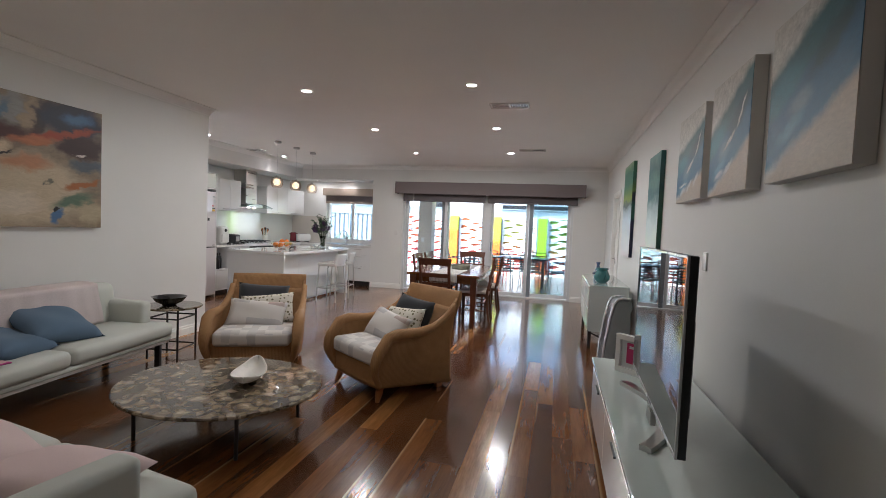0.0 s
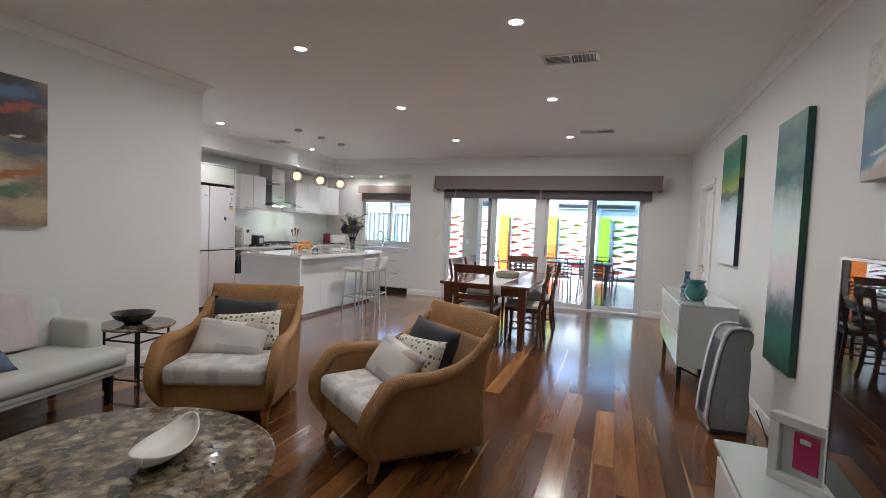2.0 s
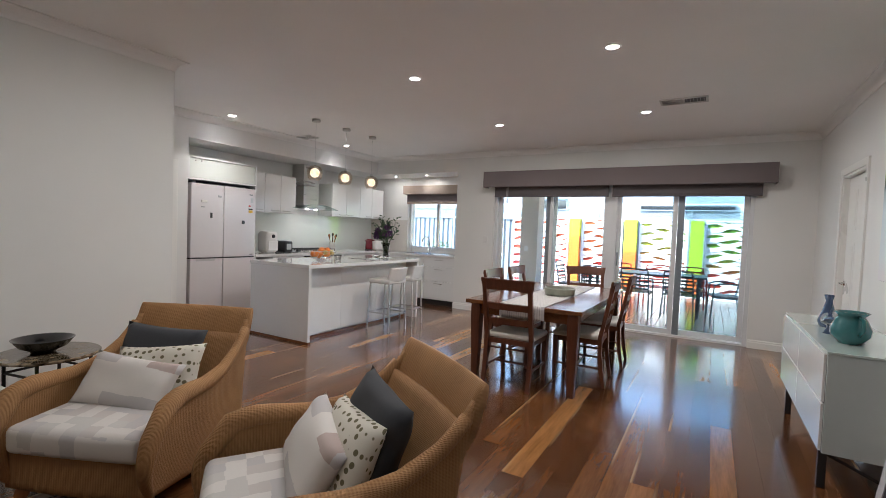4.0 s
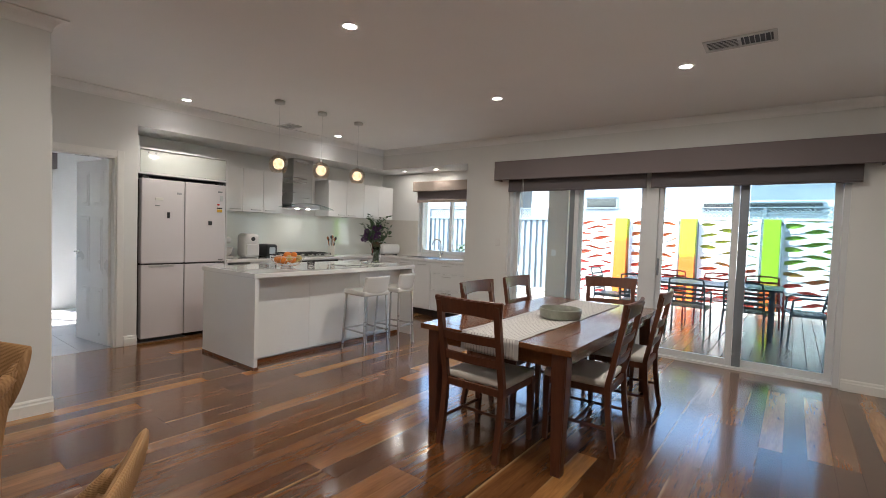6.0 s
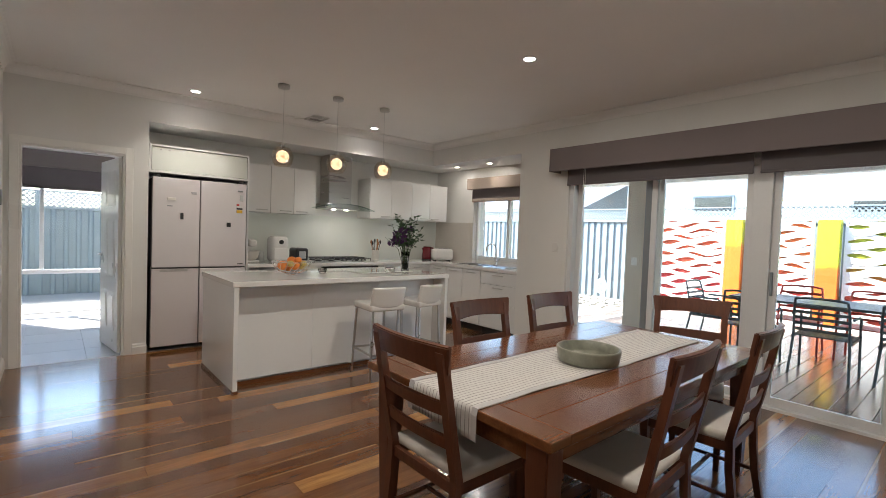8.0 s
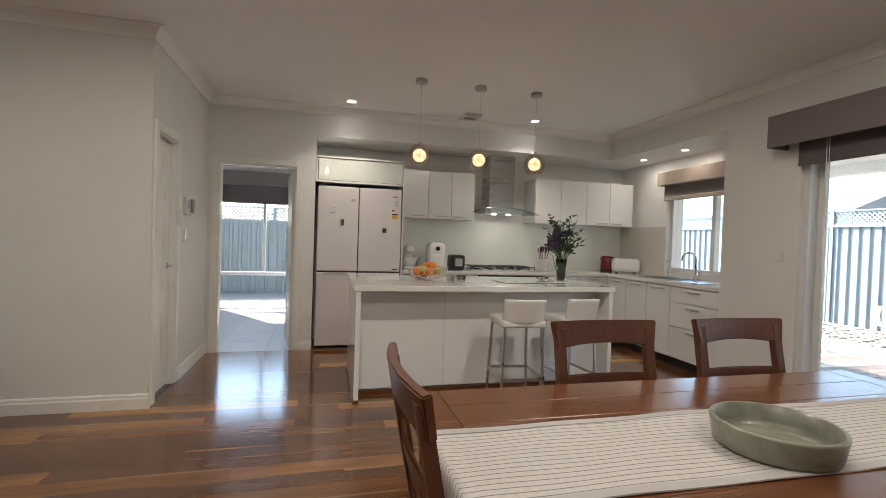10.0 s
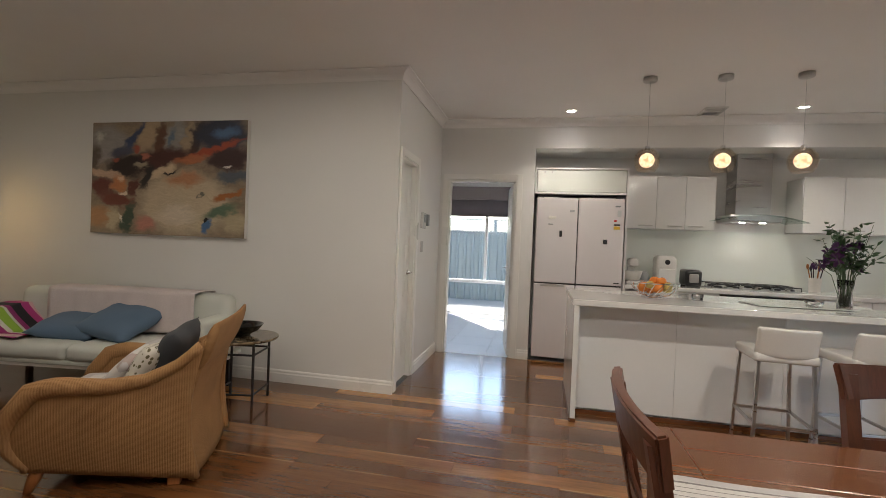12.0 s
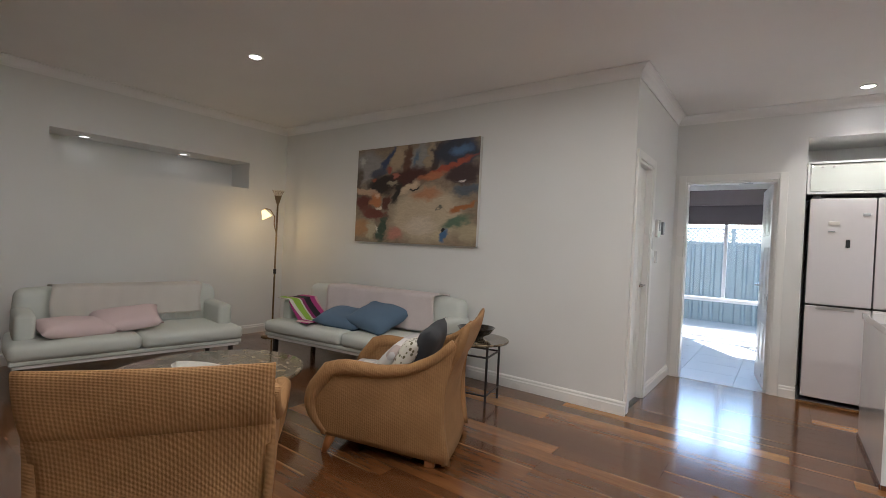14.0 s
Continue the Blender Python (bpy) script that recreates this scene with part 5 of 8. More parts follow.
# island
isl = thing("kitchen_island", "white island bench with stone end panels and an overhang", "island")
IY0, IY1, IX0, IX1 = 8.40, 10.69, -4.63, -3.60
part("end_panel", box((IX0 + 0.01, IY0 + 0.012, 0.0), (IX1 - 0.008, IY0 + 0.05, 0.875), 0.002), M["gloss_white"], isl)
part("end_panel", box((IX0 + 0.01, IY1 - 0.05, 0.0), (IX1 - 0.008, IY1 - 0.012, 0.875), 0.002), M["gloss_white"], isl)
part("carcass", box((IX0 + 0.03, IY0 + 0.051, 0.02), (-3.845, IY1 - 0.051, 0.875)), M["satin_white"], isl)
for k in range(3):
    a = IY0 + 0.053 + k * (IY1 - IY0 - 0.106) / 3
    b = a + (IY1 - IY0 - 0.106) / 3 - 0.0012
    part("front_panel", box((-3.844, a, 0.045), (-3.82, b, 0.875), 0.002), M["gloss_white"], isl)
part("timber_plinth", boxes([((IX0 + 0.02, IY0 + 0.004, 0.0), (IX1 - 0.004, IY0 + 0.0115, 0.03)), ((-3.819, IY0 + 0.055, 0.0), (-3.806, IY1 - 0.055, 0.035)), ((IX1 - 0.0075, IY0 + 0.012, 0.0), (IX1 + 0.002, IY0 + 0.052, 0.028))], 0.002), M["dining"], isl, "brown timber quad moulding at the floor")
part("benchtop", box((IX0, IY0, 0.875), (IX1, IY1, 0.92), 0.004), M["stone_white"], isl, "polished white stone top")

# fruit bowl, board, vase on the island
fb = thing("fruit_bowl", "wire fruit bowl filled with oranges and apples", "fruit bowl", pose(-4.08, 9.07, 0.92) @ Matrix.Scale(1.25, 4))
bm = bmesh.new()
for k in range(18):
    a = 2 * math.pi * k / 18
    add_tube(bm, [((0.05 + 0.10 * s ** 0.6) * math.cos(a + 0.5 * s), (0.05 + 0.10 * s ** 0.6) * math.sin(a + 0.5 * s), 0.015 + 0.085 * s ** 1.6) for s in [i / 7 for i in range(8)]], 0.0022, 5)
for r, z in ((0.05, 0.004), (0.05, 0.015), (0.15, 0.10)):
    add_tube(bm, [(r * math.cos(2 * math.pi * k / 28), r * math.sin(2 * math.pi * k / 28), z) for k in range(29)], 0.003, 5, False)
for k in range(3):
    a = 2.1 * k
    add_tube(bm, [(0.05 * math.cos(a), 0.05 * math.sin(a), 0.0), (0.05 * math.cos(a), 0.05 * math.sin(a), 0.016)], 0.004, 5)
part("basket", bm, M["chrome"], fb)
rnd = random.Random(4)
for k, (x, y, z, r, mt) in enumerate(((-0.06, -0.05, 0.07, 0.047, "orange"), (0.03, -0.075, 0.075, 0.046, "orange"), (0.07, 0.0, 0.075, 0.045, "orange"), (0.02, 0.07, 0.07, 0.038, "apple"), (-0.06, 0.05, 0.07, 0.037, "orange"), (0.0, 0.0, 0.112, 0.044, "orange"), (0.085, 0.06, 0.09, 0.034, "apple"), (-0.02, -0.02, 0.055, 0.038, "orange"), (0.05, 0.03, 0.118, 0.036, "orange"), (0.10, -0.05, 0.095, 0.033, "apple"))):
    f = thing("orange" if mt == "orange" else "apple", "ripe orange lying in the wire bowl" if mt == "orange" else "yellow-green apple lying in the wire bowl", "fruit", group="fruit in the bowl")
    f.location = (-4.08 + 1.25 * x, 9.07 + 1.25 * y, 0.92 + 1.2 * z)
    bm = bmesh.new()
    bmesh.ops.create_uvsphere(bm, u_segments=18, v_segments=12, radius=r)
    for v in bm.verts:
        v.co.z *= 0.93
        q = math.hypot(v.co.x, v.co.y) / r
        v.co.z -= (0.12 * r if v.co.z > 0 else -0.06 * r) * max(0, 1 - 3 * q)
    part("skin", bm, M[mt], f, smooth=True)
    part("stalk", tube([(0, 0, r * 0.78), (0.002, 0, r * 0.93)], 0.002, 5), M["stem"], f)
tr = thing("glass_tray", "flat glass board on the island top", "board", pose(-4.08, 10.09, 0.92, 0, 0, 4))
part("sheet", box((-0.16, -0.34, 0.004), (0.16, 0.34, 0.012), 0.003), M["splash"], tr)
part("foot", boxes([((-0.13, -0.30, 0), (-0.10, -0.27, 0.005)), ((0.10, -0.30, 0), (0.13, -0.27, 0.005)), ((-0.13, 0.27, 0), (-0.10, 0.30, 0.005)), ((0.10, 0.27, 0), (0.13, 0.30, 0.005))]), M["black"], tr)
dish = thing("glass_dish", "small clear glass dish on the board", "dish", pose(-4.06, 10.20, 0.932))
part("bowl", lathe([(0, 0), (0.045, 0), (0.06, 0.035), (0.063, 0.036), (0.05, 0.006), (0, 0.006)], 20), M["vase_glass"], dish, smooth=True)
dish2 = thing("glass_dish", "small clear glass tumbler by the fruit bowl", "dish", pose(-4.10, 9.40, 0.92))
part("bowl", lathe([(0, 0), (0.04, 0), (0.046, 0.05), (0.044, 0.05), (0.038, 0.006), (0, 0.006)], 20), M["vase_glass"], dish2, smooth=True)

vs = thing("flower_vase", "clear glass vase of dark purple flowers and green leaves", "vase", pose(-4.03, 10.385, 0.934))
part("vase", lathe([(0, 0), (0.048, 0), (0.045, 0.08), (0.042, 0.12), (0.055, 0.21), (0.051, 0.21), (0.038, 0.12), (0.041, 0.08), (0.043, 0.012), (0, 0.012)], 24), M["vase_glass"], vs, smooth=True)
part("water", lathe([(0, 0.013), (0.041, 0.013), (0.036, 0.10), (0, 0.10)], 20), M["vase_glass"], vs, smooth=True)
rnd = random.Random(11)
leaves, stems, blossoms = bmesh.new(), bmesh.new(), []
for k in range(34):
    a = rnd.uniform(0, 6.283)
    lean, ht = rnd.uniform(0.06, 0.25) * (1.25 if k < 12 else 0.8), rnd.uniform(0.34, 0.66)
    if k % 6 == 0:
        lean, ht = rnd.uniform(0.20, 0.30), rnd.uniform(0.28, 0.44)
    base = Vector((0.02 * math.cos(a), 0.02 * math.sin(a), 0.02))
    tip = Vector((lean * math.cos(a), lean * math.sin(a), ht))
    mid = Vector((0.35 * lean * math.cos(a), 0.35 * lean * math.sin(a), 0.24))
    add_tube(stems, [base, mid, tip], [0.003, 0.0025, 0.0015], 5)
    if k % 2 or k < 10:
        for j in range(11):
            s = 0.25 + 0.75 * j / 10
            p = mid.lerp(tip, s)
            d = Vector((rnd.uniform(-1, 1), rnd.uniform(-1, 1), rnd.uniform(-0.2, 0.8))).normalized()
            w = d.cross(Vector((rnd.uniform(-1, 1), rnd.uniform(-1, 1), 1))).normalized()
            ln, wd = rnd.uniform(0.045, 0.085), rnd.uniform(0.012, 0.020)
            n = d.cross(w) * 0.006
            q = [leaves.verts.new(c) for c in (p, p + d * ln * 0.45 + w * wd + n, p + d * ln, p + d * ln * 0.45 - w * wd + n, p + d * ln * 0.5 - n)]
            leaves.faces.new((q[0], q[1], q[4]))
            leaves.faces.new((q[1], q[2], q[4]))
            leaves.faces.new((q[2], q[3], q[4]))
            leaves.faces.new((q[3], q[0], q[4]))
    if k % 3 == 0:
        c = mid.lerp(tip, rnd.uniform(0.45, 0.85))
        petals = bmesh.new()
        blossoms.append(petals)
        for j in range(26):
            d = Vector((rnd.gauss(0, 1), rnd.gauss(0, 1), rnd.gauss(0.3, 1))).normalized()
            w = d.cross(Vector((rnd.uniform(-1, 1), 1, rnd.uniform(-1, 1)))).normalized()
            q = [petals.verts.new(x) for x in (c + d * 0.008, c + d * 0.036 + w * 0.014, c + d * 0.052, c + d * 0.036 - w * 0.014)]
            petals.faces.new(q)
part("stems", stems, M["stem"], vs)
part("leaves", leaves, M["leaf"], vs, "dark green leaves")
for petals in blossoms:
    part("blossom", petals, M["petal"], vs, "deep purple blossom")

# stools
def bar_stool(m):
    s = thing("bar_stool", "white leather bar stool with chrome legs and a low back", "stool", m, "bar stools at the island")
    part("seat", box((-0.20, -0.21, 0.635), (0.20, 0.21, 0.695), 0.022, 4), M["white_plastic"], s, smooth=True)
    def back(u, v):
        x = 0.185 + 0.05 * v - 0.03 * (2 * u - 1) ** 2
        return (x, -0.20 + 0.40 * u, 0.665 + 0.19 * v)
    bm = box((-0.022, -0.20, 0.0), (0.024, 0.20, 0.205), 0.02, 4)
    bmesh.ops.subdivide_edges(bm, edges=[e for e in bm.edges if e.calc_length() > 0.12], cuts=7, use_grid_fill=True)
    for v in bm.verts:
        bx, by, bz = back(v.co.y / 0.4 + 0.5, v.co.z / 0.2)
        v.co = (bx + v.co.x, v.co.y, bz)
    part("backrest", bm, M["white_plastic"], s, smooth=True)
    feet = []
    for sx in (-1, 1):
        for sy in (-1, 1):
            bm = bmesh.new()
            top, bot = Vector((sx * 0.175, sy * 0.175, 0.64)), Vector((sx * 0.205, sy * 0.205, 0.0))
            q = 0.0105
            rings = [[bm.verts.new(c + Vector((a * q, b * q, 0))) for a, b in ((-1, -1), (1, -1), (1, 1), (-1, 1))] for c in (top, bot)]
            for i in range(4):
                bm.faces.new((rings[0][i], rings[0][(i + 1) % 4], rings[1][(i + 1) % 4], rings[1][i]))
            bm.faces.new(rings[0])
            bm.faces.new(rings[1][::-1])
            bmesh.ops.recalc_face_normals(bm, faces=bm.faces[:])
            part("leg", bm, M["steel"], s)
    for a, b in (((-0.195, -0.195, 0.24), (0.195, -0.195, 0.24)), ((-0.195, 0.195, 0.24), (0.195, 0.195, 0.24)), ((-0.195, -0.195, 0.24), (-0.195, 0.195, 0.24)), ((0.195, -0.195, 0.24), (0.195, 0.195, 0.24))):
        lo, hi = Vector(a) - Vector((0.009, 0.009, 0.009)), Vector(b) + Vector((0.009, 0.009, 0.009))
        part("footrest", box(lo, hi), M["steel"], s)
    return s


SLIM = Matrix.Diagonal((0.95, 0.85, 1.0, 1.0))
s1 = bar_stool(pose(-3.45, 9.68, 0, 0, 0, -4) @ SLIM)
copy_thing(s1, pose(-3.47, 10.17, 0, 0, 0, 5) @ SLIM)

# pendants
for y, dz in ((8.98, 0.0), (9.55, 0.0), (10.12, 0.0)):
    p = thing("pendant_lamp", "round clear glass bubble pendant with a glowing bulb", "pendant lamp", pose(-4.15, y, 0), "pendants over the island")
    part("ceiling_rose", lathe([(0, H), (0.055, H), (0.055, H - 0.03), (0.05, H - 0.035), (0, H - 0.035)], 20), M["steel"], p, smooth=True)
    part("cord", tube([(0, 0, H - 0.03), (0, 0, 2.165)], 0.0012, 6), M["silver_plastic"], p)
    part("socket", lathe([(0, 2.175), (0.018, 2.175), (0.018, 2.135), (0, 2.135)], 14), M["chrome"], p)
    part("globe", lathe([(0.018, 2.155), (0.062, 2.142), (0.096, 2.10), (0.104, 2.052), (0.094, 1.998), (0.074, 1.968), (0.070, 1.964), (0.067, 1.968), (0.087, 2.0), (0.097, 2.052), (0.089, 2.096), (0.058, 2.134), (0.018, 2.148)], 12), M["smoke_glass"], p, "faceted clear glass bubble shade")
    bm = bmesh.new()
    bmesh.ops.create_uvsphere(bm, u_segments=16, v_segments=10, radius=0.060, matrix=Matrix.Translation((0, 0, 2.055)))
    part("bulb", bm, M["bulb"], p, "frosted glowing inner globe", True)

# ---- dining ----
TX0, TX1, TY0, TY1, TZ = -1.62, -0.55, 8.46, 10.52, 0.748
tb = thing("dining_table", "red-brown timber dining table with square tapered legs", "table")
n = 7
w = (TX1 - TX0 - 0.0) / n
for i in range(n):
    part("top_board", box((TX0 + i * w + 0.0006, TY0 + 0.11, TZ - 0.035), (TX0 + (i + 1) * w - 0.0006, TY1 - 0.11, TZ), 0.002, 1), M["dining"], tb)
for y in (TY0, TY1 - 0.109):
    part("breadboard_end", box((TX0, y, TZ - 0.035), (TX1, y + 0.109, TZ), 0.004, 2), M["dining"], tb)
ins = 0.07
for lo, hi in (((TX0 + ins, TY0 + ins, TZ - 0.13), (TX1 - ins, TY0 + ins + 0.025, TZ - 0.036)), ((TX0 + ins, TY1 - ins - 0.025, TZ - 0.13), (TX1 - ins, TY1 - ins, TZ - 0.036)), ((TX0 + ins, TY0 + ins + 0.026, TZ - 0.13), (TX0 + ins + 0.025, TY1 - ins - 0.026, TZ - 0.036)), ((TX1 - ins - 0.025, TY0 + ins + 0.026, TZ - 0.13), (TX1 - ins, TY1 - ins - 0.026, TZ - 0.036))):
    part("apron", box(lo, hi, 0.002), M["dining"], tb)
for x, sx in ((TX0 + 0.085, -1), (TX1 - 0.085, 1)):
    for y, sy in ((TY0 + 0.085, -1), (TY1 - 0.085, 1)):
        bm = bmesh.new()
        rings = []
        for z, q in ((TZ - 0.037, 0.045), (TZ - 0.16, 0.045), (0.03, 0.030), (0.0, 0.028)):
            rings.append([bm.verts.new((x + a * q, y + b * q, z)) for a, b in ((-1, -1), (1, -1), (1, 1), (-1, 1))])
        for r0, r1 in zip(rings, rings[1:]):
            for i in range(4):
                bm.faces.new((r0[i], r0[(i + 1) % 4], r1[(i + 1) % 4], r1[i]))
        bm.faces.new(rings[0])
        bm.faces.new(rings[-1][::-1])
        bmesh.ops.recalc_face_normals(bm, faces=bm.faces[:])
        bmesh.ops.bevel(bm, geom=[e for e in bm.edges if abs(e.verts[0].co.z - e.verts[1].co.z) > 0.05], offset=0.005, segments=2, affect="EDGES")
        part("leg", bm, M["dining_dark"], tb)

rn = thing("table_runner", "white pinstriped cotton runner with a pale grey hem", "table runner", pose(-1.07, 0, 0))
def runner(u, v, inset=0.0):
    wv = 0.205 - inset
    x = -wv + 2 * wv * u + 0.006 * math.sin(9 * v + 3 * u)
    s = -0.115 + (TY1 - TY0 + 0.015) * v
    z = TZ + 0.004 + 0.0015 * math.sin(31 * v + 7 * u) + inset * 0.05
    y = TY0 + s
    if s < 0.0:
        y = TY0 - 0.005 - 0.002 * math.sin(20 * u)
        z = TZ + 0.001 + s
    elif s < 0.03:
        z = TZ + 0.004
    return (x, y, z)
part("cloth", grid_surface(runner, 24, 90, 0.002), M["runner"], rn, smooth=True)
for u0 in (0.0, 0.93):
    part("hem", grid_surface(lambda u, v, u0=u0: tuple(Vector(runner(u0 + 0.07 * u, v)) + Vector((0, -0.002 if v < 0.055 else 0, 0.0022))), 3, 90, 0.002), M["runner_edge"], rn)
bw = thing("ceramic_dish", "round grey-green pottery dish on the runner", "dish", pose(-1.0, 9.37, TZ + 0.006))
part("dish", lathe([(0, 0), (0.138, 0), (0.147, 0.006), (0.152, 0.03), (0.158, 0.066), (0.157, 0.072), (0.152, 0.075), (0.146, 0.072), (0.139, 0.03), (0.134, 0.016), (0.10, 0.012), (0, 0.012)], 44), M["ceramic_green"], bw, smooth=True)


def dining_chair(m):
    """Ladder-back chair that faces local -x... its back stands at +x."""
    c = thing("dining_chair", "dark timber ladder-back dining chair with a cream seat pad", "chair", m, "chairs round the table")
    W = 0.21
    def post(z):
        return 0.20 + (0.0 if z < 0.45 else 0.105 * ((z - 0.45) / 0.55) ** 0.95) + (0.05 * ((0.45 - z) / 0.45) ** 2 if z < 0.45 else 0)
    zs = [0.0, 0.15, 0.30, 0.45, 0.58, 0.72, 0.86, 0.945]
    for sy in (-1, 1):
        bm = bmesh.new()
        rings = []
        for z in zs:
            q = 0.017 if z > 0.1 else 0.015
            x = post(z)
            rings.append([bm.verts.new((x + a * q, sy * W + b * 0.019, z)) for a, b in ((-1, -1), (1, -1), (1, 1), (-1, 1))])
        for r0, r1 in zip(rings, rings[1:]):
            for i in range(4):
                bm.faces.new((r0[i], r0[(i + 1) % 4], r1[(i + 1) % 4], r1[i]))
        bm.faces.new(rings[0])
        bm.faces.new(rings[-1][::-1])
        bmesh.ops.recalc_face_normals(bm, faces=bm.faces[:])
        part("back_post", bm, M["dining_dark"], c)
        bm = bmesh.new()
        rings = [[bm.verts.new((-0.20 + a * q, sy * 0.205 + b * q, z)) for a, b in ((-1, -1), (1, -1), (1, 1), (-1, 1))] for z, q in ((0.0, 0.014), (0.30, 0.019), (0.43, 0.021))]
        for r0, r1 in zip(rings, rings[1:]):
            for i in range(4):
                bm.faces.new((r0[i], r0[(i + 1) % 4], r1[(i + 1) % 4], r1[i]))
        bm.faces.new(rings[0])
        bm.faces.new(rings[-1][::-1])
        bmesh.ops.recalc_face_normals(bm, faces=bm.faces[:])
        part("front_leg", bm, M["dining_dark"], c)
        part("side_stretcher", tube([(-0.20, sy * 0.205, 0.17), (post(0.17), sy * W, 0.17)], 0.011, 8), M["dining_dark"], c)
        part("seat_rail", box((-0.19, sy * 0.205 - 0.011, 0.385), (0.19, sy * 0.205 + 0.011, 0.43)), M["dining_dark"], c)
    def rail(z0, z1, th, bow, over=0.012):
        def fn(u, v):
            z = z0 + (z1 - z0) * v
            ov = over * (0.55 + 0.45 * v) if over > 0.02 else over
            if over > 0.02:
                z += (1 - v) * 0.018 * (1 - (2 * u - 1) ** 2)
            return (post(z) + 0.004 + bow * (1 - (2 * u - 1) ** 2), -W - ov + (2 * W + 2 * ov) * u, z)
        bm = grid_surface(fn, 12, 4, th)
        bmesh.ops.bevel(bm, geom=[e for e in bm.edges if e.calc_face_angle(0) > 1.2], offset=0.005, segments=2, affect="EDGES")
        return bm
    part("top_rail", rail(0.858, 0.97, 0.026, 0.028, 0.042), M["dining_dark"], c, smooth=False)
    part("back_slat", rail(0.695, 0.755, 0.014, 0.022), M["dining_dark"], c)
    part("back_slat", rail(0.56, 0.62, 0.014, 0.018), M["dining_dark"], c)
    part("front_rail", box((-0.212, -0.19, 0.385), (-0.19, 0.19, 0.43)), M["dining_dark"], c)
    part("rear_rail", box((0.188, -0.19, 0.385), (0.208, 0.19, 0.43)), M["dining_dark"], c)
    part("cross_stretcher", tube([(0.0, -0.207, 0.17), (0.0, 0.207, 0.17)], 0.011, 8), M["dining_dark"], c)
    bm = box((-0.225, -0.225, 0.428), (0.185, 0.225, 0.475), 0.02, 4)
    for v in bm.verts:
        if v.co.z > 0.45:
            v.co.z += 0.014 * max(0, 1 - (v.co.x / 0.23) ** 2) * max(0, 1 - (v.co.y / 0.23) ** 2)
    part("seat_pad", bm, M["linen"], c, "cream upholstered seat", True)
    return c


c1 = dining_chair(pose(-1.18, 8.665, 0, 0, 0, -90))
copy_thing(c1, pose(-0.71, 9.17, 0, 0, 0, 3))
copy_thing(c1, pose(-0.68, 9.96, 0, 0, 0, 3))
copy_thing(c1, pose(-1.435, 9.32, 0, 0, 0, 180))
copy_thing(c1, pose(-1.44, 10.02, 0, 0, 0, 179))
copy_thing(c1, pose(-0.98, 10.50, 0, 0, 0, 108))

# ---- living room ----
def canvas(name, label, mat, wall, a, b, z0, z1, depth=0.042, sign=-1, edge="canvas_edge"):
    """A stretched canvas on a wall of constant x."""
    c = thing(name, label, "painting")
    x0, x1 = sorted((wall + sign * 0.002, wall + sign * depth))
    part("stretcher", box((x0, a, z0), (x1, b, z1), 0.003), M[edge], c)
    f0, f1 = sorted((wall + sign * depth, wall + sign * (depth + 0.0025)))
    part("painted_front", box((f0, a + 0.002, z0 + 0.002), (f1, b - 0.002, z1 - 0.002)), M[mat], c, "painted canvas front")


canvas("abstract_painting", "large abstract painting in rust, cream and dark blue", "abstract", XW, 3.85, 5.54, 1.265, 2.33, 0.045, 1)
canvas("beach_painting", "square blue and sand beach painting on canvas", "sea1", XE, 3.80, 4.43, 1.66, 2.33, 0.065)
canvas("beach_painting", "blue wave painting on a white-edged canvas", "sea2", XE, 4.64, 5.23, 1.66, 2.31, 0.065)
canvas("beach_painting", "small blue shoreline painting on a white-edged canvas", "sea3", XE, 5.38, 6.00, 1.67, 2.29, 0.065)
canvas("tall_painting", "tall narrow teal seascape painting on canvas", "teal_art", XE, 6.77, 7.31, 0.53, 2.22, edge="teal_edge")
canvas("tall_painting", "tall green and white landscape painting on canvas", "green_art", XE, 8.40, 9.15, 1.13, 2.37, edge="green_edge")


def soft_box(lo, hi, r=0.05, puff=0.02, seg=4):
    """A stuffed block: rounded edges and a bulging top and front."""
    bm = box(lo, hi, r, seg)
    bmesh.ops.subdivide_edges(bm, edges=[e for e in bm.edges if e.calc_length() > 0.25], cuts=6, use_grid_fill=True)
    lo, hi = Vector(lo), Vector(hi)
    c, h = (lo + hi) / 2, (hi - lo) / 2
    for v in bm.verts:
        q = Vector(((v.co.x - c.x) / h.x, (v.co.y - c.y) / h.y, (v.co.z - c.z) / h.z))
        for k in range(3):
            o = [i for i in range(3) if i != k]
            if abs(q[k]) > 0.9:
                v.co[k] += math.copysign(puff, q[k]) * max(0, 1 - q[o[0]] ** 2) * max(0, 1 - q[o[1]] ** 2)
    return bm


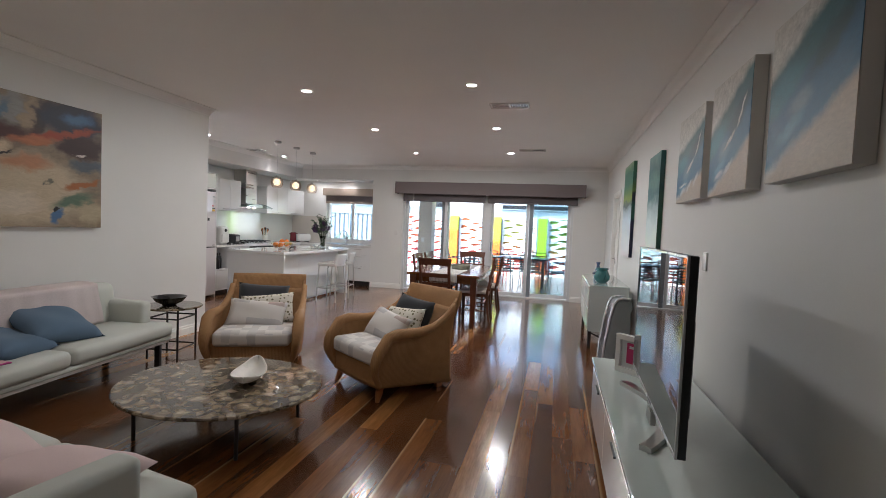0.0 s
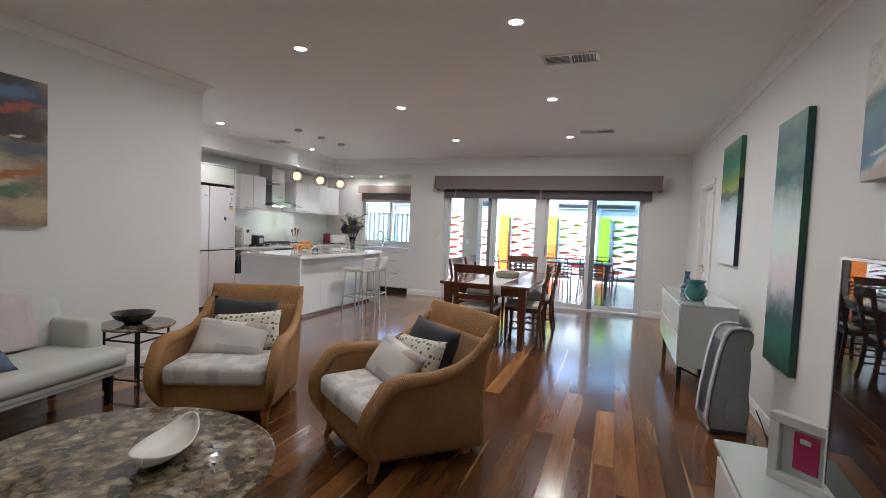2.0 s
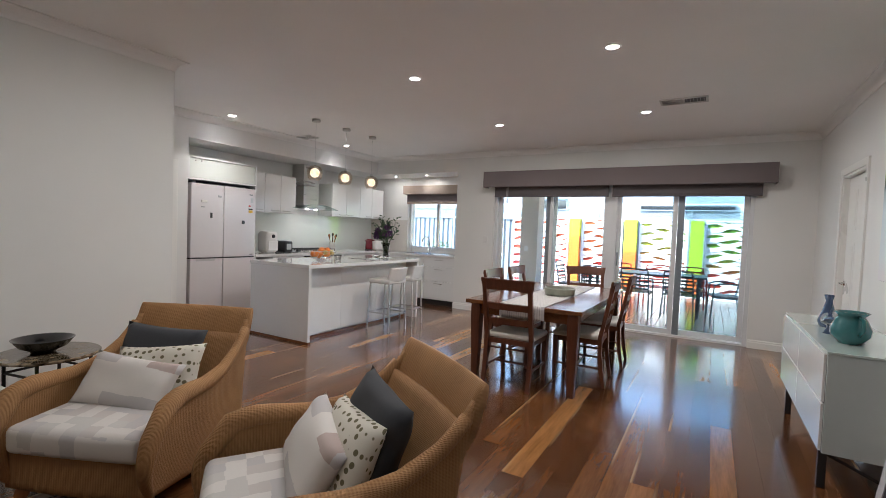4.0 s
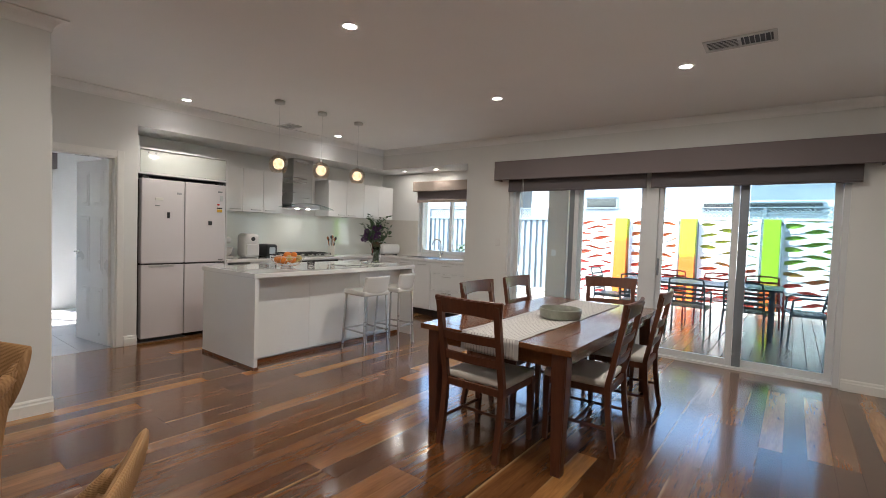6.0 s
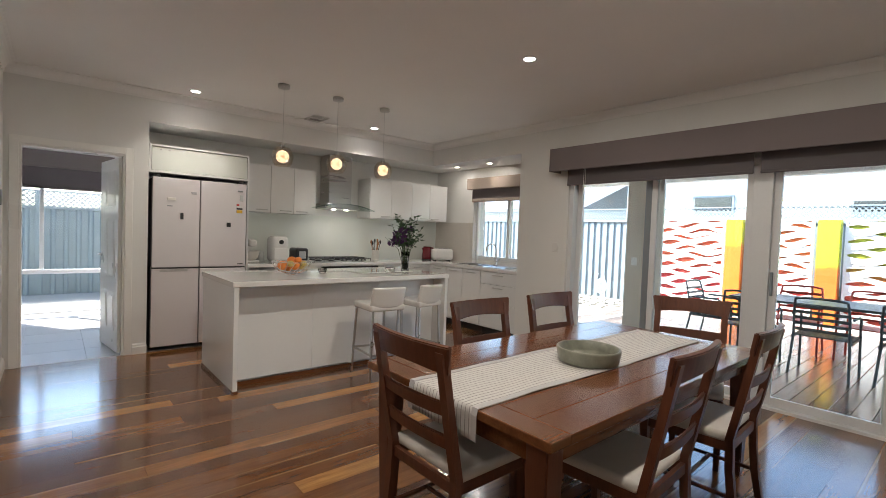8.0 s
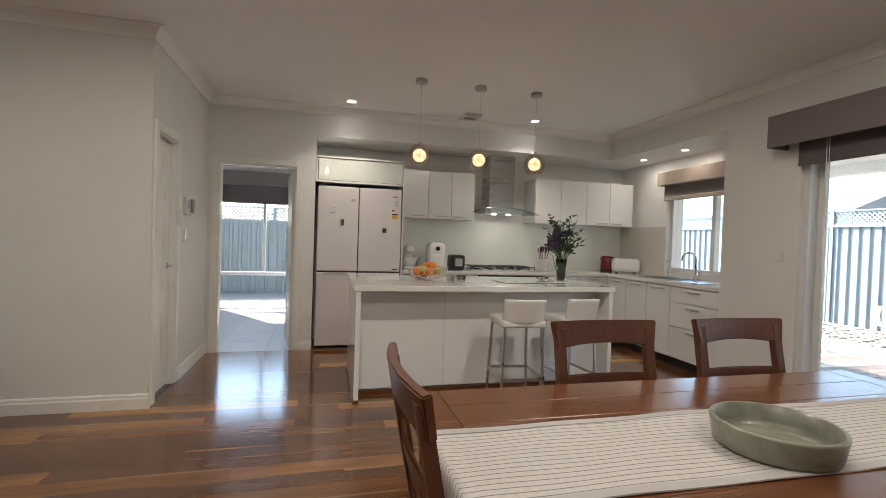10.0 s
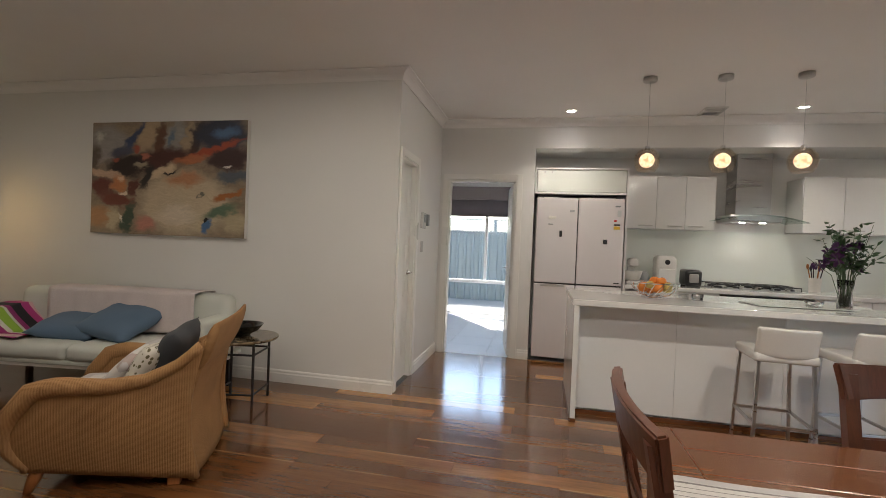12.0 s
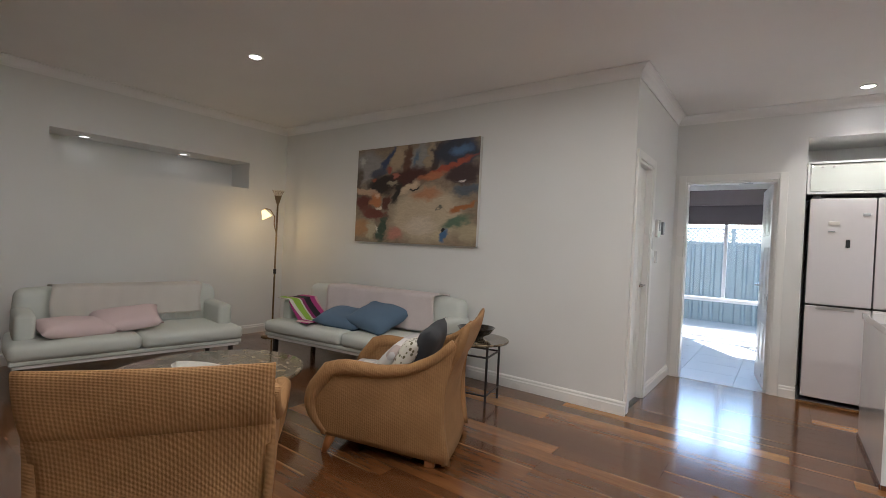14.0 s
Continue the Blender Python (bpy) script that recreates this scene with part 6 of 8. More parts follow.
def sofa(m, label, length, depth):
    """Low sofa; local x along it, -y its front, the back at +y = depth."""
    s = thing("sofa", label, "sofa", m, "pale sofas")
    L = length / 2
    part("base_frame", box((-L + 0.03, 0.03, 0.235), (L - 0.03, depth - 0.06, 0.265), 0.004), M["trim"], s)
    part("base", box((-L + 0.01, 0.012, 0.262), (L - 0.01, depth - 0.03, 0.30), 0.012), M["sofa"], s)
    for a, b in ((-L, -0.004), (0.004, L)):
        part("seat_cushion", soft_box((a, 0.0, 0.295), (b, depth - 0.14, 0.43), 0.045, 0.018), M["sofa"], s, smooth=True)
    aw = 0.165
    for a in (-L + 0.02, L - 0.02 - aw):
        part("arm", soft_box((a + 0.02, 0.20, 0.40), (a + aw - 0.02, depth - 0.04, 0.635), 0.032, 0.010), M["sofa"], s, smooth=True)
    for a, b in ((-L + 0.06, -0.004), (0.004, L - 0.06)):
        bm = soft_box((a, depth - 0.22, 0.40), (b, depth - 0.04, 0.80), 0.06, 0.018)
        for v in bm.verts:
            v.co.y += 0.12 * (v.co.z - 0.6)
        part("back_cushion", bm, M["sofa"], s, smooth=True)
    for x in (-L + 0.08, L - 0.08):
        for y in (0.10, depth - 0.12):
            part("leg", box((x - 0.016, y - 0.025, 0.0), (x + 0.016, y + 0.025, 0.236), 0.003), M["dark"], s, "dark metal leg")
    return s


SA = pose(-2.85, 4.64, 0, 0, 0, 97) @ Matrix.Diagonal((1.0, 1.0, 0.95, 1.0))
SB = pose(-1.60, 3.65, 0, 0, 0, 172) @ Matrix.Diagonal((1.0, 1.0, 0.92, 1.0))
sofa(SA, "pale grey-green fabric sofa under the large painting", 2.06, 0.76)
sofa(SB, "pale grey-green fabric sofa below the lit niche", 1.66, 0.84)


def throw(name, label, m, x0, x1, depth, mat, front_drop=0.34, back_drop=0.12, seed=0, fringe=False):
    """A cloth laid over the sofa's back."""
    t = thing(name, label, "throw", m)
    yb = depth - 0.04
    def fn(u, v):
        x = x0 + (x1 - x0) * u + 0.012 * math.sin(7 * v + seed)
        s = v * (front_drop + 0.20 + back_drop)
        wob = 0.006 * math.sin(17 * u + seed) + 0.004 * math.sin(39 * u + 2 * seed)
        if s < front_drop:
            z = 0.825 - front_drop + s
            y = yb - 0.235 + 0.12 * (z - 0.6) - abs(wob) - 0.008
        elif s < front_drop + 0.20:
            q = (s - front_drop) / 0.20
            z = 0.824 + 0.010 * math.sin(math.pi * q) + 0.3 * abs(wob)
            y = yb - 0.215 + 0.25 * q
        else:
            z = 0.825 - (s - front_drop - 0.20)
            y = yb + 0.045 + abs(wob)
        return (x, y, z)
    part("cloth", grid_surface(fn, 40, 30, 0.006), M[mat], t, smooth=True)
    if fringe:
        bm = bmesh.new()
        rnd = random.Random(seed)
        for k in range(70):
            p = Vector(fn((k + 0.5) / 70, 0.0))
            add_tube(bm, [p, p + Vector((rnd.uniform(-0.006, 0.006), -0.004, -0.025)), p + Vector((rnd.uniform(-0.01, 0.01), -0.01, -0.05))], 0.002, 4)
        part("fringe", bm, M[mat], t)
    return t


throw("throw_blanket", "pale pink and white knitted throw over the sofa back", SA, -0.62, 0.72, 0.76, "throw", 0.36, 0.02, seed=1)
throw("throw_blanket", "cream throw with a frayed edge over the sofa back", SB, -0.55, 0.62, 0.84, "linen", 0.30, 0.02, seed=3, fringe=True)

sb_ = thing("striped_blanket", "magenta, green and black striped knitted blanket over the arm", "blanket", SA)
def strip(u, v):
    y = 0.16 + 0.56 * u
    s = v * 0.70
    wob = 0.006 * math.sin(13 * u)
    if s < 0.20:
        return (-1.02 + s, y - 0.05 * v, 0.662 + wob)
    if s < 0.50:
        q = (s - 0.20) / 0.30
        return (-0.82 + 0.20 * q + 0.02 * math.sin(8 * u), y - 0.1 * v, 0.660 - 0.195 * q ** 0.8 + wob)
    return (-0.62 + (s - 0.50), y - 0.12 * v - 0.03, 0.466 + wob)
part("cloth", grid_surface(strip, 26, 30, 0.008), M["blanket"], sb_, smooth=True)


def cushion(name, label, mat, m, w, h, d, seed, bows=False, cat="cushion"):
    c = thing(name, label, cat, m)
    part("cover", pillow(w, h, d, seed), M[mat], c, smooth=True)
    if bows:
        for k, x in enumerate((-0.3, 0.0, 0.3)):
            bm = bmesh.new()
            for s in (-1, 1):
                add_tube(bm, [(x * w, 0, h / 2), (x * w + s * 0.02, -0.01, h / 2 + 0.02), (x * w + s * 0.035, 0.0, h / 2 + 0.006)], 0.005, 5)
            part("tie", bm, M[mat], c)
    return c


cushion("blue_cushion", "denim blue cushion with cloth ties lying on the sofa", "blue_cushion", SA @ pose(-0.22, 0.34, 0.510, -80, 6, 12), 0.50, 0.46, 0.16, 1, True)
cushion("blue_cushion", "denim blue cushion with cloth ties propped on another", "blue_cushion", SA @ pose(0.17, 0.36, 0.570, -68, 8, -8), 0.52, 0.48, 0.16, 2, True)
cushion("pink_cushion", "faded pink cushion lying on the sofa seat", "pink_cushion", SB @ pose(-0.42, 0.28, 0.50, -84, 3, 10), 0.52, 0.40, 0.14, 3)
cushion("pink_cushion", "faded pink cushion leaning on the sofa back", "pink_cushion", SB @ pose(-0.06, 0.34, 0.535, -74, -6, -6), 0.52, 0.40, 0.14, 4)


def armchair(m, label):
    """Wicker armchair; origin at the middle of its front on the floor, +y its back."""
    c = thing("wicker_armchair", label, "armchair", m, "wicker armchairs")
    W = 0.375
    def ztop(u):
        pts = [(0, 0.46), (0.08, 0.535), (0.2, 0.555), (0.45, 0.545), (0.65, 0.57), (0.82, 0.64), (0.93, 0.72), (1.0, 0.80)]
        for (a, p), (b, q) in zip(pts, pts[1:]):
            if u <= b:
                s = (u - a) / (b - a)
                return p + (q - p) * s
        return pts[-1][1]
    def front(v):
        return 0.06 - 0.125 * math.sin(math.pi * min(1.0, 0.10 + 0.72 * v)) ** 1.2
    def yy(u, v):
        back = 0.79 + 0.04 * v * v - 0.05 * math.sin(math.pi * v)
        return front(v) + u * (back - front(v))
    def flare(u, v):
        return W - 0.03 + 0.05 * v * (1 - 0.7 * u) + 0.02 * math.sin(math.pi * v)
    for s in (-1, 1):
        def side(u, v, s=s):
            zb = 0.115 - 0.085 * u
            return (s * flare(u, v), yy(u, v), zb + (ztop(u) - zb) * v)
        bm = grid_surface(side, 24, 14, 0.0)
        thicken(bm, 0.032)
        part("side", bm, M["wicker_y"], c, smooth=True)
        pts, rs = [], []
        for k in range(8):
            v = 0.04 + 0.115 * k
            pts.append(Vector((s * (flare(0, v) - 0.012), yy(0, v) + 0.012, 0.115 + (ztop(0) - 0.115) * v)))
            rs.append(0.020 + 0.0035 * k)
        for k in range(1, 17):
            u = 0.02 + 0.93 * k / 16
            pts.append(Vector((s * (flare(u, 1.0) - 0.004), yy(u, 1.0), ztop(u) - 0.014)))
            rs.append(0.050 - 0.026 * u)
        bm = bmesh.new()
        add_tube(bm, pts, rs, 14)
        part("arm_roll", bm, M["wicker_y"], c, smooth=True)
        bm = bmesh.new()
        add_tube(bm, [(s * 0.295, 0.07, 0.16), (s * 0.312, 0.045, 0.07), (s * 0.325, 0.02, 0.0)], [0.032, 0.030, 0.017], 14)
        part("front_leg", bm, M["leg_wood"], c, "turned orange timber foot", True)
        part("rear_foot", box((s * 0.31 - 0.02, 0.64, 0.0), (s * 0.31 + 0.02, 0.70, 0.04), 0.004), M["leg_wood"], c)
    part("front_apron", grid_surface(lambda u, v: (-W + 0.02 + (2 * W - 0.04) * u, 0.005 - 0.02 * math.sin(math.pi * u) + 0.01 * v, 0.115 + 0.19 * v), 14, 6, 0.03), M["wicker"], c, smooth=True)
    part("seat_deck", box((-W + 0.01, 0.02, 0.25), (W - 0.01, 0.66, 0.285), 0.004), M["wicker"], c)
    def outer(u, v):
        x = (-1 + 2 * u) * (0.345 + 0.015 * v)
        return (x, 0.765 + 0.04 * v * v - 0.05 * math.sin(math.pi * v) + 0.02 * math.sin(math.pi * u), 0.03 + 0.62 * v)
    part("rear_panel", grid_surface(outer, 16, 14, 0.02), M["wicker"], c, smooth=True)
    def inner(u, v):
        x = (-1 + 2 * u) * 0.36
        return (x, 0.60 + 0.19 * v + 0.02 * math.sin(math.pi * u), 0.27 + 0.42 * v)
    part("backrest", grid_surface(inner, 16, 10, 0.03), M["wicker"], c, smooth=True)
    def head(u, v):
        a = 2 * math.pi * v
        w = 0.362 + 0.003 * math.sin(a)
        zz, yy2 = 0.722 + 0.12 * math.sin(a), 0.820 + 0.026 * math.cos(a) + 0.30 * 0.125 * math.sin(a)
        return ((-1 + 2 * u) * w, yy2 + 0.022 * math.sin(math.pi * u), zz)
    bm = grid_surface(head, 18, 20, 0.0)
    bmesh.ops.remove_doubles(bm, verts=bm.verts[:], dist=0.0005)
    bmesh.ops.holes_fill(bm, edges=[e for e in bm.edges if e.is_boundary])
    bmesh.ops.recalc_face_normals(bm, faces=bm.faces[:])
    part("headrest", bm, M["wicker"], c, "rolled wicker head panel", True)
    return c


CA, CB = pose(-2.09, 5.60, 0, 0, 0, 24.6), pose(-1.11, 5.62, 0, 0, 0, -34.5)
for k, (m, lab) in enumerate(((CA, "honey-coloured wicker armchair beside the side table"), (CB, "honey-coloured wicker armchair facing the coffee table"))):
    armchair(m, lab)
    sc = thing("seat_cushion", "pale triangle-print seat cushion of the armchair", "cushion", m, "armchair seat cushions")
    part("cover", soft_box((-0.325, -0.035, 0.285), (0.325, 0.58, 0.415), 0.035, 0.014), M["geo"], sc, smooth=True)
    cushion("charcoal_cushion", "charcoal cushion against the wicker back", "charcoal", m @ pose(0.05 if k else -0.02, 0.545, 0.585, -20, 3, 0), 0.49, 0.38, 0.14, 20 + k)
    cushion("dash_cushion", "cream cushion with dark dashes", "dash", m @ pose(0.05, 0.44, 0.540, -28, -5, 3), 0.50, 0.31, 0.12, 30 + k)
    cushion("lumbar_cushion", "pale patterned lumbar cushion", "geo_large", m @ pose(-0.03, 0.335, 0.510, -34, 4, -4), 0.54, 0.29, 0.12, 40 + k)

# coffee table
cf = thing("coffee_table", "oval brown fossil marble coffee table on thin black legs", "coffee table", pose(-1.64, 4.69, 0))
bm = bmesh.new()
n = 72
prof = [(0.97, 0.285), (0.995, 0.29), (1.0, 0.298), (0.995, 0.307), (0.985, 0.31)]
rings = [[bm.verts.new((0.665 * q * math.cos(2 * math.pi * i / n), 0.58 * q * math.sin(2 * math.pi * i / n), z)) for i in range(n)] for q, z in prof]
for a, b in zip(rings, rings[1:]):
    for i in range(n):
        bm.faces.new((a[i], a[(i + 1) % n], b[(i + 1) % n], b[i]))
bm.faces.new(rings[0][::-1])
bm.faces.new(rings[-1])
part("tabletop", bm, M["marble"], cf, "polished brown fossil marble")
for sx in (-1, 1):
    for sy in (-1, 1):
        part("leg", tube([(sx * 0.37, sy * 0.33, 0.286), (sx * 0.37, sy * 0.33, 0.0)], 0.012, 12), M["dark"], cf)
part("underframe", boxes([((-0.37, -0.342, 0.255), (0.37, -0.318, 0.284)), ((-0.37, 0.318, 0.255), (0.37, 0.342, 0.284)), ((-0.382, -0.318, 0.255), (-0.358, 0.318, 0.284)), ((0.358, -0.318, 0.255), (0.382, 0.318, 0.284))], 0.002), M["dark"], cf)
sh = thing("shell_dish", "cream leaf-shaped ceramic shell dish on the marble table", "dish", pose(-1.52, 4.82, 0.31, 0, 0, 114))
def shell(u, v):
    s = 2 * u - 1
    w = 0.105 * math.sqrt(max(0.0, 1 - s * s)) * (1 - 0.30 * s) + 0.003
    x = 0.215 * s
    t = 2 * v - 1
    return (x, w * t, 0.008 + 0.055 * abs(t) ** 2.4 * (1 - 0.25 * s * s) + 0.055 * max(0, s) ** 2.5 + 0.03 * max(0, -s) ** 3)
part("shell", grid_surface(shell, 30, 16, 0.006), M["white_ceramic"], sh, smooth=True)

# side table
ste = thing("side_table", "round brown stone side table on a black steel frame", "side table", pose(-3.23, 5.90, 0))
part("tabletop", lathe([(0, 0.495), (0.262, 0.495), (0.268, 0.502), (0.268, 0.509), (0.262, 0.514), (0, 0.514)], 44), M["marble"], ste)
for k in range(4):
    a = math.pi / 4 + k * math.pi / 2 + 0.2
    x, y = 0.215 * math.cos(a), 0.215 * math.sin(a)
    part("leg", tube([(x, y, 0.495), (x, y, 0.0)], 0.010, 10), M["dark"], ste)
pts = [(0.215 * math.cos(math.pi / 4 + k * math.pi / 2 + 0.2), 0.215 * math.sin(math.pi / 4 + k * math.pi / 2 + 0.2)) for k in range(4)]
for z in (0.10, 0.40):
    bm = bmesh.new()
    for k in range(4):
        if z < 0.2 and k == 1:
            continue
        add_tube(bm, [(*pts[k], z), (*pts[(k + 1) % 4], z)], 0.008, 8)
    part("brace", bm, M["dark"], ste)
bb = thing("black_bowl", "shallow glossy black bowl on the side table", "bowl", pose(-3.25, 5.88, 0.514))
part("bowl", lathe([(0, 0), (0.06, 0.0), (0.065, 0.012), (0.12, 0.04), (0.155, 0.085), (0.158, 0.088), (0.150, 0.086), (0.11, 0.045), (0.05, 0.02), (0, 0.018)], 36), M["black_ceramic"], bb, smooth=True)

# floor lamp
fl = thing("floor_lamp", "brass uplighter floor lamp with a lit reading arm", "floor lamp", pose(-3.42, 2.72, 0))
part("base_plate", lathe([(0, 0), (0.13, 0), (0.13, 0.012), (0.10, 0.02), (0.02, 0.03), (0, 0.03)], 30), M["brass"], fl, smooth=True)
part("pole", tube([(0, 0, 0.02), (0, 0, 1.70)], 0.011, 12), M["brass"], fl, smooth=True)
part("uplight_cup", lathe([(0.012, 1.68), (0.020, 1.70), (0.045, 1.79), (0.042, 1.79), (0.0, 1.71)], 20), M["brass"], fl, smooth=True)
part("uplight_shade", lathe([(0.045, 1.79), (0.075, 1.86), (0.072, 1.86), (0.042, 1.792)], 24), M["smoke_glass"], fl, smooth=True)
part("reading_arm", tube([(0, 0, 1.30), (0.05, 0.02, 1.42), (0.06, 0.03, 1.53), (0.13, 0.05, 1.60), (0.21, 0.08, 1.61), (0.255, 0.09, 1.585)], 0.007, 8), M["brass"], fl, smooth=True)
hd = part("reading_shade", lathe([(0.022, 0.0), (0.035, -0.03), (0.06, -0.10), (0.063, -0.105), (0.056, -0.10), (0.03, -0.03), (0.0, -0.01)], 20), M["shade_lit"], fl, "glowing amber glass shade", True)
hd.matrix_basis = pose(0.255, 0.09, 1.59, 10, 28, 0)
part("switch", box((-0.014, -0.014, 0.80), (0.014, 0.014, 0.86), 0.004), M["black"], fl)
rl = bpy.data.lights.new("reading_lamp", "POINT")
rl.energy, rl.color, rl.shadow_soft_size = 0.4, (1.0, 0.66, 0.28), 0.04
new("reading_lamp", rl).location = (-3.42 + 0.23, 2.72 + 0.07, 1.46)

# television unit
tu = thing("tv_cabinet", "low white gloss television cabinet with a green glass top", "tv cabinet")
part("body", box((0.81, 3.05, 0.06), (1.36, 5.60, 0.478), 0.002), M["sideboard"], tu)
part("plinth", box((0.86, 3.10, 0.0), (1.34, 5.55, 0.06)), M["dark"], tu)
part("top", box((0.78, 3.02, 0.480), (1.37, 5.63, 0.50), 0.003), M["unit_glass"], tu, "pale green glass top")
for k in range(3):
    y0 = 3.06 + k * 0.846
    d = part("drawer_front", box((0.79, y0, 0.10), (0.809, y0 + 0.84, 0.44), 0.003), M["gloss_white"], tu)
    part("handle", box((0.778, y0 + 0.34, 0.40), (0.79, y0 + 0.50, 0.412), 0.003), M["black"], d)
tv = thing("television", "black flat-screen television on curved silver feet", "television", pose(0.945, 3.83, 0, 0, 0, -2.2) @ pose(-1.0, -3.83, 0))
part("panel", box((0.985, 3.83, 0.625), (1.015, 5.06, 1.345), 0.004), M["black"], tv)
part("screen", box((0.979, 3.84, 0.64), (0.985, 5.05, 1.336), 0.001), M["tv_screen"], tv, "glossy dark screen")
part("bezel", boxes([((0.977, 3.83, 1.336), (0.986, 5.06, 1.345)), ((0.977, 3.83, 0.625), (0.986, 5.06, 0.640)), ((0.977, 3.83, 0.64), (0.986, 3.84, 1.336)), ((0.977, 5.05, 0.64), (0.986, 5.06, 1.336))]), M["silver_plastic"], tv)
part("rear_housing", box((1.015, 4.0, 0.70), (1.06, 4.89, 1.10), 0.015), M["black"], tv)
bm = bmesh.new()
arc = [Vector((0.93 + 0.15 * (1 - (2 * k / 16 - 1) ** 2), 4.14 + 0.90 * k / 16, 0.514)) for k in range(17)]
rings = []
for k, p in enumerate(arc):
    d = (arc[min(k + 1, 16)] - arc[max(k - 1, 0)]).normalized()
    w = Vector((-d.y, d.x, 0)) * 0.026
    rings.append([bm.verts.new(p + o) for o in (w + Vector((0, 0, 0.010)), -w + Vector((0, 0, 0.010)), -w - Vector((0, 0, 0.0135)), w - Vector((0, 0, 0.0135)))])
for ra, rb in zip(rings, rings[1:]):
    for i in range(4):
        bm.faces.new((ra[i], ra[(i + 1) % 4], rb[(i + 1) % 4], rb[i]))
bm.faces.new(rings[0][::-1])
bm.faces.new(rings[-1])
bmesh.ops.recalc_face_normals(bm, faces=bm.faces[:])
part("stand", bm, M["steel"], tv, "curved silver stand")
part("stand_neck", boxes([((0.985, 4.40, 0.515), (1.01, 4.52, 0.66))], 0.004), M["steel"], tv)
ph = thing("photo_frame", "white box frame holding a magenta card", "photo frame", pose(1.0, 5.29, 0.50, 0, 0, -44))
part("frame", boxes([((-0.115, -0.02, 0.0), (0.115, 0.02, 0.035)), ((-0.115, -0.02, 0.215), (0.115, 0.02, 0.25)), ((-0.115, -0.02, 0.035), (-0.08, 0.02, 0.215)), ((0.08, -0.02, 0.035), (0.115, 0.02, 0.215))], 0.003), M["white_plastic"], ph)
part("mount", box((-0.08, 0.0, 0.035), (0.08, 0.012, 0.215)), M["grey_card"], ph)
part("card", box((-0.038, -0.006, 0.065), (0.042, 0.0, 0.20), 0.002), M["pink_card"], ph, "magenta card")
part("card_mark", boxes([((-0.016, -0.009, 0.165), (0.018, -0.006, 0.182))]), M["grey_card"], ph)

# sideboard
sbd = thing("sideboard", "pale lacquered sideboard on black metal legs", "sideboard")
part("body", box((0.90, 7.84, 0.24), (1.34, 9.42, 0.785), 0.003), M["sideboard"], sbd)
part("top", box((0.895, 7.83, 0.787), (1.345, 9.43, 0.80), 0.002), M["unit_glass"], sbd)
for k in range(2):
    for z0, z1 in ((0.25, 0.51), (0.52, 0.78)):
        y0 = 7.85 + k * 0.784
        part("drawer_front", box((0.885, y0, z0), (0.899, y0 + 0.776, z1), 0.003), M["gloss_white"], sbd)
for y in (7.98, 9.26):
    for x in (0.93, 1.31):
        part("leg", box((x - 0.02, y - 0.02, 0.0), (x + 0.02, y + 0.02, 0.24), 0.003), M["dark"], sbd)
    part("brace", tube([(0.93, y, 0.20), (1.31, y, 0.04)], 0.010, 8), M["dark"], sbd)
jg = thing("teal_jug", "squat teal glazed pottery jug with a handle", "jug", pose(1.06, 8.20, 0.80))
part("body", lathe([(0, 0), (0.06, 0), (0.095, 0.05), (0.098, 0.09), (0.075, 0.14), (0.062, 0.16), (0.085, 0.185), (0.08, 0.186), (0.055, 0.162), (0.06, 0.14), (0.08, 0.09), (0.05, 0.02), (0, 0.015)], 30), M["teal_ceramic"], jg, smooth=True)
part("handle", tube([(0.02, -0.07, 0.165), (0.03, -0.125, 0.15), (0.03, -0.13, 0.10), (0.02, -0.09, 0.06)], 0.010, 8), M["teal_ceramic"], jg, smooth=True)
bo = thing("glass_ornament", "blue-grey boat-shaped glass ornament on a foot", "ornament", pose(1.03, 8.50, 0.80, 0, 0, 80))
def boat(u, v):
    s, a = 2 * u - 1, 2 * math.pi * v
    r = 0.06 * math.sqrt(max(0.0, 1 - abs(s) ** 2.4)) + 0.004
    return (0.19 * s, r * math.cos(a), 0.085 + 0.55 * r * math.sin(a) + 0.03 * s * s)
bm = grid_surface(boat, 26, 18)
bmesh.ops.remove_doubles(bm, verts=bm.verts[:], dist=0.0005)
part("body", bm, M["blue_ceramic"], bo, smooth=True)
part("foot", lathe([(0, 0), (0.05, 0), (0.03, 0.03), (0.03, 0.06), (0, 0.06)], 18), M["blue_ceramic"], bo, smooth=True)
pt = thing("dark_pitcher", "slim dark glass pitcher with a loop handle", "pitcher", pose(1.06, 8.80, 0.80))
part("body", lathe([(0, 0), (0.05, 0), (0.06, 0.04), (0.035, 0.12), (0.018, 0.18), (0.03, 0.225), (0.026, 0.225), (0.014, 0.18), (0.0, 0.05)], 22), M["blue_ceramic"], pt, smooth=True)
part("handle", tube([(0, -0.02, 0.21), (0, -0.07, 0.21), (0, -0.085, 0.17), (0, -0.04, 0.11)], 0.006, 8), M["blue_ceramic"], pt, smooth=True)

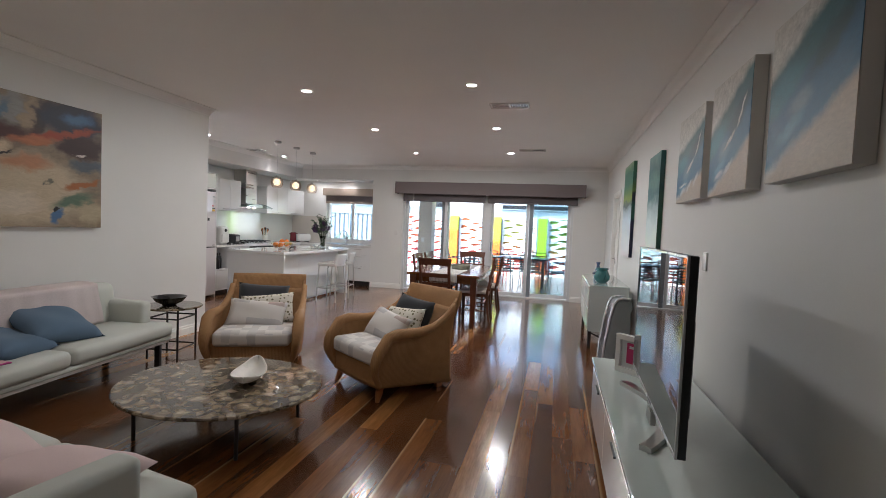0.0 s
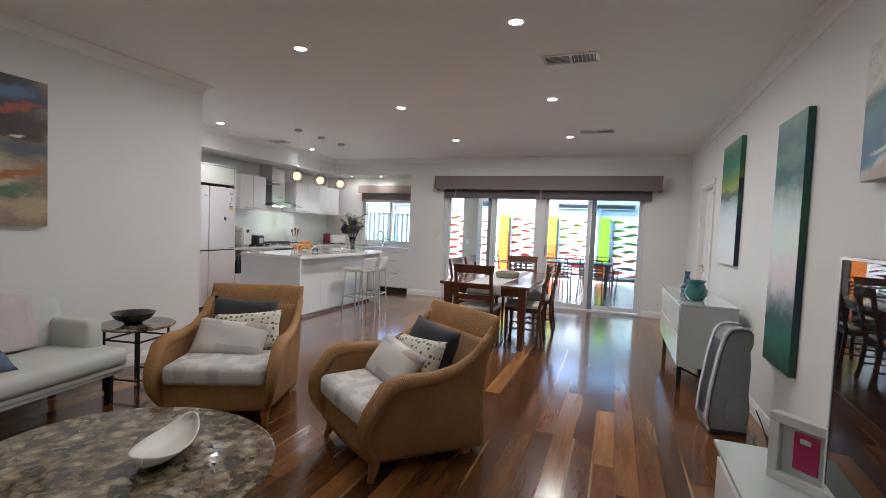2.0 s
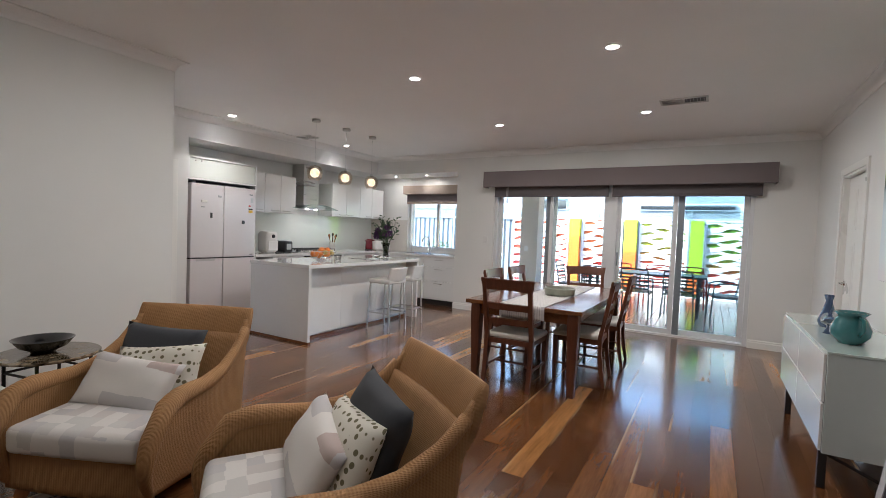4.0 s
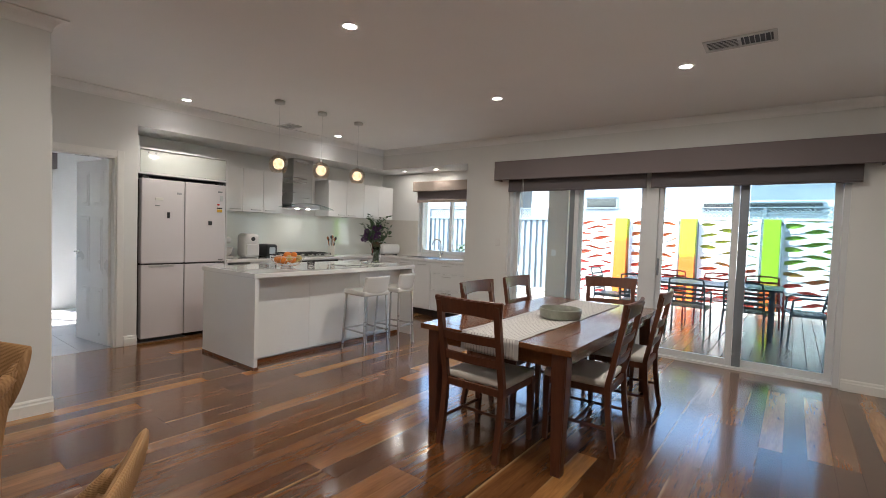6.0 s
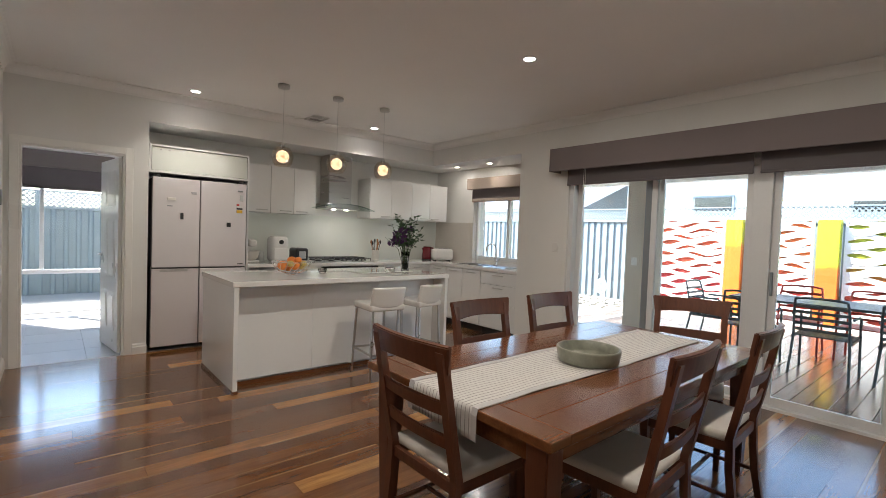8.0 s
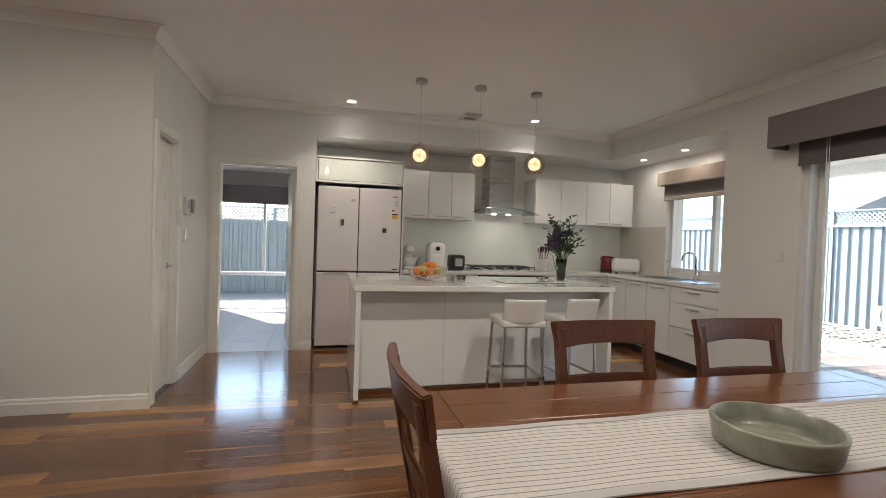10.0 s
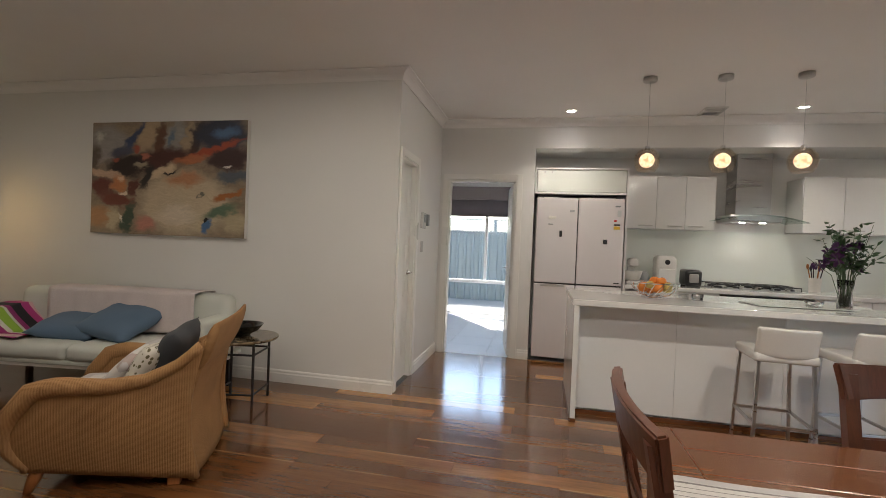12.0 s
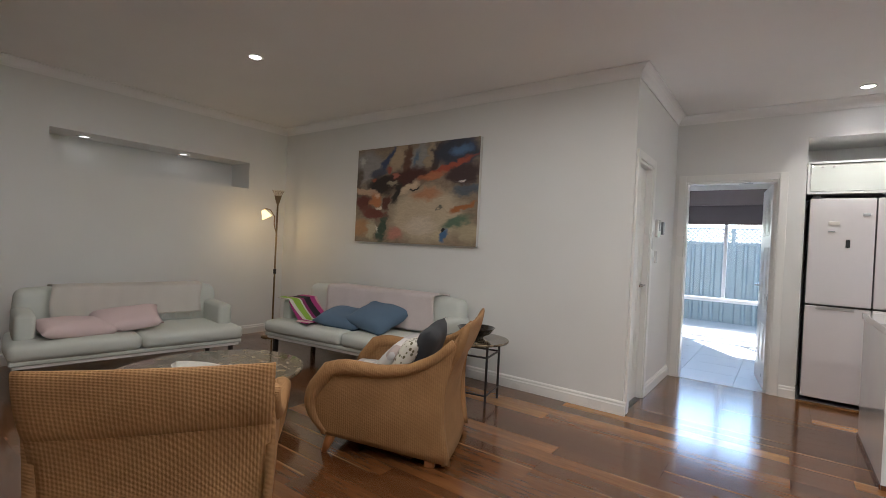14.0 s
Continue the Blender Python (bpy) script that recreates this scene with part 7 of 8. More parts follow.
# portable heater-cooler
ac = thing("air_cooler", "grey and silver portable air cooler on the floor", "air cooler", pose(0.985, 7.12, 0, 0, 0, 8) @ Matrix.Diagonal((0.72, 0.88, 1.0, 1)))
outline = [(0.03, 0.02), (0.0, 0.10), (0.02, 0.30), (0.075, 0.56), (0.12, 0.70), (0.165, 0.745), (0.23, 0.76), (0.34, 0.755), (0.37, 0.73), (0.375, 0.66), (0.35, 0.60), (0.365, 0.50), (0.36, 0.30), (0.38, 0.20), (0.37, 0.02)]
bm = prism([(u, v) for u, v in outline], -0.13, 0.13, "y")
bmesh.ops.bevel(bm, geom=[e for e in bm.edges if abs(e.verts[0].co.y - e.verts[1].co.y) < 1e-4], offset=0.02, segments=3, affect="EDGES")
part("body", bm, M["grey_plastic"], ac)
front = [(0.022, 0.02), (-0.012, 0.10), (0.008, 0.30), (0.063, 0.565), (0.108, 0.71), (0.155, 0.758), (0.23, 0.774), (0.345, 0.769), (0.345, 0.757), (0.232, 0.762), (0.17, 0.748), (0.123, 0.702), (0.078, 0.56), (0.023, 0.30), (0.003, 0.10), (0.033, 0.02)]
for a, b in ((-0.133, -0.085), (0.085, 0.133)):
    part("trim_band", prism(front, a, b, "y"), M["silver_plastic"], ac, "silver edge band")
part("front_grille", prism([(u - 0.003, v) for u, v in [(0.0, 0.12), (0.014, 0.30), (0.066, 0.55), (0.10, 0.66), (0.112, 0.66), (0.078, 0.55), (0.026, 0.30), (0.012, 0.12)]], -0.08, 0.08, "y"), M["black"], ac)
for s in (-1, 1):
    bm = lathe([(0, 0), (0.105, 0), (0.11, 0.004), (0.10, 0.008), (0, 0.008)], 30)
    bmesh.ops.transform(bm, matrix=Matrix.Translation((0.25, s * 0.129, 0.17)) @ Matrix.Rotation(-s * math.pi / 2, 4, "X"), verts=bm.verts[:])
    part("filter_cover", bm, M["grey_plastic"], ac, "round grey filter cover")
part("base", box((0.03, -0.12, 0.0), (0.37, 0.12, 0.03), 0.01), M["black"], ac)
for k, pts in enumerate(([(1.29, 7.0, 0.22), (1.33, 6.86, 0.10), (1.30, 6.66, 0.008), (1.22, 6.52, 0.008), (1.28, 6.36, 0.008), (1.38, 6.2, 0.02), (1.40, 5.95, 0.008)], [(1.28, 6.95, 0.05), (1.20, 6.75, 0.008), (1.30, 6.62, 0.008), (1.36, 6.72, 0.008), (1.38, 6.45, 0.008), (1.30, 6.1, 0.008), (1.36, 5.8, 0.008)], [(1.36, 6.35, 0.10), (1.33, 6.25, 0.16), (1.31, 6.15, 0.10), (1.34, 6.05, 0.04), (1.39, 5.8, 0.25)])):
    cu = bpy.data.curves.new("power_cable", "CURVE")
    cu.dimensions, cu.bevel_depth, cu.bevel_resolution = "3D", 0.004, 2
    sp = cu.splines.new("NURBS")
    sp.points.add(len(pts) - 1)
    for q, p in zip(sp.points, pts):
        q.co = (*p, 1)
    sp.use_endpoint_u, sp.order_u = True, 4
    cu.materials.append(M["black"])
    tagged(new("power_cable", cu), "black power cable tangled on the floor by the wall", "cable", "cables by the wall")
pwb = thing("power_board", "white power board lying on the floor", "power board", pose(1.34, 6.02, 0.0, 0, 0, 80))
part("body", box((-0.13, -0.03, 0.0), (0.13, 0.03, 0.035), 0.006), M["white_plastic"], pwb)
part("plug", boxes([((-0.09, -0.02, 0.034), (-0.05, 0.02, 0.075)), ((0.02, -0.02, 0.034), (0.06, 0.02, 0.075))], 0.005), M["black"], pwb)

# ---- laundry beyond the doorway ----
LX = -8.40
structure("wall_laundry", boxes([((LX - 0.2, 5.9, 0), (XK - T, 6.0, H)), ((LX - 0.2, 8.6, 0), (XB - T - 0.001, 8.7, H)), ((LX - 0.2, 6.0, 0), (LX, 6.42, H)), ((LX - 0.2, 7.95, 0), (LX, 8.6, H)), ((LX - 0.2, 6.42, 2.12), (LX, 7.95, H)), ((XK - T, 5.9, 0), (XK - T + 0.1, YP - T - 0.001, H))]), M["wall"], "off-white laundry walls")
structure("ceiling_laundry", box((LX - 0.2, 5.9, H), (XB - T - 0.001, 8.7, H + 0.15)), M["ceiling"], "white laundry ceiling")
structure("ceiling_store", box((XB - T, 5.9, H - 0.002), (XW - T, YP - T - 0.001, H + 0.1)), M["ceiling"], "white ceiling over the laundry end")
fl2 = structure("floor_laundry", box((LX, 6.0, -0.06), (XK - 0.02, 8.6, -0.008)), M["grout"], "grey tiled laundry floor")
for i in range(6):
    for j in range(5):
        x0, y0 = LX + 0.5 * i, 6.0 + 0.52 * j
        x1, y1 = min(x0 + 0.496, XK - 0.02), min(y0 + 0.516, 8.6)
        part("tile", box((x0, y0, -0.008), (x1, y1, 0.002)), M["tile_floor"], fl2)
lw = thing("window_3", "white aluminium glazed laundry door with a side light", "window", kind="structure")
part("window_frame", boxes([((LX - 0.12, 6.42, 0), (LX - 0.04, 6.47, 2.12)), ((LX - 0.12, 7.90, 0), (LX - 0.04, 7.95, 2.12)), ((LX - 0.12, 6.47, 2.07), (LX - 0.04, 7.90, 2.12)), ((LX - 0.12, 6.47, 0), (LX - 0.04, 7.90, 0.03)), ((LX - 0.12, 7.14, 0.64), (LX - 0.04, 7.19, 2.07)), ((LX - 0.115, 6.47, 0.58), (LX - 0.045, 7.90, 0.64))], 0.003), M["alu"], lw)
for a, b, z0, z1 in ((6.46, 7.15, 0.63, 2.08), (7.18, 7.91, 0.63, 2.08), (6.46, 7.91, 0.02, 0.59)):
    g = part("pane", box((LX - 0.083, a, z0), (LX - 0.078, b, z1)), M["glass"], lw)
    g.visible_shadow = False
lb = thing("laundry_blind", "taupe pelmet with a dark roller blind above the laundry door", "blind")
part("pelmet", box((LX + 0.001, 6.38, 2.10), (LX + 0.14, 8.0, 2.33), 0.005), M["pelmet"], lb)
part("fabric", box((LX + 0.05, 6.42, 1.83), (LX + 0.055, 7.96, 2.11)), M["blind"], lb)
part("bottom_bar", box((LX + 0.04, 6.42, 1.80), (LX + 0.066, 7.96, 1.835), 0.006), M["blind"], lb)

# ---- outside ----
GZ = -0.16
structure("ground", box((-400, -300, GZ - 0.5), (400, 500, GZ)), M["soil"], "sandy ground around the house")
dk = structure("pavement_deck", box((-4.45, 12.02, GZ), (4.2, 17.35, -0.062)), M["joint"], "brown timber deck outside the sliding doors")
nb = 62
bw_ = 8.65 / nb
deck_me = {}
for i in range(nb):
    x0 = -4.45 + i * bw_
    if "d" not in deck_me:
        bm = box((0.002, 0, -0.025), (bw_ - 0.003, 5.33, 0.0), 0.003, 1)
        o = part("deck_board", bm, M["deck"], dk)
        deck_me["d"] = o.data
    else:
        o = new("deck_board", deck_me["d"])
        o.parent = dk
    o.location = (x0, 12.022, -0.035)
structure("pavement", boxes([((-9.5, 12.75, GZ), (-4.46, 16.2, -0.10)), ((-11.0, 4.5, GZ), (LX - 0.21, 11.0, -0.04))]), M["paving"], "pale paving beside the house")
rnd = random.Random(9)
bm = bmesh.new()
for k in range(700):
    x, y, s = rnd.uniform(-9.5, -4.4), rnd.uniform(16.3, 18.2), rnd.uniform(0.02, 0.06)
    bmesh.ops.create_icosphere(bm, subdivisions=1, radius=s, matrix=Matrix.Translation((x, y, GZ + s * 0.3)) @ Matrix.Diagonal((1, rnd.uniform(0.6, 1), 0.6, 1)))
tagged(part("gravel", bm, M["paving"]), "pale stones lying along the fence", "gravel", kind="stuff")

structure("column", box((-2.97, 13.38, GZ), (-2.62, 13.73, 2.469)), M["render_cream"], "cream rendered patio column")
tagged(part("outdoor_switch", box((-2.88, 13.37, 1.03), (-2.80, 13.379, 1.14), 0.003), M["white_plastic"]), "white switch plate on the rendered column", "switch")
# west of x = -4.1: unseen extension, added to keep sun off the column
structure("ceiling_patio", boxes([((-4.1, 12.09, 2.47), (4.3, 14.95, 2.58)), ((-5.4, 12.75, 2.47), (-4.101, 14.95, 2.58)), ((-5.4, 14.80, 2.32), (4.3, 14.95, 2.469))]), M["ceiling"], "white patio ceiling over the deck, widened west to block sun")
# unseen slabs above the ceilings, added to cast the house's shadow outside
structure("roof", boxes([((-9.2, -2.2, H + 0.25), (2.2, 12.5, H + 0.35)), ((-5.5, 12.72, H + 0.05), (4.5, 15.0, H + 0.12))]), M["roof"], "dark sheet roof of the house, unseen, added to shade the deck")


def steel_fence(name, label, length, height, m, posts=2.37, lattice=True):
    """Corrugated steel fence along local x with posts, rails and a lattice strip."""
    f = thing(name, label, "fence", m)
    pitch, amp = 0.19, 0.018
    n = int(length / pitch)
    bm = bmesh.new()
    pts = []
    for i in range(n):
        x = i * pitch
        pts += [(x, 0.0), (x + 0.10, 0.0), (x + 0.125, amp * 2), (x + 0.165, amp * 2)]
    lo = [bm.verts.new((x, y, 0.0)) for x, y in pts]
    hi = [bm.verts.new((x, y, height)) for x, y in pts]
    for a in range(len(pts) - 1):
        bm.faces.new((lo[a], lo[a + 1], hi[a + 1], hi[a]))
    thicken(bm, 0.002)
    part("sheeting", bm, M["fence"], f)
    part("top_rail", box((0, -0.03, height), (length, 0.03, height + 0.06), 0.004), M["fence"], f)
    x = 0.0
    while x <= length:
        part("post", box((x - 0.035, -0.035, 0), (x + 0.035, 0.035, height + (0.34 if lattice else 0.06)), 0.004), M["fence"], f)
        x += posts
    if lattice:
        z0, z1 = height + 0.06, height + 0.32
        part("lattice_rail", box((0, -0.02, z1), (length, 0.02, z1 + 0.03)), M["fence"], f)
        bm = bmesh.new()
        step, hgt = 0.085, z1 - z0
        for i in range(-4, int(length / step)):
            for s in (1, -1):
                xa, xb = (i * step, i * step + hgt) if s > 0 else (i * step + hgt, i * step)
                d = Vector((xb - xa, 0, hgt)).normalized()
                w = Vector((-d.z, 0, d.x)) * 0.013
                if min(xa, xb) < 0 or max(xa, xb) > length:
                    continue
                y = 0.006 * s
                bm.faces.new([bm.verts.new(c) for c in (Vector((xa, y, z0)) - w, Vector((xb, y, z1)) - w, Vector((xb, y, z1)) + w, Vector((xa, y, z0)) + w)])
        thicken(bm, 0.005)
        part("lattice", bm, M["fence"], f, "diagonal lattice strip")
    return f


steel_fence("steel_fence", "blue-grey corrugated steel fence with lattice on top", 19.0, 1.98, pose(-12.0, 18.4, GZ))
steel_fence("steel_fence", "blue-grey steel side fence beyond the laundry", 9.0, 1.72, pose(-11.2, 11.8, GZ, 0, 0, -90))
steel_fence("steel_fence", "blue-grey steel fence at the end of the deck", 7.0, 1.98, pose(4.8, 18.3, GZ, 0, 0, -90))

# painted screens and pillars behind the deck
PY = 17.75
def gradient_paint(name, top, low, split, soft=0.12):
    return banded(name, [(0.0, low), (max(0.01, split - soft), low), (min(0.99, split + soft), top)], "Z", 0.5, 0.02, 0.10, 0.6, "LINEAR", False)
SCR = [(-4.85, -3.20, (0.50, 0.07, 0.02), (0.42, 0.025, 0.025), 0.5), (-2.78, -1.76, (0.52, 0.11, 0.02), (0.45, 0.035, 0.025), 0.5), (-1.30, -0.20, (0.30, 0.32, 0.025), (0.45, 0.05, 0.025), 0.55), (0.22, 1.55, (0.22, 0.38, 0.035), (0.45, 0.045, 0.025), 0.45), (1.95, 3.20, (0.16, 0.35, 0.05), (0.38, 0.06, 0.025), 0.4)]
rnd = random.Random(21)
for k, (a, b, top, low, sp) in enumerate(SCR):
    s = thing("garden_screen", "white wave-cut garden screen over bright painted boards", "garden screen", pose(a, PY, 0), "wave-cut garden screens")
    w = b - a
    gp = gradient_paint("screen_backing_paint", top, low, sp)
    part("backing_board", box((0.0, 0.03, -0.02), (w, 0.05, 1.84)), gp, s, "orange to green painted backing")
    rows, zz = 15, 1.84
    for i in range(rows):
        zc = 0.02 + (i + 0.5) * zz / rows
        h = zz / rows * 0.86
        phs = (i % 2) * math.pi + 0.5 * math.sin(i * 1.7 + k)
        kx = 2 * math.pi / (0.62 + 0.10 * ((i * 7 + k) % 3))
        amp = 0.030 + 0.010 * ((i * 5 + k) % 3)
        thick = h * (0.88 + 0.2 * ((i * 3 + k) % 3) / 2)
        bm = bmesh.new()
        n = 34
        for (y0,) in ((0.0,),):
            lo = [bm.verts.new((w * j / n, y0, zc - thick / 2 + amp * math.sin(kx * w * j / n + phs))) for j in range(n + 1)]
            hi = [bm.verts.new((w * j / n, y0, zc + thick / 2 + 0.9 * amp * math.sin(kx * w * j / n + phs + 0.5))) for j in range(n + 1)]
            for j in range(n):
                bm.faces.new((lo[j], lo[j + 1], hi[j + 1], hi[j]))
        thicken(bm, 0.012 + 0.0006 * (i % 2))
        o = part("wave_slat", bm, M["screen"], s)
        o.location = (0, -0.016 * (i % 2), 0)
    part("frame", boxes([((-0.02, -0.014, -0.05), (0.02, 0.028, 1.87)), ((w - 0.02, -0.014, -0.05), (w + 0.02, 0.028, 1.87)), ((0.02, -0.014, 1.84), (w - 0.02, 0.028, 1.87)), ((0.02, -0.014, -0.05), (w - 0.02, 0.028, 0.0))]), M["screen"], s)
for x0, x1, top, low, split in ((-3.13, -2.85, (0.50, 0.48, 0.012), (0.58, 0.14, 0.006), 0.76), (-1.68, -1.37, (0.48, 0.50, 0.015), (0.58, 0.12, 0.008), 0.59), (-0.13, 0.16, (0.27, 0.50, 0.012), (0.52, 0.10, 0.01), 0.33), (1.62, 1.88, (0.20, 0.46, 0.02), (0.4, 0.3, 0.02), 0.30)):
    tagged(part("painted_pillar", box((x0, PY - 0.12, GZ), (x1, PY + 0.10, 1.86), 0.006), gradient_paint("pillar_paint", top, low, split, 0.025)), "brightly painted pillar between the garden screens", "pillar", "painted pillars")
structure("kerb_wall", box((-4.9, PY - 0.16, GZ), (4.0, PY - 0.13, -0.02)), M["neighbour"], "low white edging behind the deck")

# neighbour's house
nh = thing("neighbour_house", "white rendered neighbouring house with a dark roof edge", "house")
part("wall", boxes([((-7.6, 22.0, GZ), (14, 22.4, 3.6))]), M["neighbour"], nh)
part("roof", boxes([((-8.2, 21.5, 3.6), (14.5, 26, 3.78))]), M["roof"], nh)
for a, b, z0, z1 in ((-5.5, -4.4, 2.25, 2.75), (-1.9, 1.0, 2.20, 2.55), (4.0, 5.6, 2.2, 2.8)):
    wnd = part("window", box((a, 21.95, z0), (b, 22.0, z1)), M["alu_grey"], nh, "dark framed window")
    part("pane", box((a + 0.06, 21.94, z0 + 0.05), (b - 0.06, 21.95, z1 - 0.05)), M["oven"], wnd)
n2_ = thing("neighbour_shed", "grey-roofed house beyond the side fence", "house")
part("wall", box((-22, 21.5, GZ), (-9.0, 26, 2.3)), M["render_cream"], n2_)
part("roof", prism([(21.0, 2.3), (21.0, 2.42), (24.0, 3.5), (27, 2.42), (27, 2.3)], -22.4, -8.6, "x"), M["roof"], n2_)

# outdoor setting
ot = thing("outdoor_table", "grey metal outdoor dining table on the deck", "table")
part("tabletop", box((-1.85, 13.95, 0.685), (0.30, 14.85, 0.715), 0.004), M["outdoor_chair"], ot)
for x in (-1.72, 0.17):
    for y in (14.05, 14.75):
        part("leg", box((x - 0.03, y - 0.03, -0.035), (x + 0.03, y + 0.03, 0.684), 0.004), M["outdoor_chair"], ot)


def outdoor_chair(m, mat, label):
    c = thing("outdoor_chair", label, "chair", m, "outdoor chairs round the deck table")
    for s in (-1, 1):
        bm = bmesh.new()
        add_tube(bm, [(s * 0.27, -0.24, 0.0), (s * 0.265, -0.22, 0.40), (s * 0.265, -0.20, 0.62), (s * 0.265, -0.12, 0.655), (s * 0.26, 0.20, 0.655)], 0.013, 8)
        add_tube(bm, [(s * 0.26, 0.30, 0.0), (s * 0.24, 0.22, 0.42), (s * 0.235, 0.27, 0.70), (s * 0.22, 0.31, 0.84)], 0.013, 8)
        part("side_frame", bm, mat, c)
    part("top_bar", tube([(-0.22, 0.31, 0.84), (-0.12, 0.325, 0.855), (0.12, 0.325, 0.855), (0.22, 0.31, 0.84)], 0.013, 8), mat, c)
    for k in range(5):
        z = 0.50 + 0.065 * k
        y = 0.235 + 0.075 * (z - 0.45) / 0.4
        part("back_slat", box((-0.235, y - 0.006, z - 0.016), (0.235, y + 0.006, z + 0.016), 0.002, 1), mat, c)
    for k in range(6):
        y = -0.20 + 0.078 * k
        part("seat_slat", box((-0.25, y - 0.032, 0.42), (0.25, y + 0.032, 0.435), 0.002, 1), mat, c)
    part("seat_rail", boxes([((-0.262, -0.22, 0.39), (-0.245, 0.23, 0.42)), ((0.245, -0.22, 0.39), (0.262, 0.23, 0.42))]), mat, c)
    return c


DZ = -0.035
g1 = outdoor_chair(pose(-0.84, 13.86, DZ, 0, 0, 180), M["outdoor_chair"], "grey slatted metal outdoor chair with arms")
copy_thing(g1, pose(-0.12, 13.95, DZ, 0, 0, 176))
copy_thing(g1, pose(-1.55, 13.84, DZ, 0, 0, 184))
copy_thing(g1, pose(0.58, 14.42, DZ, 0, 0, -82))
copy_thing(g1, pose(-2.15, 14.40, DZ, 0, 0, 88))
r1 = outdoor_chair(pose(-1.35, 14.98, DZ, 0, 0, 3), M["red_chair"], "red slatted metal outdoor chair with arms")
copy_thing(r1, pose(-0.62, 14.98, DZ, 0, 0, -2))
copy_thing(r1, pose(0.02, 14.96, DZ, 0, 0, 4))
hr = thing("hose_stand", "white metal hose stand by the fence", "hose stand", pose(-5.6, 17.2, GZ))
bm = bmesh.new()
for x in (-0.12, 0.12):
    add_tube(bm, [(x, 0, 0), (x, 0, 0.55), (x * 0.5, 0, 0.72)], 0.012, 8)
for k in range(4):
    add_tube(bm, [(0.13 * math.cos(a) * (1 - 0.1 * k), 0.04 * k, 0.42 + 0.16 * math.sin(a)) for a in [2 * math.pi * j / 20 for j in range(21)]], 0.012, 6)
part("frame", bm, M["white_plastic"], hr)


# a slim tree at the right end of the screens
tr_ = thing("small_tree", "small bare-branched tree beside the garden screens", "tree", pose(1.75, 16.9, GZ))
rnd = random.Random(5)
bm, lv = bmesh.new(), bmesh.new()
add_tube(bm, [(0, 0, 0), (0.02, 0.02, 0.8), (-0.03, 0, 1.6), (0.02, 0.02, 2.6)], [0.035, 0.03, 0.022, 0.01], 8)
for k in range(16):
    z = 1.0 + 0.1 * k
    a = k * 2.4
    d = Vector((math.cos(a), math.sin(a), 0.35))
    p0 = Vector((0, 0, z))
    p1 = p0 + d * rnd.uniform(0.3, 0.6)
    add_tube(bm, [p0, p0.lerp(p1, 0.5) + Vector((0, 0, 0.05)), p1], [0.010, 0.007, 0.003], 5)
    for j in range(14):
        c = p0.lerp(p1, rnd.uniform(0.3, 1.0)) + Vector((rnd.gauss(0, 0.05), rnd.gauss(0, 0.05), rnd.gauss(0, 0.04)))
        e = Vector((rnd.gauss(0, 1), rnd.gauss(0, 1), rnd.gauss(0, 1))).normalized() * 0.03
        f = e.cross(Vector((0.3, 0.8, 0.5))).normalized() * 0.012
        lv.faces.new([lv.verts.new(x) for x in (c - e, c + f, c + e, c - f)])
part("trunk", bm, M["dining_dark"], tr_)
part("crown", lv, M["leaf"], tr_)
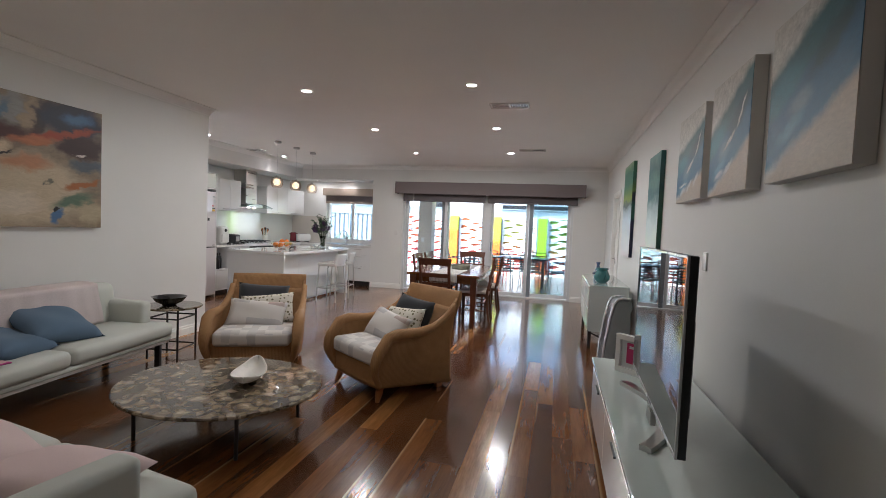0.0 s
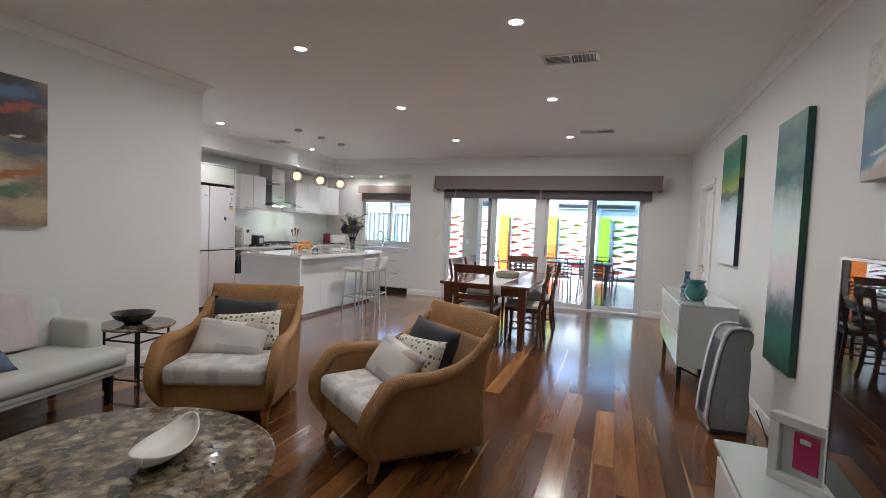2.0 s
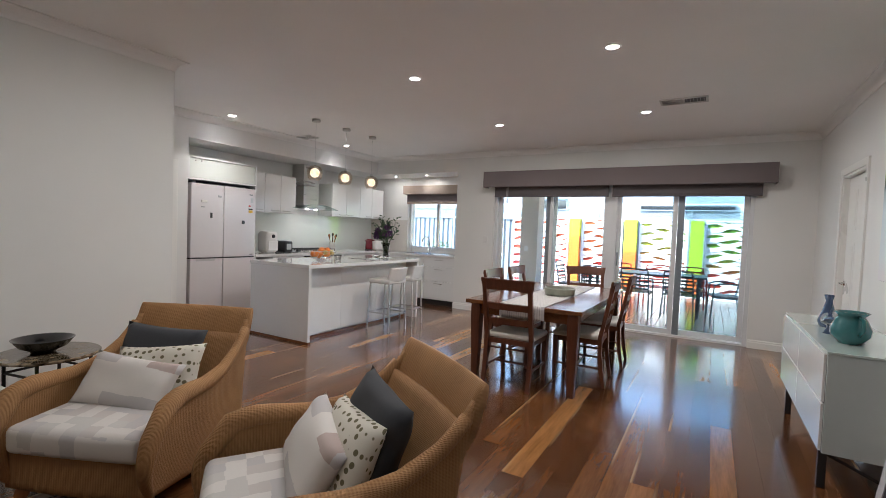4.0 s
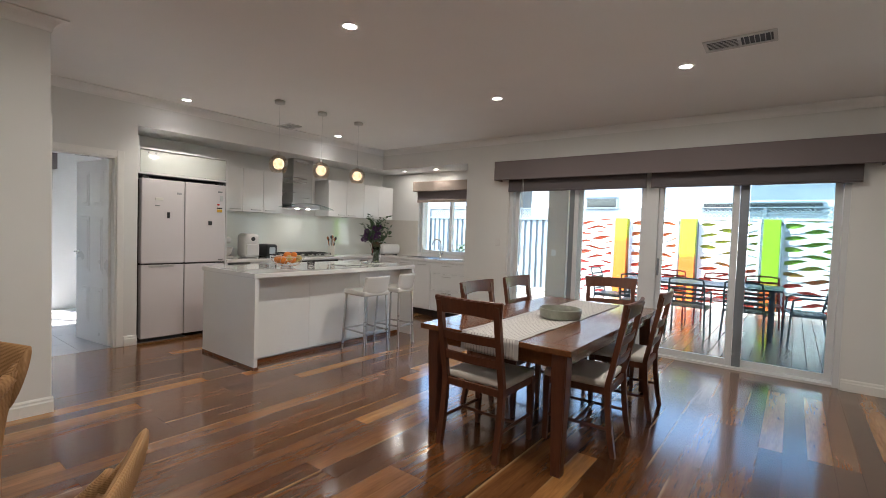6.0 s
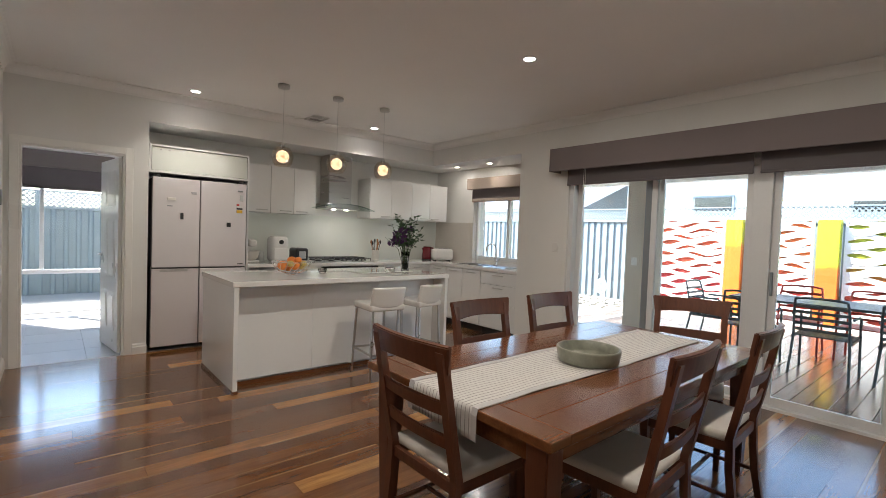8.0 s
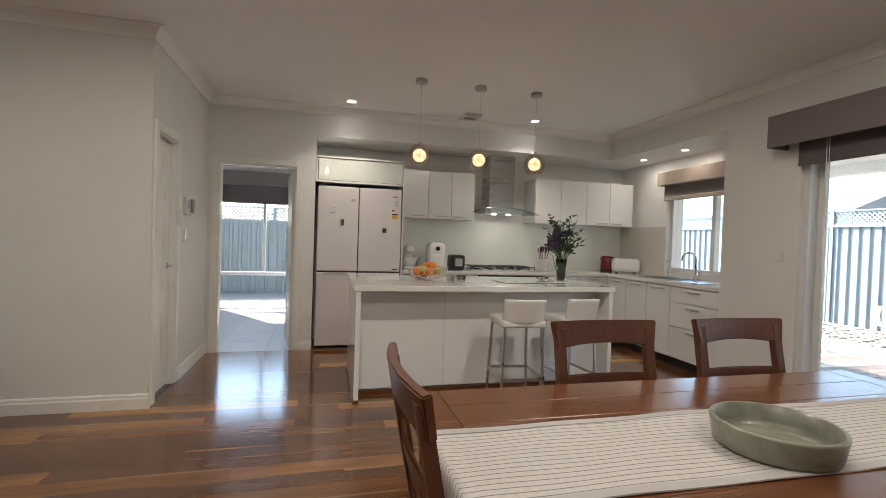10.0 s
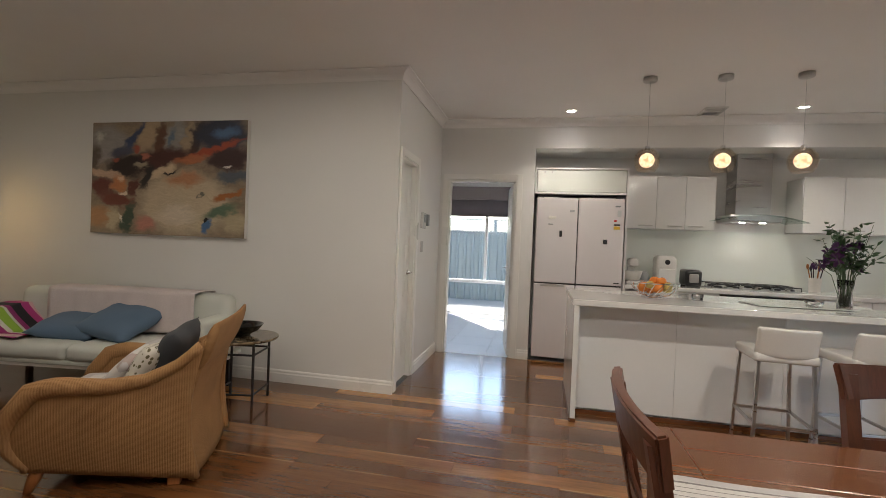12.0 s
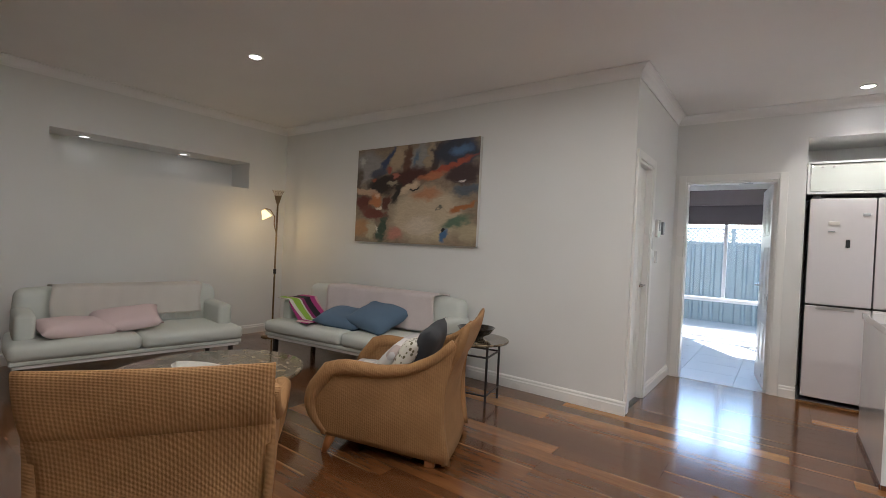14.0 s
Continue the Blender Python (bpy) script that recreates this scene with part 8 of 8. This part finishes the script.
# shrub outside the sink window
sb2 = thing("shrub", "leafy green shrub outside the kitchen window", "shrub", pose(-5.6, 14.6, GZ))
lv, bm = bmesh.new(), bmesh.new()
for k in range(420):
    a, r, z = rnd.uniform(0, 6.28), rnd.uniform(0, 0.35), rnd.uniform(0.2, 1.25)
    c = Vector((r * math.cos(a), r * math.sin(a), z))
    e = Vector((rnd.gauss(0, 1), rnd.gauss(0, 1), rnd.gauss(0, 1))).normalized() * rnd.uniform(0.03, 0.06)
    f = e.cross(Vector((0.3, 0.8, 0.5))).normalized() * 0.018
    lv.faces.new([lv.verts.new(x) for x in (c - e, c + f, c + e, c - f)])
for k in range(7):
    a = k * 0.9
    add_tube(bm, [(0, 0, 0), (0.1 * math.cos(a), 0.1 * math.sin(a), 0.5), (0.28 * math.cos(a), 0.28 * math.sin(a), 1.1)], [0.012, 0.009, 0.004], 5)
part("stems", bm, M["stem"], sb2)
part("leaves", lv, M["leaf"], sb2)

# ---- floor boards ----
floor = structure("floor", boxes([((XW - 0.001, -1.6, -0.06), (XE, YS + 0.03, -0.015)), ((XB, YP, -0.06), (XW - 0.001, YW, -0.015))]), M["joint"], "polished mixed hardwood board floor")
PW = 0.130
rnd = random.Random(33)
plank_me = {}
extra = bmesh.new()


def plank(x, y0, y1):
    ln = round(y1 - y0, 2)
    if y1 < 2.9:
        add_box(extra, (x + 0.0005, y0 + 0.0005, -0.015), (x + PW - 0.0005, y1 - 0.0005, 0.0))
        return
    if ln not in plank_me:
        o = part("plank", box((0.0005, 0.0006, -0.015), (PW - 0.0005, ln - 0.0006, 0.0)), M["plank"], floor)
        plank_me[ln] = o.data
    else:
        o = new("plank", plank_me[ln])
        o.parent = floor
    o.location = (x, y0, 0)


cols = int((XE - XK) / PW) + 1
for i in range(cols):
    x = XE - (i + 1) * PW
    a, b = (-1.6, YS + 0.03) if x + PW > XW + 0.001 else (YP, YS + 0.07)
    y = a - rnd.choice((0.3, 0.6, 0.9, 1.2))
    while y < b:
        ln = rnd.choice((0.9, 1.2, 1.5, 1.8, 2.1, 2.4, 2.7))
        y0, y1 = max(y, a), min(y + ln, b)
        if b - y1 < 0.25:
            y1 = b
        if y1 - y0 > 0.02:
            plank(x, round(y0, 2), round(y1, 2))
        y = y1 if y1 > y + ln - 1e-6 or y1 == b else y + ln
        if y1 == b:
            break
o = part("hall_boards", extra, M["plank"], floor)
o["kind"] = "stuff"
